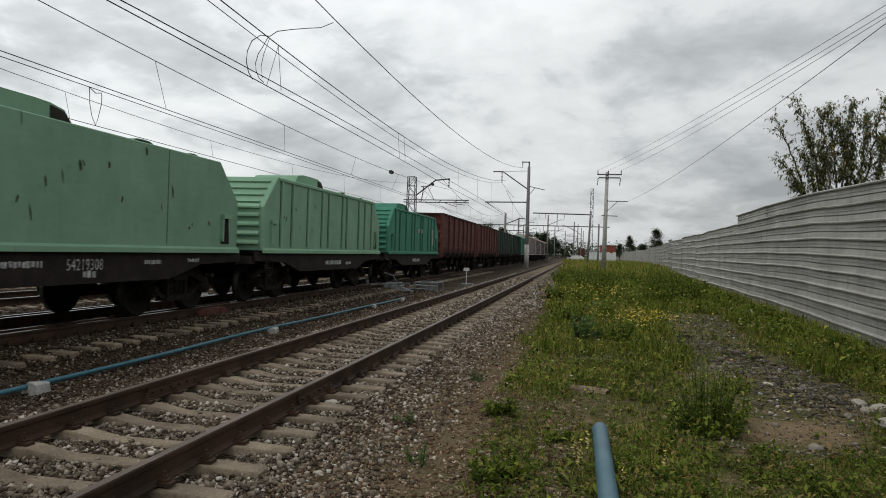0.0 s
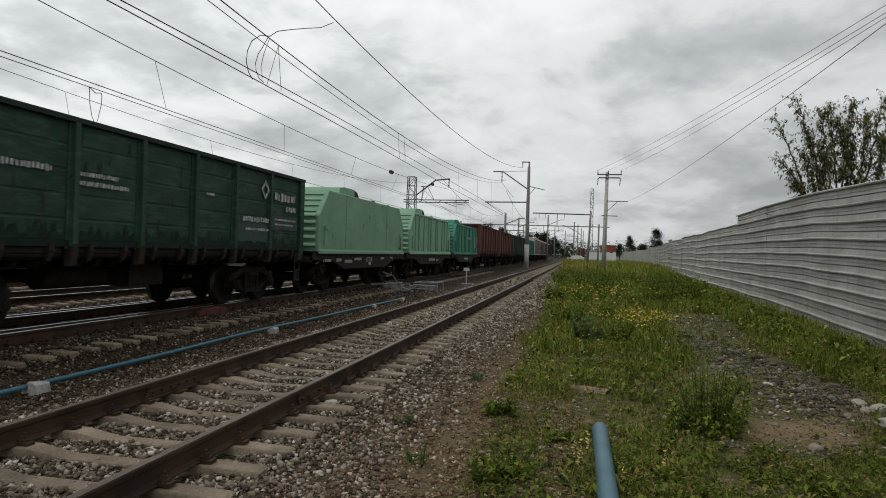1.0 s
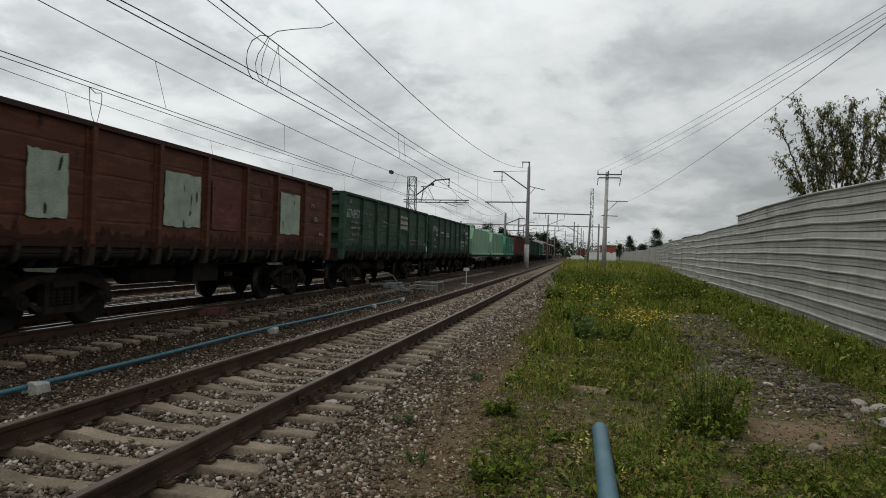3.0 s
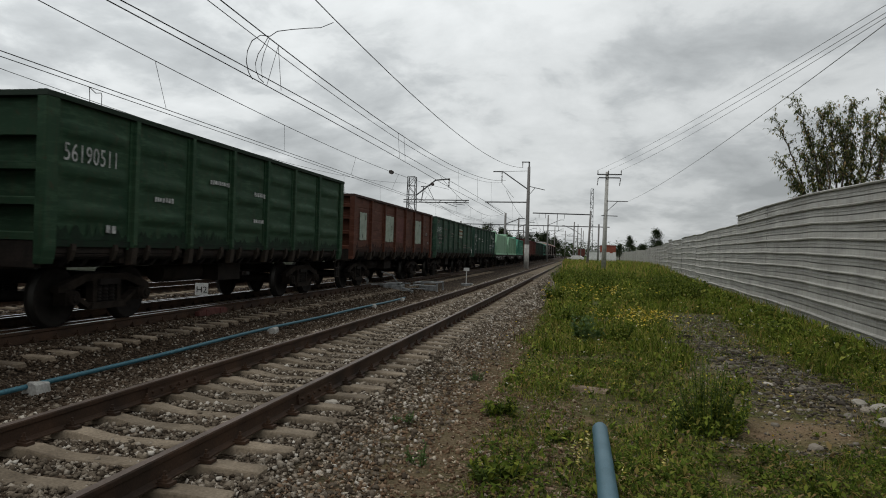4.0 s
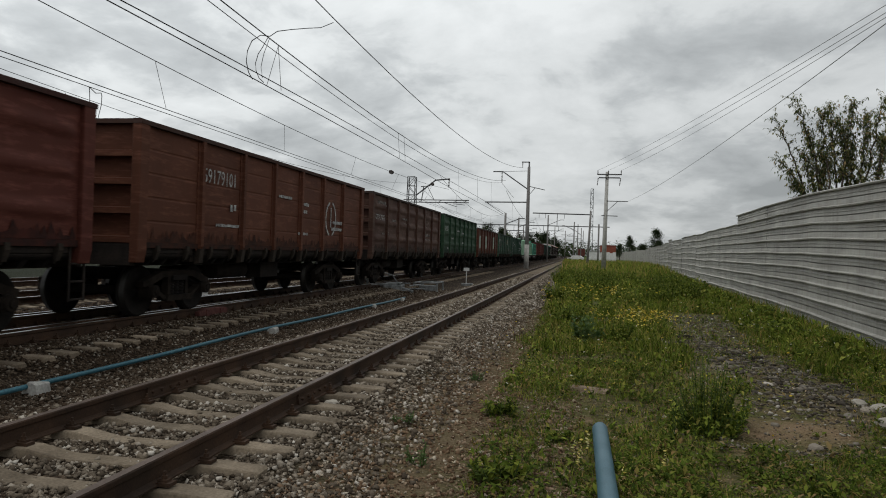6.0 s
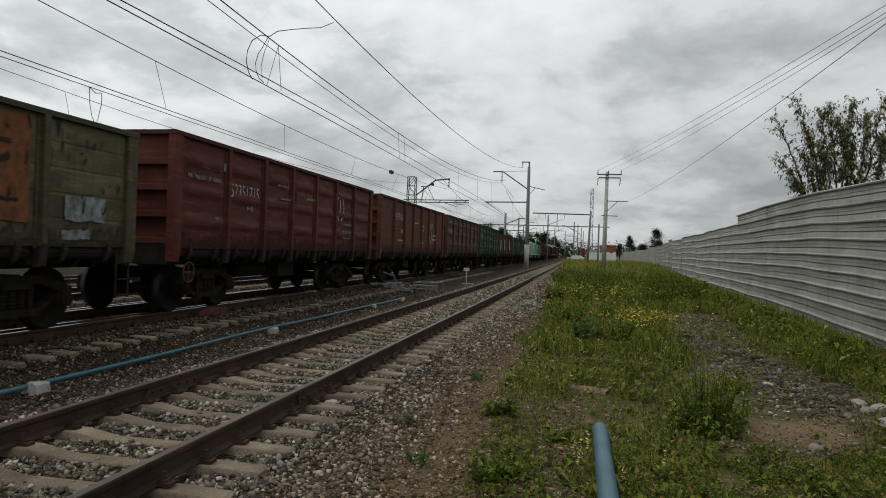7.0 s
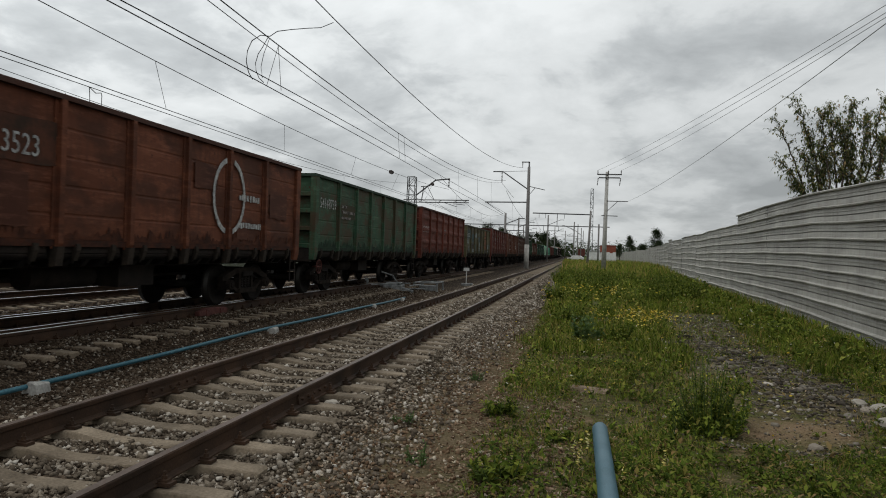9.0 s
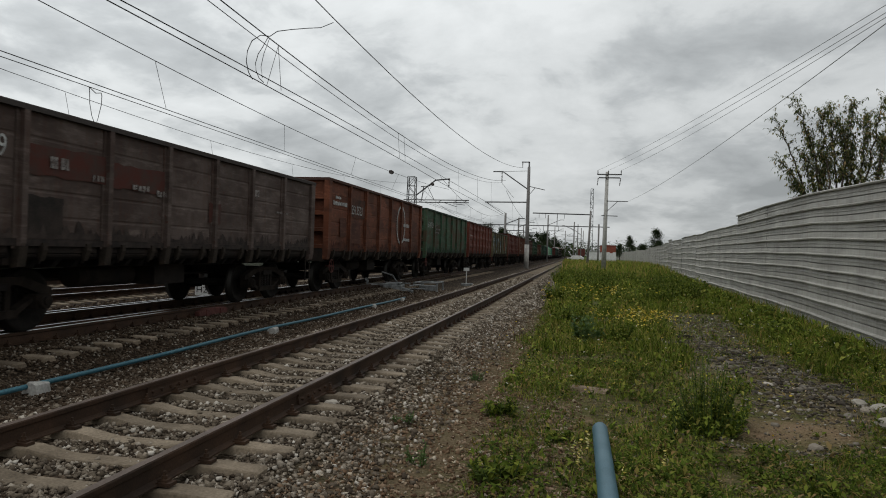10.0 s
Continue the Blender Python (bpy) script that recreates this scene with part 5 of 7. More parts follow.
# ---------------------------------------------------------------- masts and wires
def wire(name, pts, r, label, parent=None, mat=None, seg=5):
    """A cable swept through points; sagging runs are already in the points."""
    pts = [Vector(p) for p in pts]
    V, F = [], []
    for i, p in enumerate(pts):
        d = (pts[min(i + 1, len(pts) - 1)] - pts[max(i - 1, 0)]).normalized()
        q = d.to_track_quat("Z", "Y").to_matrix()
        for k in range(seg):
            a = 2 * math.pi * k / seg
            V.append(p + q @ Vector((r * math.cos(a), r * math.sin(a), 0)))
    for i in range(len(pts) - 1):
        for k in range(seg):
            F.append((i * seg + k, i * seg + (k + 1) % seg, (i + 1) * seg + (k + 1) % seg, (i + 1) * seg + k))
    ob = bulk(name, V, F, mat or M["wire"], True)
    if parent:
        ob.parent = parent
    else:
        tagged(ob, label, "cable")
    return ob


def sag(a, b, drop, n=16):
    a, b = Vector(a), Vector(b)
    return [tuple(a.lerp(b, i / n) - Vector((0, 0, drop * 4 * (i / n) * (1 - i / n)))) for i in range(n + 1)]

def insulator(bm, a, b, r=0.07, n=6):
    a, b = Vector(a), Vector(b)
    for i in range(n):
        p, q = a.lerp(b, i / n), a.lerp(b, (i + 0.55) / n)
        rod(bm, p, q, r, r * 0.6, 8)
    rod(bm, a, b, 0.02, seg=6)


def make_mast():
    """Round concrete catenary mast with a bracket over the main line."""
    m = tagged(empty("catenary_mast"), "tapered concrete catenary mast with steel bracket arms", "mast")
    bx, y = -6.20, 87.4
    bm = bmesh.new()
    rod(bm, (bx, y, -0.6), (bx - 0.02, y, 12.1), 0.27, 0.17, 16)
    part("column", bm, M["pole"], m)
    bm = bmesh.new()
    rod(bm, (bx, y, -0.6), (bx, y, 2.6), 0.31, 0.29, 16)
    part("footing", bm, M["concrete"], m, None, "pale concrete foot sleeve")
    bm = bmesh.new()
    box(bm, bx - 0.09, bx + 0.09, y - 0.06, y + 0.06, 12.0, 12.75)
    box(bm, -7.1, bx + 0.09, y - 0.06, y + 0.06, 12.64, 12.76)
    part("top_bracket", bm, M["steel_dark"], m)
    bm = bmesh.new()
    insulator(bm, (-7.0, y, 12.64), (-7.0, y, 12.0))
    part("insulator", bm, M["insulator"], m)
    bm = bmesh.new()
    rod(bm, (-10.6, y, 11.5), (-9.4, y, 11.5), 0.07, seg=8)
    rod(bm, (-9.4, y, 11.5), (bx, y, 9.3), 0.07, seg=8)
    rod(bm, (-9.6, y, 11.5), (bx, y, 11.62), 0.025, seg=6)
    part("bracket_arm", bm, M["steel_dark"], m)
    bm = bmesh.new()
    insulator(bm, (-9.5, y, 11.45), (-9.5, y, 10.1), 0.09, 8)
    part("insulator", bm, M["insulator"], m)
    bm = bmesh.new()
    rod(bm, (bx, y, 9.75), (-4.2, y, 9.3), 0.05, seg=6)
    rod(bm, (bx, y, 8.6), (-5.4, y, 9.55), 0.04, seg=6)
    part("short_arm", bm, M["steel_dark"], m)
    bm = bmesh.new()
    rod(bm, (-11.5, y, 7.72), (bx, y, 7.78), 0.075, seg=8)
    rod(bm, (-11.4, y, 7.72), (-9.2, y, 6.25), 0.035, seg=6)
    rod(bm, (-9.5, y, 10.1), (-8.0, y, 8.3), 0.02, seg=6)
    part("register_arm", bm, M["steel_dark"], m)


def lattice(m, x, y, z0, z1, w0, w1, steps, r=0.05):
    for sx in (-1, 1):
        for sy in (-1, 1):
            bm = bmesh.new()
            rod(bm, (x + sx * w0 / 2, y + sy * w0 / 2, z0), (x + sx * w1 / 2, y + sy * w1 / 2, z1), r, seg=6)
            part("leg", bm, M["steel_dark"], m)
    bm = bmesh.new()
    for k in range(steps):
        a, b = k / steps, (k + 1) / steps
        wa, wb = w0 + (w1 - w0) * a, w0 + (w1 - w0) * b
        za, zb = z0 + (z1 - z0) * a, z0 + (z1 - z0) * b
        for sy in (-1, 1):
            s = 1 if k % 2 else -1
            rod(bm, (x - s * wa / 2, y + sy * wa / 2, za), (x + s * wb / 2, y + sy * wb / 2, zb), r * 0.6, seg=5)
            rod(bm, (x - wb / 2, y + sy * wb / 2, zb), (x + wb / 2, y + sy * wb / 2, zb), r * 0.6, seg=5)
            rod(bm, (x + sy * wa / 2, y - s * wa / 2, za), (x + sy * wb / 2, y + s * wb / 2, zb), r * 0.6, seg=5)
    part("bracing", bm, M["steel_dark"], m)


def make_lattice_mast():
    m = tagged(empty("lattice_mast"), "square steel lattice catenary mast beyond the train", "mast")
    x, y = -16.95, 71.0
    lattice(m, x, y, -0.3, 9.0, 0.95, 0.75, 10, 0.045)
    bm = bmesh.new()
    rod(bm, (-16.5, y, 7.1), (-14.5, y, 8.68), 0.07, seg=8)
    rod(bm, (-14.5, y, 8.68), (-13.0, y, 8.82), 0.07, seg=8)
    part("bracket_arm", bm, M["steel_dark"], m)
    bm = bmesh.new()
    insulator(bm, (-13.1, y, 8.8), (-13.1, y, 7.9), 0.09, 6)
    part("insulator", bm, M["insulator"], m)
    bm = bmesh.new()
    for z in (6.42, 6.66):
        rod(bm, (-17.8, y, z - 0.02), (-11.0, y, z + 0.02), 0.055, seg=6)
    for x2 in (-16.2, -14.2, -12.6, -11.6):
        rod(bm, (x2, y, 6.4), (x2 + 0.4, y, 6.66), 0.03, seg=5)
    rod(bm, (-13.6, y, 6.42), (-12.2, y, 6.0), 0.03, seg=5)
    rod(bm, (-12.6, y, 6.3), (-11.4, y, 6.2), 0.03, seg=5)
    part("cross_beam", bm, M["steel_dark"], m)
    bm = bmesh.new()
    rod(bm, (-15.9, y, 6.6), (-15.7, y, 8.1), 0.05, seg=6)
    rod(bm, (-16.0, y, 8.0), (-15.0, y, 8.1), 0.05, seg=6)
    rod(bm, (-15.3, y, 8.0), (-14.6, y, 6.7), 0.03, seg=6)
    part("switch_frame", bm, M["steel_dark"], m)


def make_power_pole():
    m = tagged(empty("power_pole"), "slim grey concrete power pole with cross arms beside the verge", "utility pole")
    x, y = 2.72, 77.0
    bm = bmesh.new()
    rod(bm, (x - 0.05, y, -0.6), (x + 0.05, y, 10.4), 0.26, 0.17, 14)
    part("column", bm, M["concrete"], m)
    for z, a, b in ((10.1, 1.72, 4.26), (9.75, 1.9, 4.1)):
        bm = bmesh.new()
        box(bm, a, b, y - 0.24, y - 0.12, z - 0.06, z + 0.06)
        part("cross_arm", bm, M["steel_dark"], m)
    for xx in (1.85, 4.15):
        bm = bmesh.new()
        insulator(bm, (xx, y - 0.18, 9.7), (xx - 0.1, y - 0.18, 8.9), 0.07, 5)
        part("insulator", bm, M["insulator"], m)
    for xx in (1.80, 2.9, 4.2):
        bm = bmesh.new()
        insulator(bm, (xx, y - 0.18, 10.16), (xx, y - 0.18, 10.55), 0.07, 3)
        part("insulator", bm, M["insulator"], m)
    bm = bmesh.new()
    rod(bm, (x, y - 0.15, 7.3), (4.95, y - 0.15, 7.28), 0.045, seg=6)
    rod(bm, (x, y - 0.15, 6.1), (3.9, y - 0.15, 7.25), 0.035, seg=6)
    part("side_arm", bm, M["steel_dark"], m)
    bm = bmesh.new()
    rod(bm, (2.3, y - 0.15, 5.75), (3.95, y - 0.15, 5.73), 0.05, seg=6)
    part("lower_arm", bm, M["steel_dark"], m)


def make_far_masts():
    # portal over the tracks and the row of masts behind it
    m = tagged(empty("portal_mast"), "steel portal beam on a mast across the far tracks", "mast")
    bm = bmesh.new()
    rod(bm, (1.25, 100, -0.4), (1.55, 100, 7.6), 0.17, 0.13, 10)
    part("column", bm, M["pole"], m)
    bm = bmesh.new()
    rod(bm, (-6.4, 100, 7.2), (1.4, 100, 7.12), 0.09, seg=6)
    for x in (-5.5, -4.6, -2.0):
        rod(bm, (x, 100, 7.2), (x, 100, 6.5), 0.03, seg=5)
    rod(bm, (-3.0, 100, 7.2), (-3.0, 100, 5.3), 0.05, seg=5)
    part("cross_beam", bm, M["steel_dark"], m)
    for x, y, z, arm in ((-9.8, 96, 6.9, 2.0), (-7.0, 165, 10.5, 2.8), (-12.5, 150, 9.0, 2.6), (-1.2, 190, 10.2, -2.5), (-0.3, 235, 11.5, -2.5), (1.0, 290, 12.5, -2.5), (2.2, 350, 13.5, -2.5), (-8.5, 260, 12.0, 2.5), (-16, 210, 10.0, 3.0), (-6, 330, 12.5, 2.5), (-13, 300, 11.5, 3.0)):
        m = tagged(empty("far_catenary_mast"), "slim catenary mast far down the line", "mast", "far catenary masts")
        bm = bmesh.new()
        rod(bm, (x, y, -0.5), (x, y, z), 0.2, 0.14, 8)
        part("column", bm, M["pole"], m)
        bm = bmesh.new()
        rod(bm, (x, y, z * 0.78), (x + arm, y, z * 0.9), 0.06, seg=5)
        rod(bm, (x + arm, y, z * 0.9), (x + arm * 1.3, y, z * 0.9), 0.06, seg=5)
        rod(bm, (x, y, z * 0.66), (x + arm * 1.3, y, z * 0.66), 0.06, seg=5)
        part("bracket_arm", bm, M["steel_dark"], m)
    m = tagged(empty("second_portal"), "long portal beam across the far tracks", "mast")
    bm = bmesh.new()
    for x in (-24.0, 3.9):
        rod(bm, (x, 145, -0.5), (x, 145, 7.8), 0.16, seg=8)
    part("column", bm, M["pole"], m)
    bm = bmesh.new()
    rod(bm, (-24, 145, 7.25), (6.0, 145, 7.25), 0.1, seg=6)
    for x in range(-22, 0, 3):
        rod(bm, (x, 145, 7.25), (x, 145, 6.2), 0.05, seg=5)
    part("cross_beam", bm, M["steel_dark"], m)
    m = tagged(empty("radio_mast"), "tall thin lattice radio mast in the distance", "mast")
    lattice(m, 3.3, 200, -0.5, 19.9, 1.1, 0.7, 16, 0.06)


make_mast()
make_lattice_mast()
make_power_pole()
make_far_masts()


def bow(y, y0, z0, k):
    return z0 + k * (y - y0) ** 2


def line_points(x0, x1, ya, yb, z, n=30):
    return [(x0 + (x1 - x0) * i / n, ya + (yb - ya) * i / n, z(ya + (yb - ya) * i / n)) for i in range(n + 1)]


def make_wires():
    # main line
    wire("contact_wire", line_points(-8.88, -8.88, -30, 87, lambda y: 6.37 - 0.35 * math.exp(-max(0.0, y - 6.0) / 12.0)), 0.014, "bare copper contact wire over the main line")
    wire("contact_wire", line_points(-8.93, -8.93, -30, 400, lambda y: 6.07 - 0.00024 * min(abs(y - 21.8), 24.0) ** 2, 90), 0.014, "bare copper contact wire over the main line")
    wire("messenger_wire", line_points(-8.9, -8.95, -20, 87, lambda y: bow(y, 32.8, 7.25, 0.00107)), 0.017, "stranded messenger wire over the main line")
    wire("messenger_wire", line_points(-8.98, -9.50, -20, 87.4, lambda y: bow(y, 34, 7.14, 0.00106)), 0.012, "stranded messenger wire over the main line")
    wire("feeder_wire", line_points(-8.9, -7.0, -10, 87.4, lambda y: bow(y, 36, 8.93, 0.00117)), 0.018, "sagging feeder wire hung from the concrete mast")
    # third and fourth tracks
    wire("contact_wire", line_points(-14.2, -14.2, -30, 400, lambda y: 6.10), 0.014, "bare contact wire over the third track")
    wire("contact_wire", line_points(-14.2, -14.2, -30, 120, lambda y: 5.96), 0.012, "bare contact wire over the third track")
    wire("messenger_wire", line_points(-14.2, -13.1, -20, 71, lambda y: bow(y, 41.5, 7.0, 0.00088)), 0.014, "stranded messenger wire over the third track")
    wire("contact_wire", line_points(-19.5, -19.5, -30, 400, lambda y: 6.15), 0.015, "bare contact wire over the fourth track")
    wire("messenger_wire", line_points(-19.5, -19.5, -30, 80, lambda y: bow(y, 35, 7.0, 0.0011)), 0.012, "stranded messenger wire over the fourth track")
    hung = [(-8.9, 119, 7.2, 0.0019, (96, 108, 119, 130, 142), 6.0), (-14.2, 104, 7.2, 0.0019, (82, 93, 104, 115, 126), 6.1), (-9.0, 180, 7.2, 0.0019, (156, 168, 180, 192, 204), 5.93), (-19.5, 120, 7.2, 0.0019, (96, 108, 120, 132, 144), 6.15), (-19.5, 35, 7.0, 0.0011, (24, 35, 46, 57, 68), 6.15)]
    for x, y0, z0, k, stops, foot in hung:
        for y in stops:
            wire("dropper", [(x, y, bow(y, y0, z0, k)), (x, y + 0.3, foot)], 0.008, "thin wire dropper between the overhead wires")
    for x, y0 in ((-8.9, 119), (-14.2, 104), (-9.0, 180), (-19.5, 120)):
        wire("messenger_wire", line_points(x, x, y0 - 32, y0 + 32, lambda y: bow(y, y0, 7.2, 0.0019)), 0.02, "stranded messenger wire far down the line")
    # droppers
    drops = [(-8.9, 34.0), (-8.9, 35.2), (-8.9, 52.0), (-8.9, 62.0), (-8.9, 72.0)]
    for x, y in drops:
        wire("dropper", [(x, y, bow(y, 34, 7.22, 0.00102)), (x, y + 0.4, 6.04)], 0.008, "thin wire dropper between the overhead wires")
    for y in (21.5, 31.6, 42.0, 52.0, 62.0):
        wire("dropper", [(-14.2 + 1.1 * (y + 20) / 91, y - 0.6, bow(y - 0.6, 41.5, 7.0, 0.00088)), (-14.2, y + 0.9, 6.12)], 0.008, "thin wire dropper between the overhead wires")
    # jumper cables
    j = "loose jumper cable between the overhead wires"
    wire("jumper_cable", [(-8.42, 23.0, 9.14), (-8.6, 22.3, 8.75), (-8.7, 21.4, 8.45), (-8.8, 20.4, 8.10), (-8.9, 19.6, 7.80), (-8.9, 19.1, 7.50), (-8.9, 18.5, 7.35), (-8.9, 18.0, 7.05), (-8.9, 17.75, 6.7), (-8.9, 17.7, 6.4), (-8.9, 17.85, 6.15), (-8.9, 18.1, 6.02)], 0.013, j)
    wire("jumper_cable", [(-8.9, 19.0, 7.45), (-8.9, 18.65, 7.05), (-8.9, 18.4, 6.8), (-8.9, 18.25, 6.5), (-8.9, 18.3, 6.3), (-8.9, 18.5, 6.15), (-8.9, 18.8, 6.1)], 0.011, j)
    wire("jumper_cable", [(-8.9, 19.1, 7.45), (-8.9, 18.75, 6.9), (-8.9, 18.6, 6.5), (-8.9, 18.7, 6.2)], 0.009, j)
    wire("dropper", [(-8.9, 19.7, 7.40), (-8.9, 19.0, 6.05)], 0.008, "thin wire dropper between the overhead wires")
    wire("dropper", [(-8.9, 19.7, 7.40), (-8.9, 20.0, 6.14)], 0.008, "thin wire dropper between the overhead wires")
    wire("jumper_cable", [(-14.2, 18.46, 5.96), (-14.9, 19.4, 6.0), (-16.5, 21.5, 6.14), (-18.0, 23.6, 6.10), (-19.5, 25.8, 6.16), (-18.2, 24.2, 6.12), (-16.5, 22.1, 6.22), (-15.0, 20.1, 6.06), (-14.2, 18.99, 5.90), (-14.2, 18.75, 5.84), (-14.2, 18.46, 5.96)], 0.012, j)
    # insulator weights on the wires
    for x, y, z in ((-14.2, 52.6, 7.38), (-13.4, 64.2, 7.62)):
        bm = bmesh.new()
        insulator(bm, (x, y - 0.25, z), (x, y + 0.25, z), 0.16, 4)
        tagged(part("wire_insulator", bm, M["insulator"]), "dark insulator strung in an overhead wire", "insulator")
    wire("jumper_cable", [(-13.65, 64.2, 8.06), (-13.4, 64.2, 7.62), (-13.8, 64.4, 6.8), (-14.2, 64.6, 6.10)], 0.009, j)
    # service lines from the power pole over the fence
    s = "thin service line from the power pole over the fence"
    for dx, dz, dx2 in ((1.80, 10.55, 0.0), (2.9, 10.55, 0.35), (4.2, 10.55, 0.55)):
        a, b = Vector((dx, 76.8, dz)), Vector((8.55 + dx2, 22.6, 9.9))
        wire("service_line", sag(a, a + (b - a) * 1.7, 0.9, 24), 0.011, s, None, M["line"])
    a, b = Vector((4.95, 76.85, 7.3)), Vector((6.75, 17.7, 7.5))
    wire("service_line", sag(a, a + (b - a) * 1.3, 0.7, 24), 0.012, s, None, M["line"])
make_wires()

# ---------------------------------------------------------------- stones
def rng_for(k):
    return np.random.default_rng(k)


CUBE = np.array([(-1, -1, -1), (1, -1, -1), (1, 1, -1), (-1, 1, -1), (-1, -1, 1), (1, -1, 1), (1, 1, 1), (-1, 1, 1)], float)
CUBE_F = np.array([(0, 3, 2, 1), (4, 5, 6, 7), (0, 1, 5, 4), (1, 2, 6, 5), (2, 3, 7, 6), (3, 0, 4, 7)])


def turns(g, n):
    """Random rotation matrices."""
    q = g.normal(size=(n, 4))
    q /= np.linalg.norm(q, axis=1)[:, None]
    w, x, y, z = q.T
    return np.stack([np.stack([1 - 2 * (y * y + z * z), 2 * (x * y - z * w), 2 * (x * z + y * w)], 1), np.stack([2 * (x * y + z * w), 1 - 2 * (x * x + z * z), 2 * (y * z - x * w)], 1), np.stack([2 * (x * z - y * w), 2 * (y * z + x * w), 1 - 2 * (x * x + y * y)], 1)], 1)


def stones(name, xy, size, material, label, seed, sink=0.25, flat=0.85):
    """Broken stones: skewed, chipped blocks lying on the ground."""
    g = rng_for(seed)
    n = len(xy)
    v = CUBE[None] * (0.45 + 0.45 * g.random((n, 8, 1))) * (0.5 + 0.95 * g.random((n, 1, 3))) + g.normal(0, 0.16, (n, 8, 3))
    v = np.einsum("nij,nkj->nki", turns(g, n), v) * size[:, None, None] * 0.5 * np.array((1, 1, flat))
    z = np.array([height(x, y) for x, y in xy])
    v += np.stack([xy[:, 0], xy[:, 1], z + size * sink], 1)[:, None]
    f = CUBE_F[None] + 8 * np.arange(n)[:, None, None]
    return tagged(bulk(name, v.reshape(-1, 3), f.reshape(-1, 4), material), label, "stones", kind="stuff")


M["stone"] = mat_island("broken_stone", [(0.0, (0.05, 0.037, 0.026)), (0.4, (0.125, 0.100, 0.074)), (0.72, (0.225, 0.187, 0.143)), (0.9, (0.34, 0.295, 0.24)), (1.0, (0.52, 0.48, 0.42))], 0.95, spec=0.1)
M["stone_brown"] = mat_island("rusty_broken_stone", [(0.0, (0.030, 0.020, 0.013)), (0.5, (0.075, 0.052, 0.035)), (0.84, (0.125, 0.096, 0.070)), (1.0, (0.34, 0.30, 0.25))], 0.95, spec=0.1)
M["path_stone"] = mat_island("brown_path_gravel", [(0.0, (0.078, 0.045, 0.026)), (0.5, (0.185, 0.120, 0.074)), (0.88, (0.30, 0.222, 0.152)), (1.0, (0.48, 0.42, 0.33))], 0.95, spec=0.1)
M["slab"] = mat_island("grey_slab", [(0.0, (0.03, 0.024, 0.018)), (0.6, (0.085, 0.074, 0.06)), (1.0, (0.185, 0.165, 0.135))], 0.95, spec=0.1)
M["rubble"] = mat_island("pale_rubble", [(0.0, (0.035, 0.027, 0.020)), (0.5, (0.105, 0.088, 0.068)), (0.85, (0.20, 0.175, 0.14)), (1.0, (0.40, 0.37, 0.32))], 0.95)


def scatter(g, n, x0, x1, y0, y1, power=1.0):
    """Points thinning out with distance."""
    y = y0 + (y1 - y0) * g.random(n) ** power
    return np.stack([x0 + (x1 - x0) * g.random(n), y], 1)


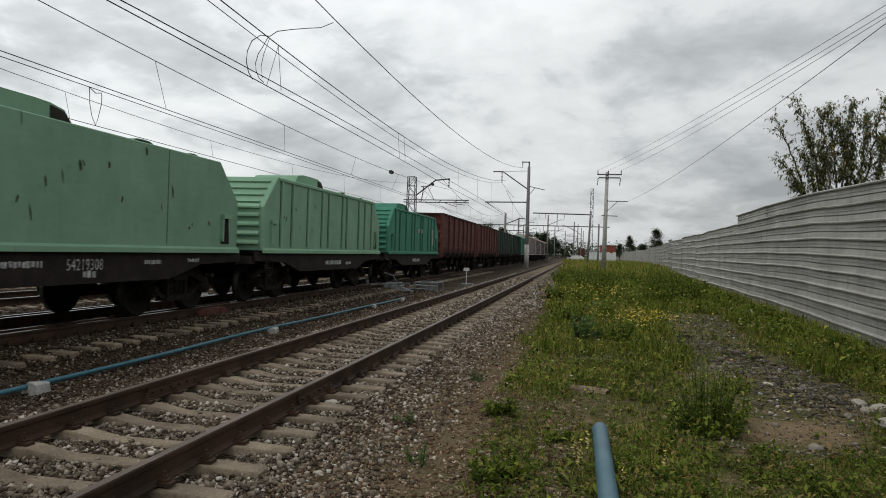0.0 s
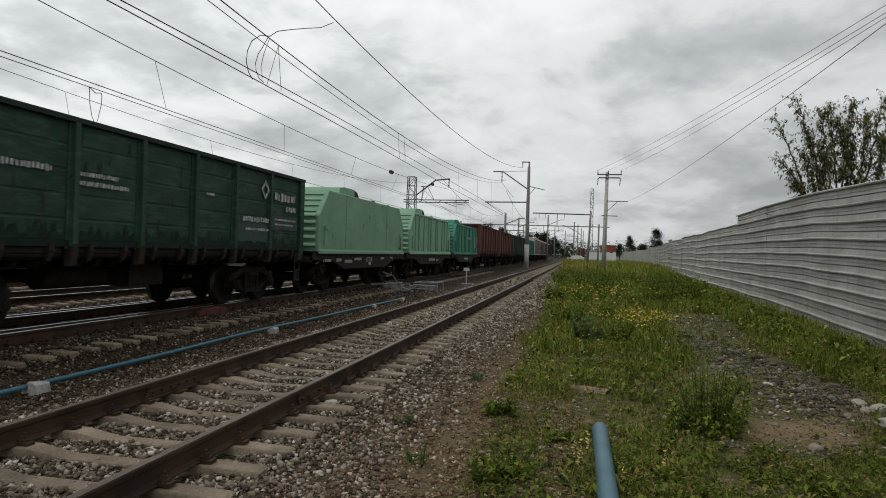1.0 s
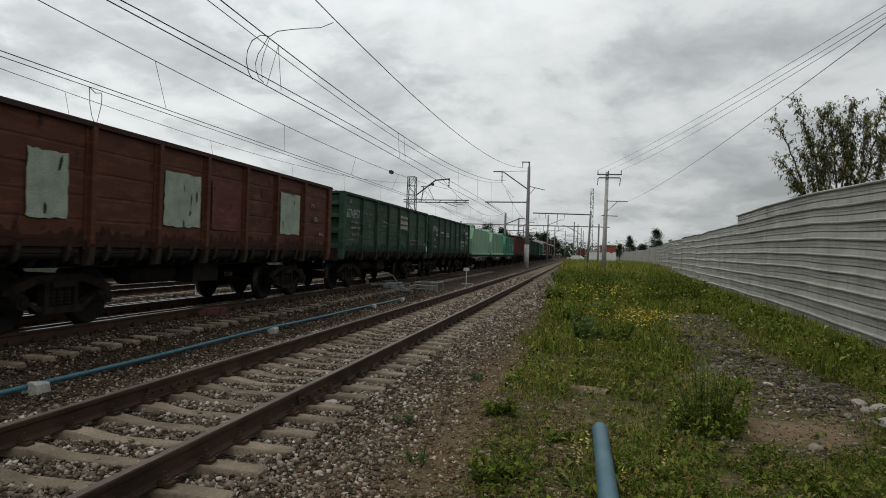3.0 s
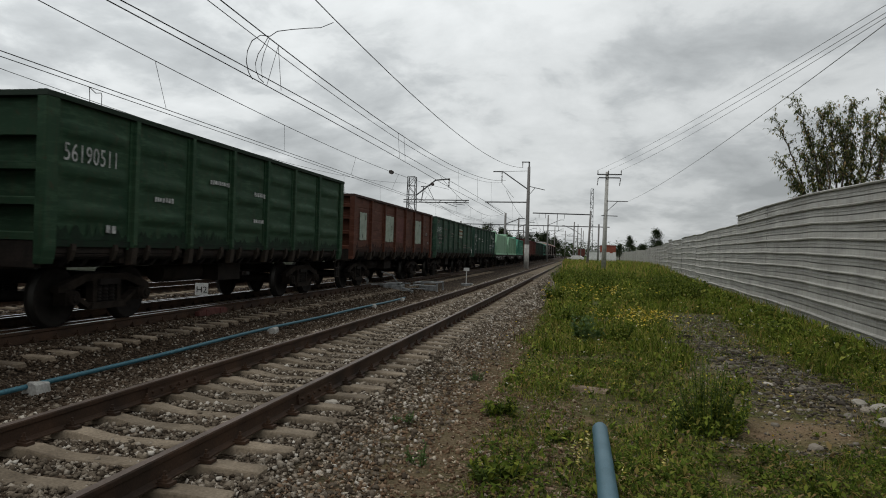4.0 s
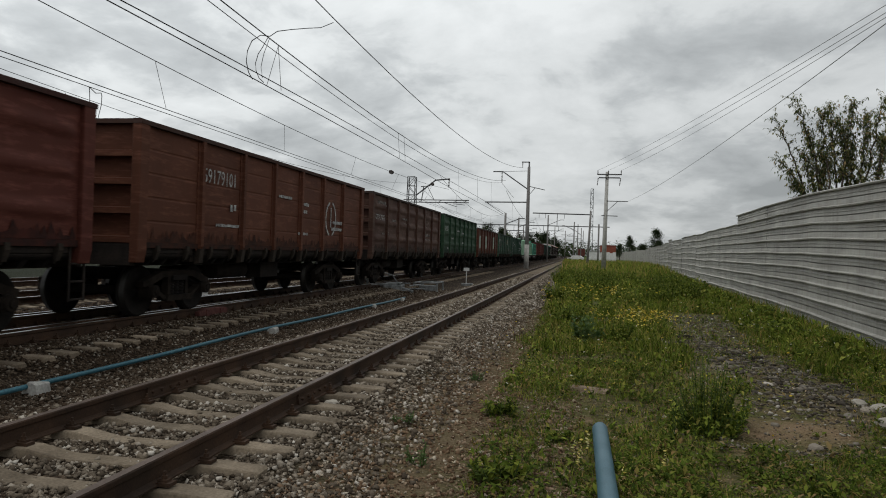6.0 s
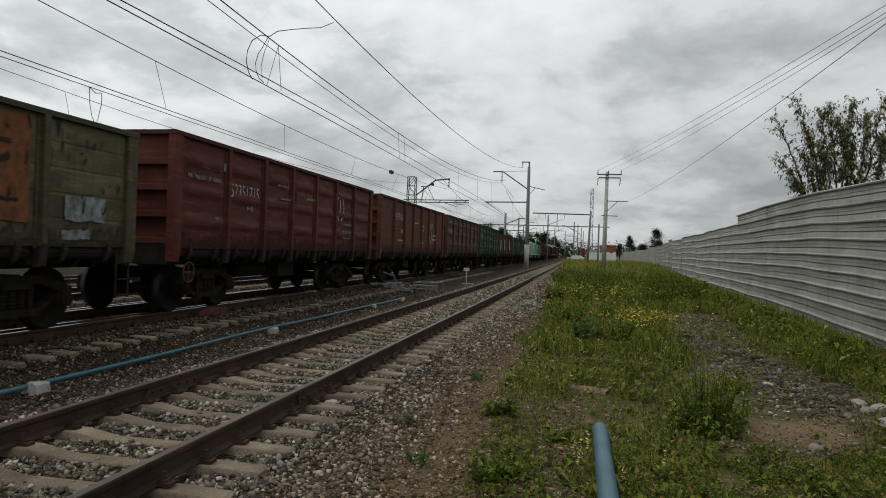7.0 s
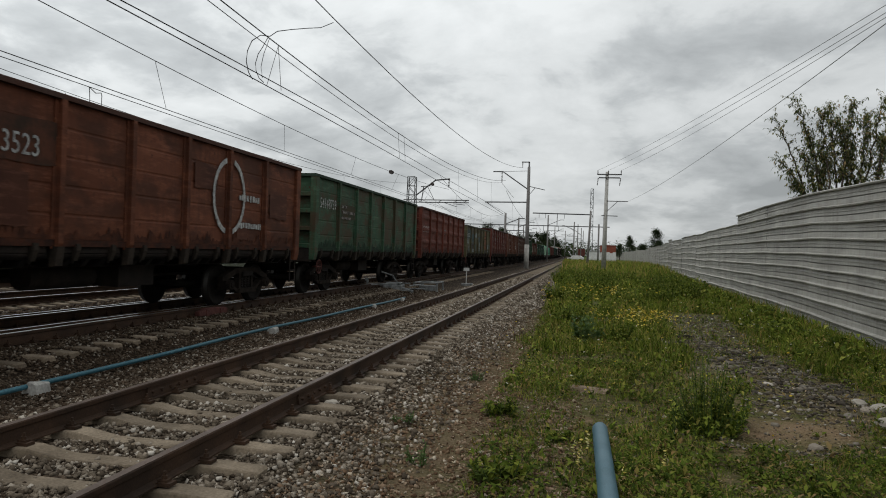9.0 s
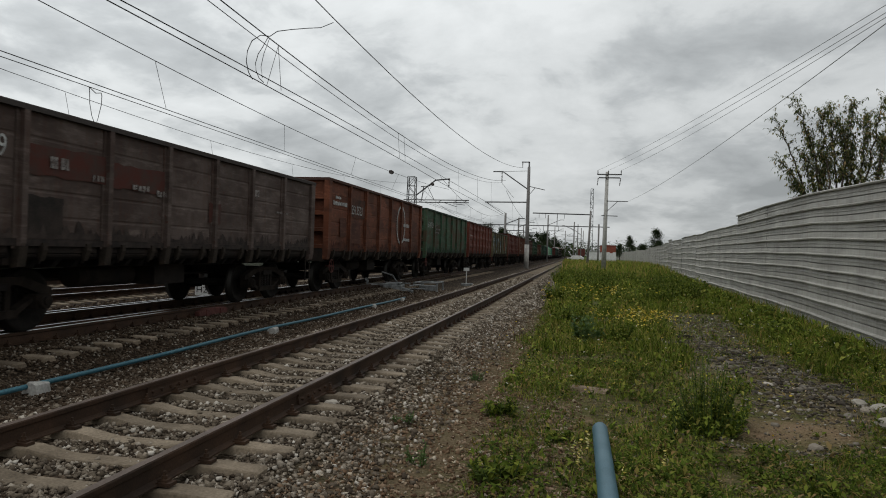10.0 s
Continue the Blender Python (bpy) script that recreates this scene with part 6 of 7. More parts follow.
def make_stones():
    g = rng_for(11)
    # cribs and shoulders of the near track
    p = scatter(g, 52000, -5.2, -0.75, 3.6, 26, 1.7)
    off = p[:, 0] - TRACK_A
    keep = np.minimum(abs(off - 0.797), abs(off + 0.797)) > 0.10
    phase = (p[:, 1] - PHASE_A) / 0.553
    on = (abs(phase - np.round(phase)) * 0.553 < 0.105) & (abs(off) < 1.36)
    keep &= ~(on & (g.random(len(p)) > 0.06))
    keep &= ~((p[:, 0] > -2.0) & (g.random(len(p)) < (p[:, 0] + 2.0) / 0.8))
    p = p[keep]
    stones("ballast", p, 0.016 + 0.032 * g.random(len(p)) ** 2.0 + 0.0010 * p[:, 1], M["stone"], "loose grey crushed-stone ballast round the sleepers", 21)
    p = scatter(g, 32000, -8.0, -5.0, 6.0, 32, 1.5)
    tie = (p[:, 1] - 5.0) / 0.486
    p = p[~((abs(tie - np.round(tie)) * 0.486 < 0.10) & (p[:, 0] > -7.30) & (p[:, 0] < -6.9))]
    stones("ballast", p, 0.014 + 0.028 * g.random(len(p)) ** 2.0 + 0.0010 * p[:, 1], M["stone_brown"], "rust-stained crushed stone between the tracks", 22)
    p = scatter(g, 5000, -12.6, -10.0, 9.0, 40, 1.3)
    stones("ballast", p, 0.04 + 0.04 * g.random(len(p)), M["stone_brown"], "dull crushed stone beyond the main line", 23)
    # brown trodden strip at the foot of the shoulder
    p = scatter(g, 15000, -2.1, 0.1, 4.0, 24, 1.6)
    stones("gravel", p, 0.014 + 0.028 * g.random(len(p)) ** 2, M["path_stone"], "small brown gravel on the trodden path", 24)
    # rubble patch on the verge
    u = g.random(4200)
    y = 7.6 + 16.5 * u ** 1.3
    x = 2.2 + 0.1 * (y - 8) + g.normal(0, 1, 4200) * (0.5 + 0.016 * y) + 0.75 * np.exp(-((y - 11.5) / 2.5) ** 2)
    p = np.stack([x, y], 1)[(x > 0.9) & (x < 5.0) & ((((x - 2.35) / 0.9) ** 2 + ((y - 8.5) / 0.75) ** 2 > 1) | (g.random(4200) < 0.22))]
    stones("rubble", p, 0.012 + 0.06 * g.random(len(p)) ** 4 + 0.0012 * p[:, 1], M["rubble"], "scattered grey rubble and gravel on bare earth", 25, 0.15, 0.6)
    u = g.random(900)
    y = 10.0 + 8.5 * u
    x = 3.75 - 0.14 * (y - 10) + g.normal(0, 0.42, 900)
    stones("rubble", np.stack([x, y], 1), 0.04 + 0.12 * g.random(900) ** 3, M["slab"], "flat grey slabs of broken rubble on bare earth", 28, 0.08, 0.40)
    p = scatter(g, 3000, -0.6, 4.2, 4.6, 13, 1.3)
    stones("gravel", p, 0.010 + 0.02 * g.random(len(p)) ** 2, M["rubble"], "small pebbles among the grass", 26)
    p = scatter(g, 9000, -5.3, -1.2, 24, 60, 1.4)
    off = p[:, 0] - TRACK_A
    p = p[np.minimum(abs(off - 0.797), abs(off + 0.797)) > 0.12]
    stones("ballast", p, 0.05 + 0.05 * g.random(len(p)), M["stone"], "loose grey crushed stone further along the track", 27)
    # single lumps, each a thing
    for k, (x, y, s, m) in enumerate(((3.78, 10.5, 0.17, "rubble"), (3.95, 10.2, 0.22, "rubble"), (3.72, 10.0, 0.15, "stone_brown"), (3.62, 9.1, 0.30, "rubble"), (3.55, 10.8, 0.11, "slab"), (-2.60, 7.45, 0.14, "stone"), (-0.42, 6.15, 0.07, "rubble"), (2.45, 7.9, 0.12, "stone_brown"), (3.35, 9.6, 0.10, "slab"), (2.9, 11.6, 0.14, "stone"))):
        bm = bmesh.new()
        bmesh.ops.create_icosphere(bm, subdivisions=2, radius=s * 0.55)
        for v in bm.verts:
            v.co *= 1 + 0.45 * noise.noise(v.co * (2.2 / s) * 0.6 + Vector((k * 7.1, 0, 0)))
            v.co.z *= 0.62
        tagged(part("rock", bm, M[m], None, pose(x, y, height(x, y) + s * 0.16, 0, 0, k * 50)), "pale broken lump of stone lying on the ground", "stone", "loose lumps")


make_stones()

# ---------------------------------------------------------------- plants
M["grass"] = mat_island("verge_grass", [(0.0, (0.032, 0.052, 0.006)), (0.4, (0.110, 0.165, 0.018)), (0.66, (0.26, 0.320, 0.042)), (0.82, (0.29, 0.21, 0.06)), (1.0, (0.48, 0.34, 0.13))], 0.7, 0.35, 0.15)
M["weed"] = mat_island("weed_leaf", [(0.0, (0.025, 0.042, 0.006)), (0.5, (0.098, 0.138, 0.017)), (0.85, (0.215, 0.255, 0.038)), (1.0, (0.32, 0.29, 0.07))], 0.8, 0.30, 0.08)
M["herb"] = mat_island("low_herb_leaf", [(0.0, (0.026, 0.042, 0.007)), (0.45, (0.085, 0.125, 0.017)), (0.75, (0.175, 0.205, 0.033)), (0.9, (0.20, 0.135, 0.05)), (1.0, (0.30, 0.22, 0.10))], 0.85, 0.25, 0.06)
M["thistle"] = mat_island("blue_green_leaf", [(0.0, (0.055, 0.095, 0.03)), (1.0, (0.12, 0.18, 0.06))], 0.7, 0.35, 0.15)
M["yellow"] = mat_island("yellow_petal", [(0.0, (0.62, 0.42, 0.03)), (0.6, (0.7, 0.55, 0.06)), (1.0, (0.72, 0.66, 0.25))], 0.7, 0.3)
M["toadflax"] = mat_island("pale_yellow_petal", [(0.0, (0.66, 0.52, 0.10)), (1.0, (0.75, 0.70, 0.35))], 0.7, 0.3)
M["cream"] = mat_island("pale_petal", [(0.0, (0.55, 0.54, 0.42)), (1.0, (0.7, 0.69, 0.62))], 0.7, 0.3)
M["litter"] = mat_island("dry_leaf", [(0.0, (0.10, 0.07, 0.04)), (0.6, (0.19, 0.14, 0.08)), (1.0, (0.32, 0.26, 0.17))], 0.9)


def verge(x, y):
    """How thick the growth is, 0 to 1."""
    edge = -0.85 - 0.012 * y + 0.28 * noise.noise(Vector((y * 0.55, 2.2, 0)))
    if x < edge or x > fence_point(y) - 0.02:
        return 0.0
    d = min(1.0, (x - edge) / 0.5 + 0.2)
    d *= 0.5 + 0.9 * (noise.noise(Vector((x * 0.8, y * 0.5, 5.0))) + 0.25) + 0.5 * noise.noise(Vector((x * 2.3, y * 1.9, 9.0)))
    cx = 2.2 + 0.1 * (y - 8) + 0.75 * math.exp(-((y - 11.5) / 2.5) ** 2)
    if 7.3 < y < 25:
        w = 0.75 + 0.02 * y
        d *= min(1.0, max(0.0, abs(x - cx) / w - 0.55) * 1.4 + (0.12 if y > 14 else 0.03))
    if y < 14:
        k = min(1.0, (14 - y) / 4)
        d *= 1 - k * (0.28 - 1.1 * noise.noise(Vector((x * 1.7, y * 1.5, 14.0))))
    # thin trodden spot
    d *= 1 - 0.6 * math.exp(-(((x - 0.3) / 0.8) ** 2 + ((y - 9.0) / 0.9) ** 2))
    return max(0.0, min(1.0, d))


def blades(name, xy, length, width, material, label, seed, lean=0.45, z_off=0.0):
    """Bent, tapering blades, two faces each."""
    g = rng_for(seed)
    n = len(xy)
    z = np.array([height(x, y) for x, y in xy]) + z_off
    a = g.random(n) * 2 * np.pi
    b = g.random(n) * 2 * np.pi
    side = np.stack([np.cos(a), np.sin(a), np.zeros(n)], 1) * width[:, None] * 0.5
    bend = np.stack([np.cos(b), np.sin(b), np.zeros(n)], 1) * (length * lean * (0.2 + g.random(n)))[:, None]
    up = np.zeros((n, 3)); up[:, 2] = length
    base = np.stack([xy[:, 0], xy[:, 1], z], 1)
    mid, tip = base + 0.55 * up + 0.35 * bend, base + up * 0.92 + bend
    v = np.stack([base - side, base + side, mid + side * 0.8, mid - side * 0.8, tip + side * 0.12, tip - side * 0.12], 1)
    f = np.array([(0, 1, 2, 3), (3, 2, 4, 5)])[None] + 6 * np.arange(n)[:, None, None]
    return tagged(bulk(name, v.reshape(-1, 3), f.reshape(-1, 4), material), label, "grass", kind="stuff")


def leaves(verts, g, n, centre, spread, size, droop, flat):
    """Folded leaves round points: four faces sharing a midrib."""
    a = g.random(n) * 2 * np.pi
    pitch = g.normal(flat, 0.45, n)
    d = np.stack([np.cos(a) * np.cos(pitch), np.sin(a) * np.cos(pitch), np.sin(pitch)], 1)
    s = np.stack([-np.sin(a), np.cos(a), np.zeros(n)], 1)
    nrm = np.cross(d, s)
    L = size * (0.6 + 0.8 * g.random(n))[:, None]
    W = L * 0.20
    c = centre + g.normal(0, 1, (n, 3)) * spread
    mid = c + d * L * 0.5 + nrm * L * 0.0
    tip = c + d * L - np.array((0, 0, 1)) * L * droop
    v = np.stack([c, mid + s * W + nrm * W * 0.3, tip, mid - s * W + nrm * W * 0.3, mid], 1)
    verts.append(v)


LEAF_F = np.array([(0, 1, 4), (1, 2, 4), (0, 4, 3), (4, 2, 3)])


def leaf_mesh(verts, name, material):
    v = np.concatenate(verts)
    f = LEAF_F[None] + 5 * np.arange(len(v))[:, None, None]
    return bulk(name, v.reshape(-1, 3), f.reshape(-1, 3), material)


def make_grass():
    g = rng_for(31)

    def pick(n, x0, x1, y0, y1, power, bias=1.0):
        p = scatter(g, n, x0, x1, y0, y1, power)
        d = np.array([verge(x, y) for x, y in p])
        keep = g.random(n) < d * bias
        return p[keep], d[keep]

    p, d = pick(150000, -1.6, 6.6, 4.2, 20, 1.35)
    near = np.clip((p[:, 1] - 6) / 9, 0.0, 1.0)
    blades("grass", p, (0.028 + 0.012 * near + (0.07 + 0.08 * near) * g.random(len(p)) ** 1.8) * (0.6 + 0.7 * d), 0.005 + 0.007 * g.random(len(p)) ** 2, M["grass"], "short uneven green verge grass with dry blades", 41, 0.85)
    p, d = pick(78000, -2.2, 8.6, 17, 55, 1.3)
    blades("grass", p, (0.06 + 0.18 * g.random(len(p)) ** 1.8) * (0.6 + 0.7 * d), 0.011 + 0.016 * g.random(len(p)), M["grass"], "longer green verge grass further along", 42, 0.6)
    p, d = pick(36000, -3.6, 13, 50, 170, 1.2, 1.3)
    blades("grass", p, (0.35 + 0.85 * g.random(len(p)) ** 1.5) * np.clip((p[:, 1] - 40) / 40, 0.4, 1.1), 0.04 + 0.06 * g.random(len(p)), M["grass"], "tall green growth far along the verge", 43, 0.5)
    # tall unmown growth along the fence and in clumps
    y = 5 + 75 * g.random(9000) ** 1.7
    x = np.array([fence_point(v) for v in y]) - np.abs(g.normal(0, 0.30, 9000)) - 0.04
    blades("tall_grass", np.stack([x, y], 1), (0.05 + 0.42 * g.random(9000) ** 2.8) * np.clip(y / 24, 0.45, 1.0), 0.01 + 0.0004 * y, M["grass"], "taller seeding grass at the foot of the fence", 44, 0.4)
    # tussocks standing above the rest
    pts, ln = [], []
    for _ in range(520):
        y = 13 + 57 * g.random() ** 1.3
        x = -1.3 - 0.01 * y + (fence_point(y) + 1.3) * g.random()
        if verge(x, y) < 0.35:
            continue
        k = 34
        r = 0.05 + 0.10 * g.random() + 0.002 * y
        pts.append(np.stack([g.normal(x, r, k), g.normal(y, r, k)], 1))
        ln.append(np.full(k, 0.10 + 0.20 * g.random() ** 1.5 + 0.004 * y) * (0.6 + 0.6 * g.random(k)))
    pts, ln = np.concatenate(pts), np.concatenate(ln)
    blades("tussocks", pts, ln, 0.010 + 0.0007 * pts[:, 1], M["weed"], "bright green tussocks standing out of the grass", 45, 0.45)
    # broad-leaved weeds
    vs = []
    p, d = pick(15000, -1.2, 6.4, 4.3, 26, 1.35, 1.4)
    for (x, y), q in zip(p, d):
        k = int(5 + 7 * g.random())
        leaves(vs, g, k, np.array((x, y, height(x, y) + 0.015 + 0.06 * g.random() ** 2)), 0.025, 0.032 + 0.06 * g.random() ** 2 + 0.001 * y, 0.15, 0.30)
    # thicker cover in front of the bare earth
    for _ in range(1500):
        x, y = 0.45 + 3.6 * g.random(), 4.6 + 3.0 * g.random() ** 0.8
        if noise.noise(Vector((x * 1.9, y * 1.7, 21.0))) < -0.18:
            continue
        for c in range(2):
            leaves(vs, g, int(5 + 5 * g.random()), np.array((x, y, height(x, y) + 0.02 + 0.05 * c * g.random())), 0.04, 0.03 + 0.055 * g.random() ** 1.7, 0.15, 0.4)
    tagged(leaf_mesh(vs, "weeds", M["herb"]), "low broad-leaved weeds among the grass", "weeds", kind="stuff")
    # leafy tufts that break up the grass
    vs = []
    for _ in range(900):
        y = 10 + 40 * g.random() ** 1.4
        x = -1.1 - 0.012 * y + (fence_point(y) + 0.9) * g.random()
        if verge(x, y) < 0.3:
            continue
        hgt = 0.05 + 0.22 * g.random() ** 2 + 0.002 * y
        for k in range(3):
            leaves(vs, g, 7, np.array((x, y, height(x, y) + hgt * (k + 0.4) / 3)), 0.05 + 0.002 * y, 0.06 + 0.0035 * y, 0.25, 0.35)
    tagged(leaf_mesh(vs, "leafy_tufts", M["weed"]), "mixed leafy tufts standing in the grass", "weeds", kind="stuff")
    # leafier weeds between grass and fence
    vs = []
    for k in range(46):
        x, y = g.normal(5.15, 0.45), g.normal(19.6, 1.1)
        leaves(vs, g, 9, np.array((x, y, height(x, y) + 0.05 + 0.16 * g.random())), 0.08, 0.17, 0.25, 0.2)
    for _ in range(110):
        y = 9 + 60 * g.random() ** 1.3
        x = fence_point(y) - 0.3 - 1.5 * g.random()
        if 7.3 < y < 24 and x < 4.2:
            continue
        for k in range(3):
            leaves(vs, g, 8, np.array((x, y, height(x, y) + 0.06 + 0.09 * k)), 0.07, 0.12 + 0.004 * y, 0.25, 0.2)
    tagged(leaf_mesh(vs, "leafy_weeds", M["weed"]), "leafy green weeds in front of the fence", "weeds", kind="stuff")
    vs = []
    p = scatter(g, 15000, -1.1, 4.6, 4.3, 18, 1.3)
    for x, y in p:
        if noise.noise(Vector((x * 1.1, y * 0.9, 31.0))) > -0.25:
            leaves(vs, g, 1, np.array((x, y, height(x, y) + 0.012)), 0.008, 0.025 + 0.035 * g.random(), 0.0, 0.05)
    tagged(leaf_mesh(vs, "leaf_litter", M["litter"]), "dry leaf litter lying in the grass", "leaf litter", kind="stuff")


def tall_plant(x, y, h, stems, spread, material, name, label, seed, leaf=0.11, per=16):
    """A clump of upright stems set with narrow leaves."""
    g = rng_for(seed)
    t = tagged(empty(name), label, "plant")
    z = height(x, y)
    bm, vs = bmesh.new(), []
    for k in range(stems):
        a, r = g.random() * 6.28, spread * math.sqrt(g.random())
        bx, by = x + r * math.cos(a) * 0.6, y + r * math.sin(a) * 0.6
        hh = h * (0.4 + 0.6 * g.random())
        tx, ty = x + r * math.cos(a) * 1.15, y + r * math.sin(a) * 1.15
        rod(bm, (bx, by, z - 0.02), (tx, ty, z + hh), 0.006, 0.003, 5)
        for i in range(per):
            u = (i + 0.5) / per
            leaves(vs, g, 2, np.array((bx + (tx - bx) * u, by + (ty - by) * u, z + hh * u)), 0.008, leaf * (1.15 - 0.6 * u), 0.2, 0.55)
    tagged(part("stalk", bm, M["thistle"], t), kind="stuff")
    ob = leaf_mesh(vs, "foliage", material)
    ob.parent = t
    return t


def flowers(name, xyz, r, material, label):
    """Small many-petalled heads."""
    g = rng_for(len(xyz))
    n = len(xyz)
    k = 6
    a = np.linspace(0, 2 * np.pi, k, endpoint=False)
    ring_ = np.stack([np.cos(a), np.sin(a), 0.25 * np.ones(k)], 1)
    base = np.concatenate([ring_, [(0, 0, 0.05), (0, 0, -0.5)]])
    v = base[None] * r[:, None, None]
    v = np.einsum("nij,nkj->nki", turns(g, n) * 0.45 + np.eye(3)[None] * 0.7, v) + xyz[:, None]
    f = np.array([(i, (i + 1) % k, k) for i in range(k)] + [((i + 1) % k, i, k + 1) for i in range(k)])
    f = f[None] + (k + 2) * np.arange(n)[:, None, None]
    return tagged(bulk(name, v.reshape(-1, 3), f.reshape(-1, 3), material), label, "flowers", kind="stuff")


def make_flowers():
    g = rng_for(77)

    def at(cx, cy, sx, sy, n, h0, h1):
        p = np.stack([g.normal(cx, sx, n), g.normal(cy, sy, n)], 1)
        return np.array([(x, y, height(x, y) + h0 + (h1 - h0) * g.random()) for x, y in p if x < fence_point(y) - 0.1 and x > -1.6 and y > 4.6])

    q = np.concatenate([at(1.75, 21.0, 0.7, 1.3, 260, 0.12, 0.3), at(2.2, 22.0, 0.4, 1.2, 60, 0.12, 0.3), at(0.9, 33, 0.9, 3.0, 120, 0.25, 0.5), at(-0.9, 30, 0.5, 3.0, 60, 0.2, 0.45), at(2.0, 30, 2.2, 7.0, 60, 0.15, 0.4), at(1.2, 12, 1.8, 4.0, 90, 0.06, 0.16)])
    flowers("yellow_flowers", q, 0.012 + 0.0011 * q[:, 1] * (0.7 + 0.6 * g.random(len(q))), M["yellow"], "small yellow wildflowers scattered over the verge")
    q = np.concatenate([at(1.5, 15, 2.2, 6.0, 120, 0.08, 0.25), at(4.3, 18, 0.9, 5.0, 40, 0.2, 0.5)])
    flowers("white_flowers", q, 0.010 + 0.001 * q[:, 1], M["cream"], "small whitish flowers scattered over the verge")
    # toadflax spikes by the pipe and far along
    q = []
    for x, y, h in ((0.02, 6.22, 0.24), (0.05, 6.10, 0.17), (0.13, 6.42, 0.25), (0.07, 6.20, 0.22), (0.80, 6.5, 0.14), (0.42, 6.0, 0.12)):
        for k in range(9):
            q.append((x + g.normal(0, 0.008), y + g.normal(0, 0.008), height(x, y) + h - 0.05 + 0.018 * k))
    q = np.array(q)
    flowers("toadflax", q, np.full(len(q), 0.017), M["toadflax"], "pale yellow flower spikes beside the blue pipe")
    for k in range(34):
        y = 27 + 20 * g.random()
        x = -1.2 + 3.6 * g.random()
        tall_plant(x, y, 0.75, 3, 0.12, M["weed"], "flowering_weed", "tall yellowish flowering weed on the verge", 300 + k, 0.14, 7)


make_grass()
tall_plant(1.50, 8.5, 0.80, 40, 0.30, M["weed"], "tall_weed", "dense green clump of tall feathery weeds", 201, 0.062, 30)
tall_plant(1.48, 8.3, 0.38, 60, 0.46, M["weed"], "tall_weed", "low dark green weeds round the tall clump", 207, 0.10, 9)
tall_plant(1.85, 8.8, 0.5, 12, 0.2, M["weed"], "tall_weed", "smaller feathery weed beside the large clump", 202, 0.11, 14)
tall_plant(0.24, 15.6, 0.66, 12, 0.34, M["thistle"], "thistle", "blue-green thistle standing in the grass", 203, 0.2, 12)
tall_plant(-0.85, 8.3, 0.22, 14, 0.2, M["weed"], "tall_weed", "low green weed at the edge of the gravel", 204, 0.11, 8)
tall_plant(-0.55, 5.9, 0.24, 18, 0.3, M["weed"], "tall_weed", "low green weed at the edge of the gravel", 205, 0.12, 8)
tall_plant(1.02, 7.7, 0.46, 4, 0.05, M["weed"], "tall_weed", "single pale weed stalk in the grass", 206, 0.07, 10)
for k, (x, y) in enumerate(((3.3, 30), (4.6, 33), (5.2, 37), (4.9, 42), (4.3, 45), (5.6, 46), (0.4, 42), (1.6, 46), (2.6, 50), (3.6, 54), (0.6, 54), (-0.9, 48), (2.0, 60), (-0.4, 62))):
    tall_plant(x, y, 0.55 + 0.32 * (k * 5 % 4) / 2 + 0.004 * y, 58, 0.42 + 0.012 * y, M["weed"], "tall_weed", "bushy green weed in front of the fence", 220 + k, 0.17, 13)
for k, (x, y) in enumerate(((-1.75, 7.3), (-1.4, 10.2), (-1.3, 6.1), (-0.2, 7.4), (2.9, 7.2), (3.6, 8.2), (0.9, 5.3), (2.0, 6.2), (3.1, 6.9), (-0.1, 5.2))):
    tall_plant(x, y, 0.10 + 0.06 * (k % 3), 9, 0.12 if k < 3 else 0.22, M["thistle"] if k < 3 else M["weed"], "weed_tuft", "small green weed growing between the stones", 260 + k, 0.06 if k < 3 else 0.11, 5)
for k, (x, y) in enumerate(((-0.79, 28.86), (4.21, 38.15), (0.86, 15.83), (-0.22, 19.72), (1.38, 36.99))):
    tall_plant(x, y, 0.40 + 0.012 * y, 30, 0.30 + 0.008 * y, M["weed"], "tall_weed", "leafy dark green clump standing in the verge", 330 + k, 0.10 + 0.002 * y, 12)
make_flowers()


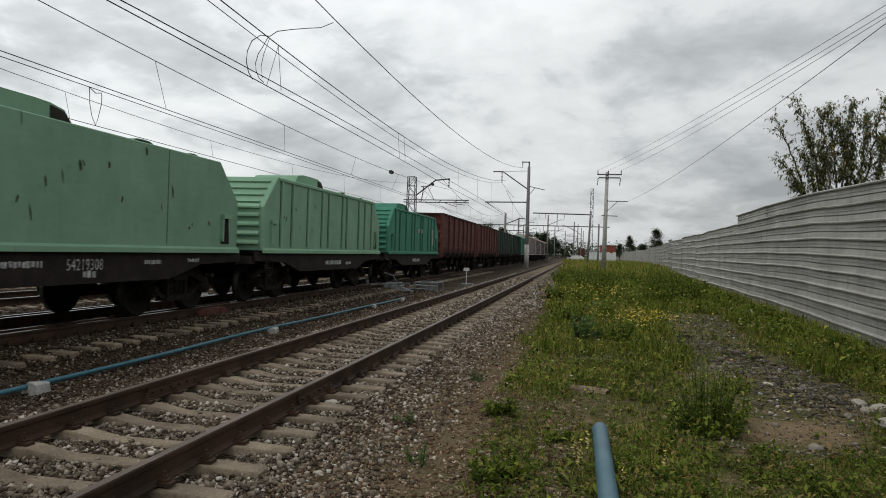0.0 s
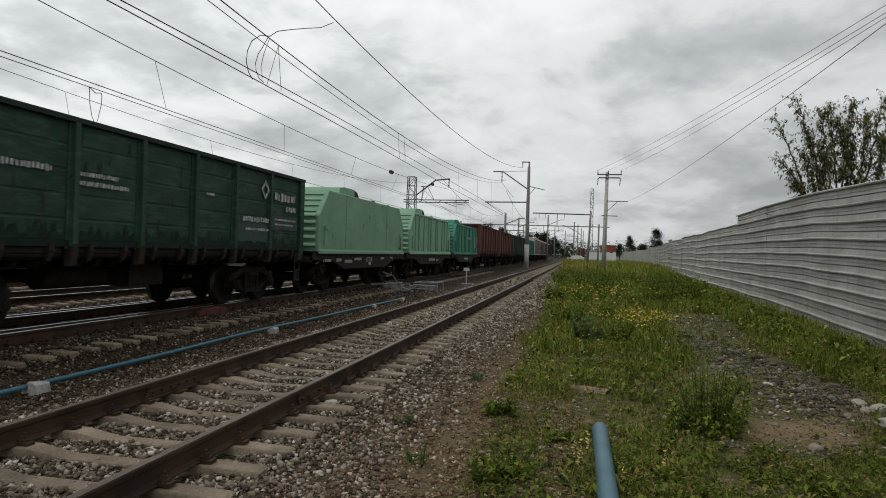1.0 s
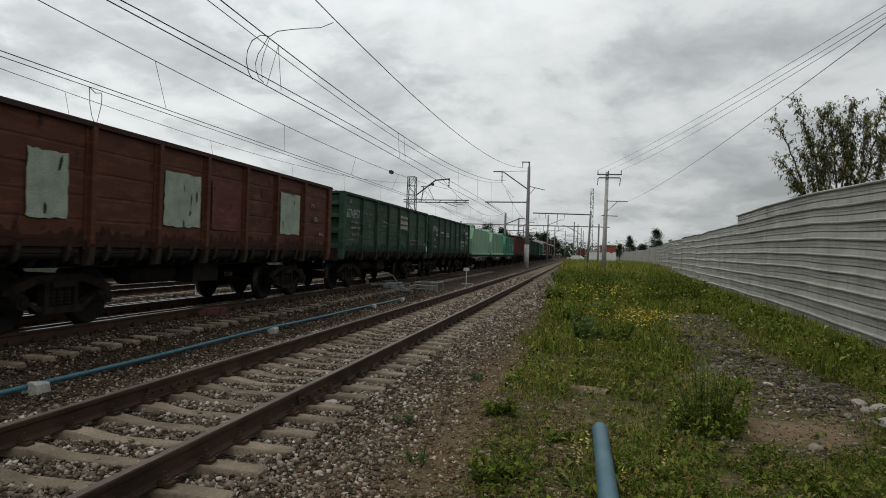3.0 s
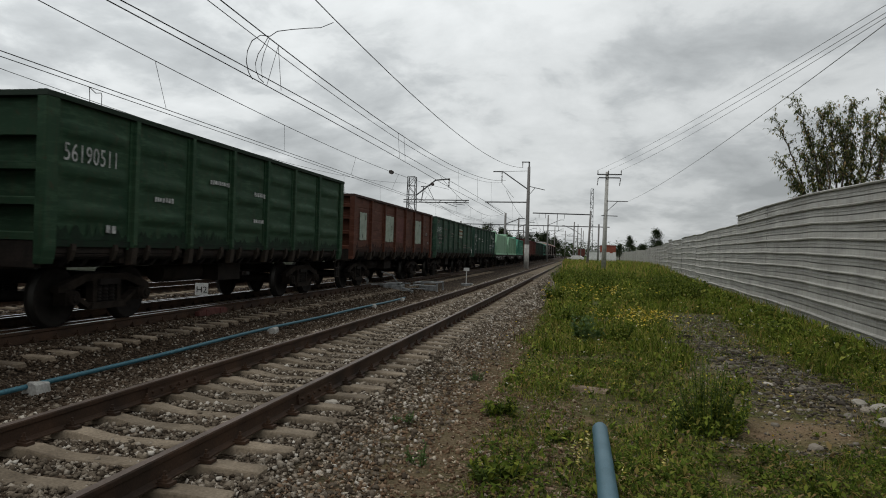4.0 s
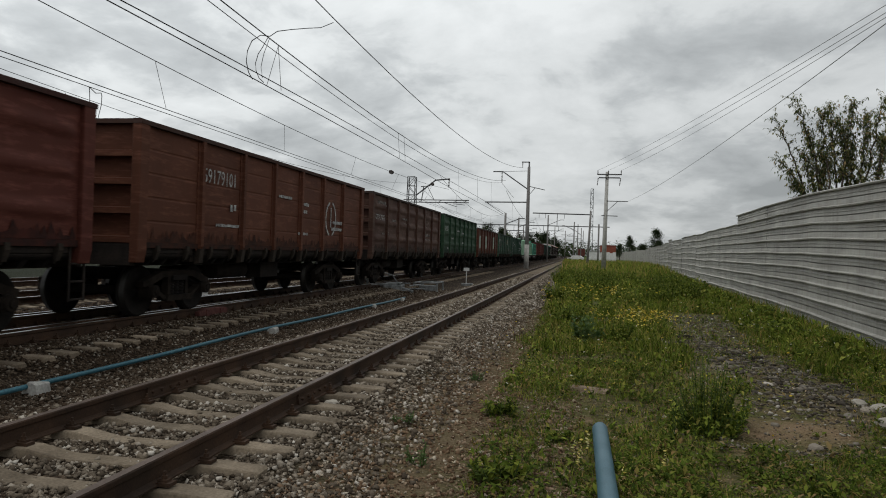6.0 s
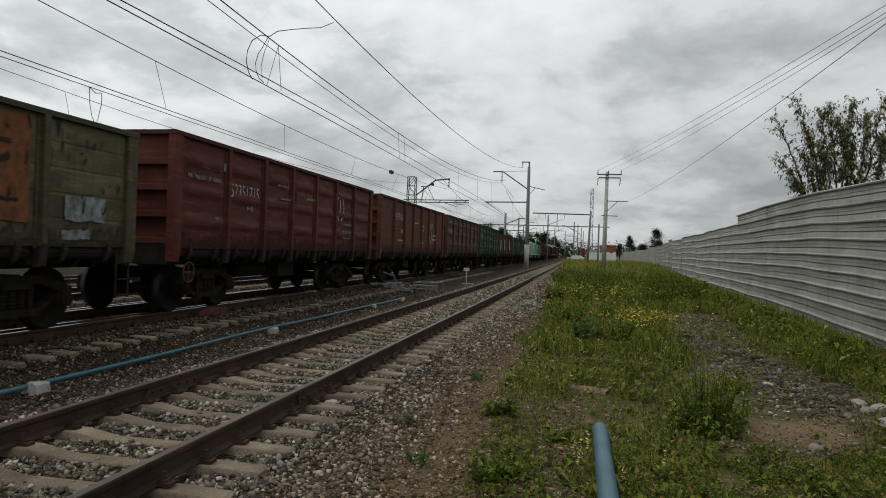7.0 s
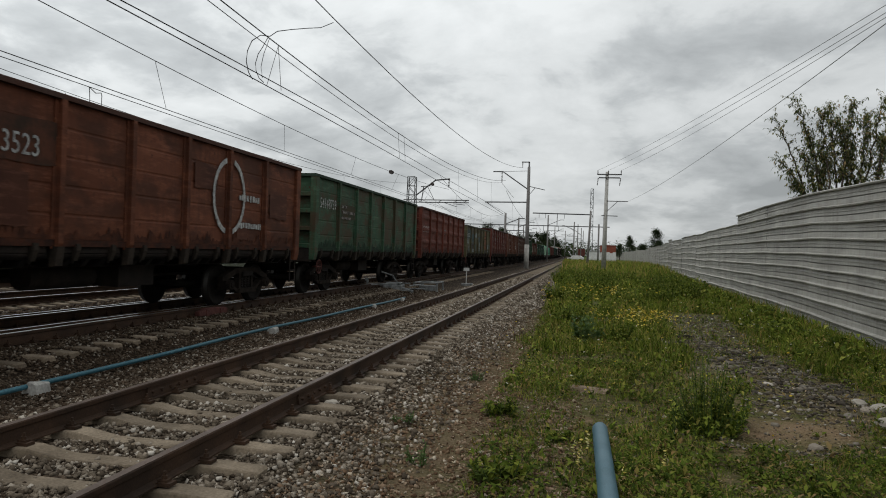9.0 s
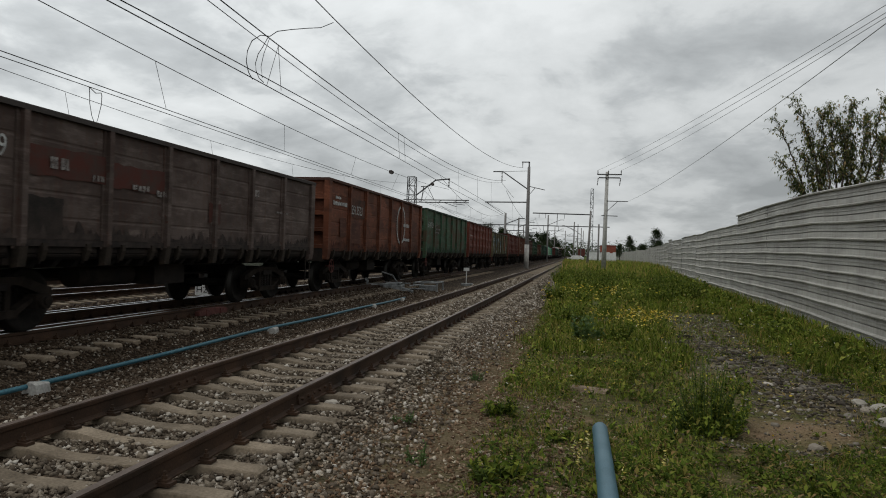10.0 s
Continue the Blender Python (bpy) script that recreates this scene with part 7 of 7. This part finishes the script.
def make_tree(name, label, limbs, leaf_size, material, seed):
    """Shrubby tree: arching limbs from several stems, short side shoots, drooping paired leaves."""
    g = rng_for(seed)
    t = tagged(empty(name), label, "tree")
    bm, vs = bmesh.new(), []
    foot = Vector((8.9, 26.4, -0.45))
    rod(bm, foot, foot + Vector((0, 0, 1.3)), 0.15, 0.11, 10)
    fork = foot + Vector((0, 0, 1.2))
    for base, tip, lush in limbs:
        base, tip = Vector(base), Vector(tip)
        rod(bm, fork, base, 0.05, 0.035, 6)
        n = 12
        rise = Vector((0, 0, 0.10 * (tip - base).length))
        pts = [base.lerp(tip, i / n) + rise * math.sin(math.pi * i / n) + Vector(g.normal(0, 0.035, 3)) for i in range(n + 1)]
        for i in range(n):
            rod(bm, pts[i], pts[i + 1], 0.030 * (1 - i / n) + 0.006, 0.030 * (1 - (i + 1) / n) + 0.006, 5)
            leaves(vs, g, 5, np.array(pts[i]), 0.05, leaf_size, 0.55, 0.05)
        along = (tip - base).normalized()
        for i in range(1, n):
            for _ in range(lush):
                d = (along * (0.4 + g.random()) + Vector(g.normal(0, 0.75, 3))).normalized() * (0.18 + 0.34 * g.random())
                q = pts[i] + d
                rod(bm, pts[i], q, 0.006, 0.003, 4)
                for k in range(5):
                    leaves(vs, g, 2, np.array(pts[i].lerp(q, (k + 1) / 5)), 0.02, leaf_size, 0.55, 0.05)
        leaves(vs, g, 6, np.array(tip), 0.04, leaf_size, 0.4, 0.15)
    part("trunk", bm, M["bark"], t)
    ob = leaf_mesh(vs, "crown", material)
    ob.parent = t


M["tree_leaf"] = mat_island("tree_leaf", [(0.0, (0.045, 0.065, 0.028)), (0.5, (0.13, 0.16, 0.06)), (0.82, (0.26, 0.24, 0.095)), (1.0, (0.38, 0.25, 0.12))], 0.6, 0.5, 0.15)
TREE_LIMBS = [((8.0, 26.2, 4.1), (7.08, 26.0, 7.15), 3), ((7.6, 26.3, 3.8), (6.42, 26.1, 6.45), 2), ((7.6, 26.2, 3.7), (6.68, 26.0, 4.9), 3), ((7.8, 26.5, 3.4), (7.15, 26.2, 4.15), 3),
         ((8.1, 26.2, 3.9), (7.55, 26.3, 5.95), 4), ((8.3, 26.0, 4.0), (7.95, 26.2, 6.75), 5), ((8.6, 26.4, 4.0), (8.35, 26.4, 6.85), 6), ((8.7, 26.1, 4.0), (9.0, 26.2, 7.0), 6),
         ((9.0, 26.5, 4.0), (8.75, 26.6, 6.3), 7), ((9.2, 26.0, 4.0), (9.4, 26.0, 6.5), 7), ((9.5, 26.4, 4.0), (10.0, 26.3, 7.15), 5), ((9.7, 26.1, 4.0), (10.5, 26.2, 6.9), 5),
         ((8.4, 26.6, 3.6), (8.2, 26.8, 5.6), 7), ((9.3, 26.7, 3.6), (9.2, 26.9, 5.7), 7), ((9.9, 26.5, 3.6), (10.1, 26.6, 5.9), 7), ((10.3, 26.2, 3.8), (11.0, 26.2, 6.6), 6), ((7.9, 26.0, 3.5), (7.35, 26.0, 5.3), 4)]
make_tree("fruit_tree", "loose olive-leaved shrubby tree rising behind the fence", TREE_LIMBS, 0.125, M["tree_leaf"], 61)


M["far_leaf"] = mat_island("dark_far_foliage", [(0.0, (0.022, 0.034, 0.018)), (0.6, (0.05, 0.07, 0.03)), (1.0, (0.09, 0.115, 0.045))], 0.8, 0.3, 0.1)


def far_tree(x, y, w, h, seed, name="far_tree"):
    """Distant tree: trunk and a crown of many leaf clumps."""
    g = rng_for(seed)
    t = tagged(empty(name), "dark green tree standing far beyond the tracks", "tree", "far trees")
    bm = bmesh.new()
    rod(bm, (x, y, -0.6), (x, y, h * 0.6), 0.03 * h, 0.012 * h, 6)
    part("trunk", bm, M["bark"], t)
    vs = []
    for k in range(16):
        a, u = 6.28 * g.random(), g.random()
        r = 0.42 * w * math.sqrt(g.random()) * (1.0 - 0.65 * u)
        c = np.array((x + r * math.cos(a), y + r * math.sin(a), h * (0.30 + 0.62 * u)))
        leaves(vs, g, 260, c, w * (0.13 - 0.05 * u), w * 0.085, 0.2, 0.1)
    ob = leaf_mesh(vs, "crown", M["far_leaf"])
    ob.parent = t


for k, (x, y, w, h) in enumerate(((-47, 300, 8, 11.0), (-42.4, 300, 8, 12.0), (-37.7, 300, 9, 15.2), (-33, 310, 8, 12.4), (-13.8, 300, 7, 11.3), (-9.5, 310, 7, 9.5), (20.6, 300, 5.5, 10.6), (31.2, 300, 7.5, 13.8), (26.3, 310, 6, 7.6), (35, 320, 8, 8.6), (17.6, 315, 5, 7.2), (-32, 320, 10, 9.5), (-30, 360, 9, 12), (-26, 380, 10, 12.5), (-22, 400, 10, 13.5), (-18, 420, 10, 11), (-52, 320, 9, 9), (-60, 300, 10, 9), (-36, 360, 11, 11))):
    far_tree(x, y, w, h, 500 + k)

def make_woods():
    """The far rim of woods behind everything."""
    g = rng_for(808)
    vs = []
    for k in range(420):
        x = -520 + 900 * g.random()
        y = 620 + 260 * g.random()
        h = 7 + 9 * g.random()
        for c in range(3):
            leaves(vs, g, 26, np.array((x + g.normal(0, 3), y, h * (0.15 + 0.3 * c))), 1.6 + 0.06 * h, 3.2, 0.2, 0.2)
    tagged(leaf_mesh(vs, "far_woods", M["far_leaf"]), "dark band of woods along the horizon", "woods", kind="stuff")


make_woods()

# ---------------------------------------------------------------- small things by the tracks
def make_blue_cable():
    """Blue plastic conduit on low concrete blocks between the tracks."""
    t = tagged(empty("blue_conduit"), "blue plastic conduit laid on small concrete blocks", "conduit")
    pts = [(-6.25 + 0.05 * math.sin(y * 0.35) + 0.010 * max(0, y - 14), y, -0.245 + 0.008 * math.cos(y * 0.95)) for y in np.linspace(1, 25, 40)]
    wire("pipe", pts, 0.031, "", t, M["blue"], 10)
    for y in (7.3, 13.9, 21.0, 24.4):
        x = -6.25 + 0.010 * max(0, y - 14)
        bm = bmesh.new()
        extrude_y(bm, [(-0.13, -0.2), (0.15, -0.2), (0.10, 0.12), (0.02, 0.14), (-0.09, 0.11)], -0.1, 0.1)
        for v in bm.verts:
            v.co += Vector((random.uniform(-0.02, 0.02), random.uniform(-0.02, 0.02), random.uniform(-0.02, 0.02)))
        tagged(part("support_block", done(bm, "support_block", 0.012), M["concrete"], t, pose(x + 0.06, y, -0.35, 0, 0, random.uniform(-15, 15)) @ Matrix.Scale(1.15 if y < 8 else 0.95, 4), "whitish crumbling concrete block"))


def make_big_pipe():
    bm = bmesh.new()
    seg = 20
    rings = []
    for y, r in ((2.2, 0.078), (7.50, 0.078), (7.52, 0.074), (7.52, 0.066), (7.1, 0.064)):
        rings.append([bm.verts.new((r * math.cos(2 * math.pi * i / seg), y, r * math.sin(2 * math.pi * i / seg))) for i in range(seg)])
    for a, b in zip(rings, rings[1:]):
        for i in range(seg):
            f = bm.faces.new((a[i], a[(i + 1) % seg], b[(i + 1) % seg], b[i]))
            f.smooth = True
    tagged(part("blue_pipe", bm, M["blue_dull"], None, pose(0.275, 0, GROUND + 0.12)), "thick dull blue plastic pipe lying in the grass", "pipe")


M["blue_dull"] = mat_mottled("dull_blue_plastic", (0.050, 0.118, 0.150), (0.078, 0.155, 0.192), 2.5, 0.5, 0, 160, 0.0006)


def make_point_machine():
    """Switch machine with rods and a frame beside the main line."""
    t = tagged(empty("point_machine"), "weathered grey point machine with rods beside the rail", "point machine")
    x, y, z = -7.32, 28.2, -0.30
    bm = bmesh.new()
    box(bm, -0.40, 0.34, -0.50, 0.50, 0.04, 0.36)
    part("case", done(bm, "case", 0.03), M["grey_steel"], t, pose(x, y, z, 0, 0, 6))
    bm = bmesh.new()
    box(bm, -0.32, 0.26, -0.42, 0.42, 0.36, 0.44)
    part("lid", done(bm, "lid", 0.02), M["grey_steel"], t, pose(x, y, z, 0, 0, 6))
    for k, (a, b, r) in enumerate((((-1.2, -0.6, 0.12), (0.9, -0.5, 0.16), 0.025), ((-1.2, 0.3, 0.15), (1.2, 0.55, 0.20), 0.025), ((0.1, 0.1, 0.4), (-0.1, 0.0, 0.72), 0.03), ((-0.1, 0.0, 0.72), (-0.55, -0.1, 0.86), 0.03), ((-0.9, -0.9, -0.1), (-0.9, -0.9, 0.52), 0.04), ((-0.9, -0.9, 0.50), (-1.0, -0.7, 0.56), 0.07), ((0.3, 2.2, 0.36), (1.3, 2.3, 0.38), 0.035), ((0.3, 2.2, 0.36), (0.3, 3.6, 0.36), 0.035), ((1.3, 2.3, 0.38), (1.3, 3.7, 0.38), 0.035), ((0.3, 3.6, 0.36), (1.3, 3.7, 0.38), 0.035), ((0.5, 0.5, 0.3), (0.7, 2.3, 0.3), 0.03), ((-0.8, -0.9, 0.36), (0.6, 0.2, 0.42), 0.03), ((0.34, -0.3, 0.25), (0.9, -0.6, 0.12), 0.05), ((-0.4, 0.3, 0.25), (-1.0, 0.5, 0.30), 0.04))):
        bm = bmesh.new()
        rod(bm, a, b, r, seg=6)
        part("rod", bm, M["grey_steel"], t, pose(x, y, z))
    for px, py in ((0.3, 2.2), (1.3, 2.3), (0.3, 3.6), (1.3, 3.7), (-1.0, 0.4)):
        bm = bmesh.new()
        box(bm, -0.04, 0.04, -0.04, 0.04, -0.1, 0.37)
        part("foot", bm, M["grey_steel"], t, pose(x + px, y + py, z))
    bm = bmesh.new()
    box(bm, 0.45, 1.15, 2.5, 3.3, 0.02, 0.22)
    part("plate", bm, M["grey_steel"], t, pose(x, y, z))


M["grey_steel"] = mat_mottled("weathered_grey_steel", (0.10, 0.105, 0.10), (0.32, 0.33, 0.33), 4.0, 0.6, 0.2, 40, 0.003)


def make_sign():
    t = tagged(empty("track_sign"), "small white marker sign on a thin post", "sign")
    x, y = -6.02, 38.8
    bm = bmesh.new()
    rod(bm, (x, y, -0.4), (x, y, 0.55), 0.025, seg=6)
    part("post", bm, M["white"], t)
    bm = bmesh.new()
    box(bm, x - 0.16, x + 0.16, y - 0.04, y - 0.025, 0.42, 0.60)
    part("plate", bm, M["white"], t)
    bm = bmesh.new()
    box(bm, x - 0.1, x + 0.5, y - 1.2, y - 0.7, -0.36, -0.22)
    tagged(part("cable_box", done(bm, "cable_box", 0.02), M["grey_steel"]), "low grey cable box on the ballast", "cable box")
    t = tagged(empty("track_number_sign"), "small white numbered plate low beside the third track", "sign")
    x, y = -11.0, 19.5
    bm = bmesh.new()
    box(bm, -0.19, 0.19, -0.012, 0.012, 0.0, 0.36)
    part("plate", bm, M["white"], t, pose(x, y, -0.06, 0, 0, 15))
    bm = bmesh.new()
    for dx in (-0.1, 0.1):
        rod(bm, (dx, 0.02, -0.35), (dx, 0.02, 0.2), 0.015, seg=5)
    part("stake", bm, M["steel_dark"], t, pose(x, y, -0.06, 0, 0, 15))
    me = TEXT_MESHES["H2"].copy()
    me.materials.clear()
    me.transform(Matrix.Scale(0.26, 4))
    part("lettering", me, M["black"], t, pose(x - 0.15, y - 0.06, 0.02, 90, 0, 15))


def make_rail_clamp():
    """Red painted block on the near rail of the main line."""
    bm = bmesh.new()
    extrude_x(bm, [(-0.62, -0.10), (0.62, -0.10), (0.62, 0.0), (0.45, 0.05), (-0.3, 0.06), (-0.62, 0.0)], -0.05, 0.07)
    box(bm, -0.09, 0.09, -0.35, -0.2, -0.12, 0.04)
    box(bm, -0.09, 0.09, 0.25, 0.4, -0.12, 0.03)
    tagged(part("rail_joint_block", done(bm, "rail_joint_block", 0.01), M["dull_red"], None, pose(TRACK_B + 0.797 + 0.12, 14.6, TOP_B - 0.08)), "rust-red insulating block clamped to the rail", "rail block")


def make_bricks():
    bm = bmesh.new()
    extrude_x(bm, [(-0.13, 0.0), (0.12, 0.0), (0.14, 0.05), (0.05, 0.085), (-0.10, 0.07)], -0.25, 0.25)
    bmesh.ops.subdivide_edges(bm, edges=bm.edges[:], cuts=2)
    for v in bm.verts:
        v.co += Vector((0.05 * noise.noise(v.co * 7), 0.05 * noise.noise(v.co * 7 + Vector((5, 0, 0))), 0.02 * noise.noise(v.co * 9)))
    tagged(part("building_block", done(bm, "building_block"), M["tan"], None, pose(0.22, 10.2, height(0.22, 10.2) - 0.02, 2, 3, -10)), "sandy broken building block half sunk in the grass", "brick")


M["tan"] = mat_mottled("sandy_block", (0.22, 0.16, 0.11), (0.33, 0.25, 0.18), 6.0, 0.95, 0, 40, 0.008)


def make_distance():
    """Low buildings, a container, a car and a standing train at the end of the view."""
    def hut(name, x0, x1, y0, y1, z1, mat, label, cat, roof=None):
        t = tagged(empty(name), label, cat)
        bm = bmesh.new()
        box(bm, x0, x1, y0, y1, -0.8, z1)
        part("wall", done(bm, "wall", 0.03), mat, t)
        bm = bmesh.new()
        extrude_y(bm, [(x0 - 0.2, z1), (x1 + 0.2, z1), ((x0 + x1) / 2, z1 + 0.25 * (x1 - x0) * (1 if roof else 0.15))], y0 - 0.2, y1 + 0.2)
        part("roof", bm, roof or mat, t)
        for k in range(3 if roof else 0):
            bm = bmesh.new()
            xx = x0 + (x1 - x0) * (k + 0.5) / 3
            box(bm, xx - 0.3, xx + 0.3, y0 - 0.04, y0 + 0.02, z1 - 1.5, z1 - 0.5)
            part("window", bm, M["steel_dark"], t)
    hut("white_hut", 2.6, 5.0, 170, 176, 2.6, M["white"], "small white railway hut at the end of the verge", "hut")
    hut("red_shed", 5.2, 8.7, 172, 180, 4.0, M["red"], "rust-red shed behind the white hut", "shed")
    for k in range(6):
        x = 4.5 + 0.66 * k
        bm = bmesh.new()
        extrude_x(bm, [(-0.1, -0.8), (0.1, -0.8), (0.08, 2.15 + 0.22 * (k % 2)), (-0.08, 2.15 + 0.22 * (k % 2))], -0.34, 0.34)
        tagged(part("concrete_slab", done(bm, "concrete_slab", 0.02), M["white"], None, pose(x, 160, 0, 0, 0, random.uniform(-8, 8))), "upright whitish concrete slab marked with dark scrawls", "slab", "row of slabs")
    t = tagged(empty("car"), "small white car at the far crossing", "car")
    bm = bmesh.new()
    extrude_x(bm, [(-2.1, 0.3), (2.1, 0.3), (2.1, 0.75), (1.2, 0.85), (0.6, 1.4), (-1.2, 1.4), (-2.0, 0.9)], -0.85, 0.85)
    part("body", done(bm, "body", 0.05), M["white"], t, pose(-0.6, 185, 0.0, 0, 0, 80))
    for dx in (-1.3, 1.3):
        for dy in (-0.8, 0.8):
            bm = bmesh.new()
            rod(bm, (dy - 0.1, dx, 0.05), (dy + 0.1, dx, 0.05), 0.32, seg=12)
            part("wheel", bm, M["black"], t, pose(-0.6, 185, 0.25, 0, 0, 80))
    bm = bmesh.new()
    box(bm, -0.7, 0.7, -1.1, 0.5, 0.95, 1.3)
    part("window", bm, M["black"], t, pose(-0.6, 185, 0.03, 0, 0, 80))
    for k in range(9):
        y = 330 + 14 * k
        t = tagged(empty("standing_wagon"), "brownish wagon standing far down the line", "goods wagon", "standing far wagons")
        bm = bmesh.new()
        box(bm, -1.5, 1.5, -6.4, 6.4, 1.2, 4.4 + 0.3 * (k % 2))
        part("body", done(bm, "body", 0.05), (P["r1"], P["d1"], P["pale"])[k % 3], t, pose(1.5 - 0.012 * k, y, 0))
        bm = bmesh.new()
        for yy in (-4.3, 4.3):
            box(bm, -1.2, 1.2, yy - 1.4, yy + 1.4, 0.0, 1.2)
        part("bogie", bm, M["black"], t, pose(1.5 - 0.012 * k, y, 0))


make_blue_cable()
make_big_pipe()
make_point_machine()
make_sign()
make_rail_clamp()
make_bricks()
make_distance()

# ---------------------------------------------------------------- the train's run
def run(t):
    """How far the first open wagon's front corner has come at t seconds."""
    if t <= 7.7:
        return 3.25 + 15.0 * t
    if t >= 7.9:
        return 22.15 + 15.0 * t
    return 118.75 + (t - 7.7) * 11.0 if t <= 7.8 else 119.85 + (t - 7.8) * 208.0


def motions():
    times = [0, 1.5, 3, 4.5, 6, 7, 7.5, 7.6, 7.7, 7.8, 7.9, 8.0, 8.1, 8.5, 9.0, 10.0]
    for wagon, centre in TRAIN:
        walk(wagon, [(t, pose(TRACK_B, run(t) + centre, TOP_B)) for t in times])
    # wheels roll: 15 m/s on 0.475 m
    for ob, a in WHEELS:
        walk(ob, [(k / 30, pose(0, a, 0.475, -(60.3 * k) % 360)) for k in range(0, 301)])


motions()
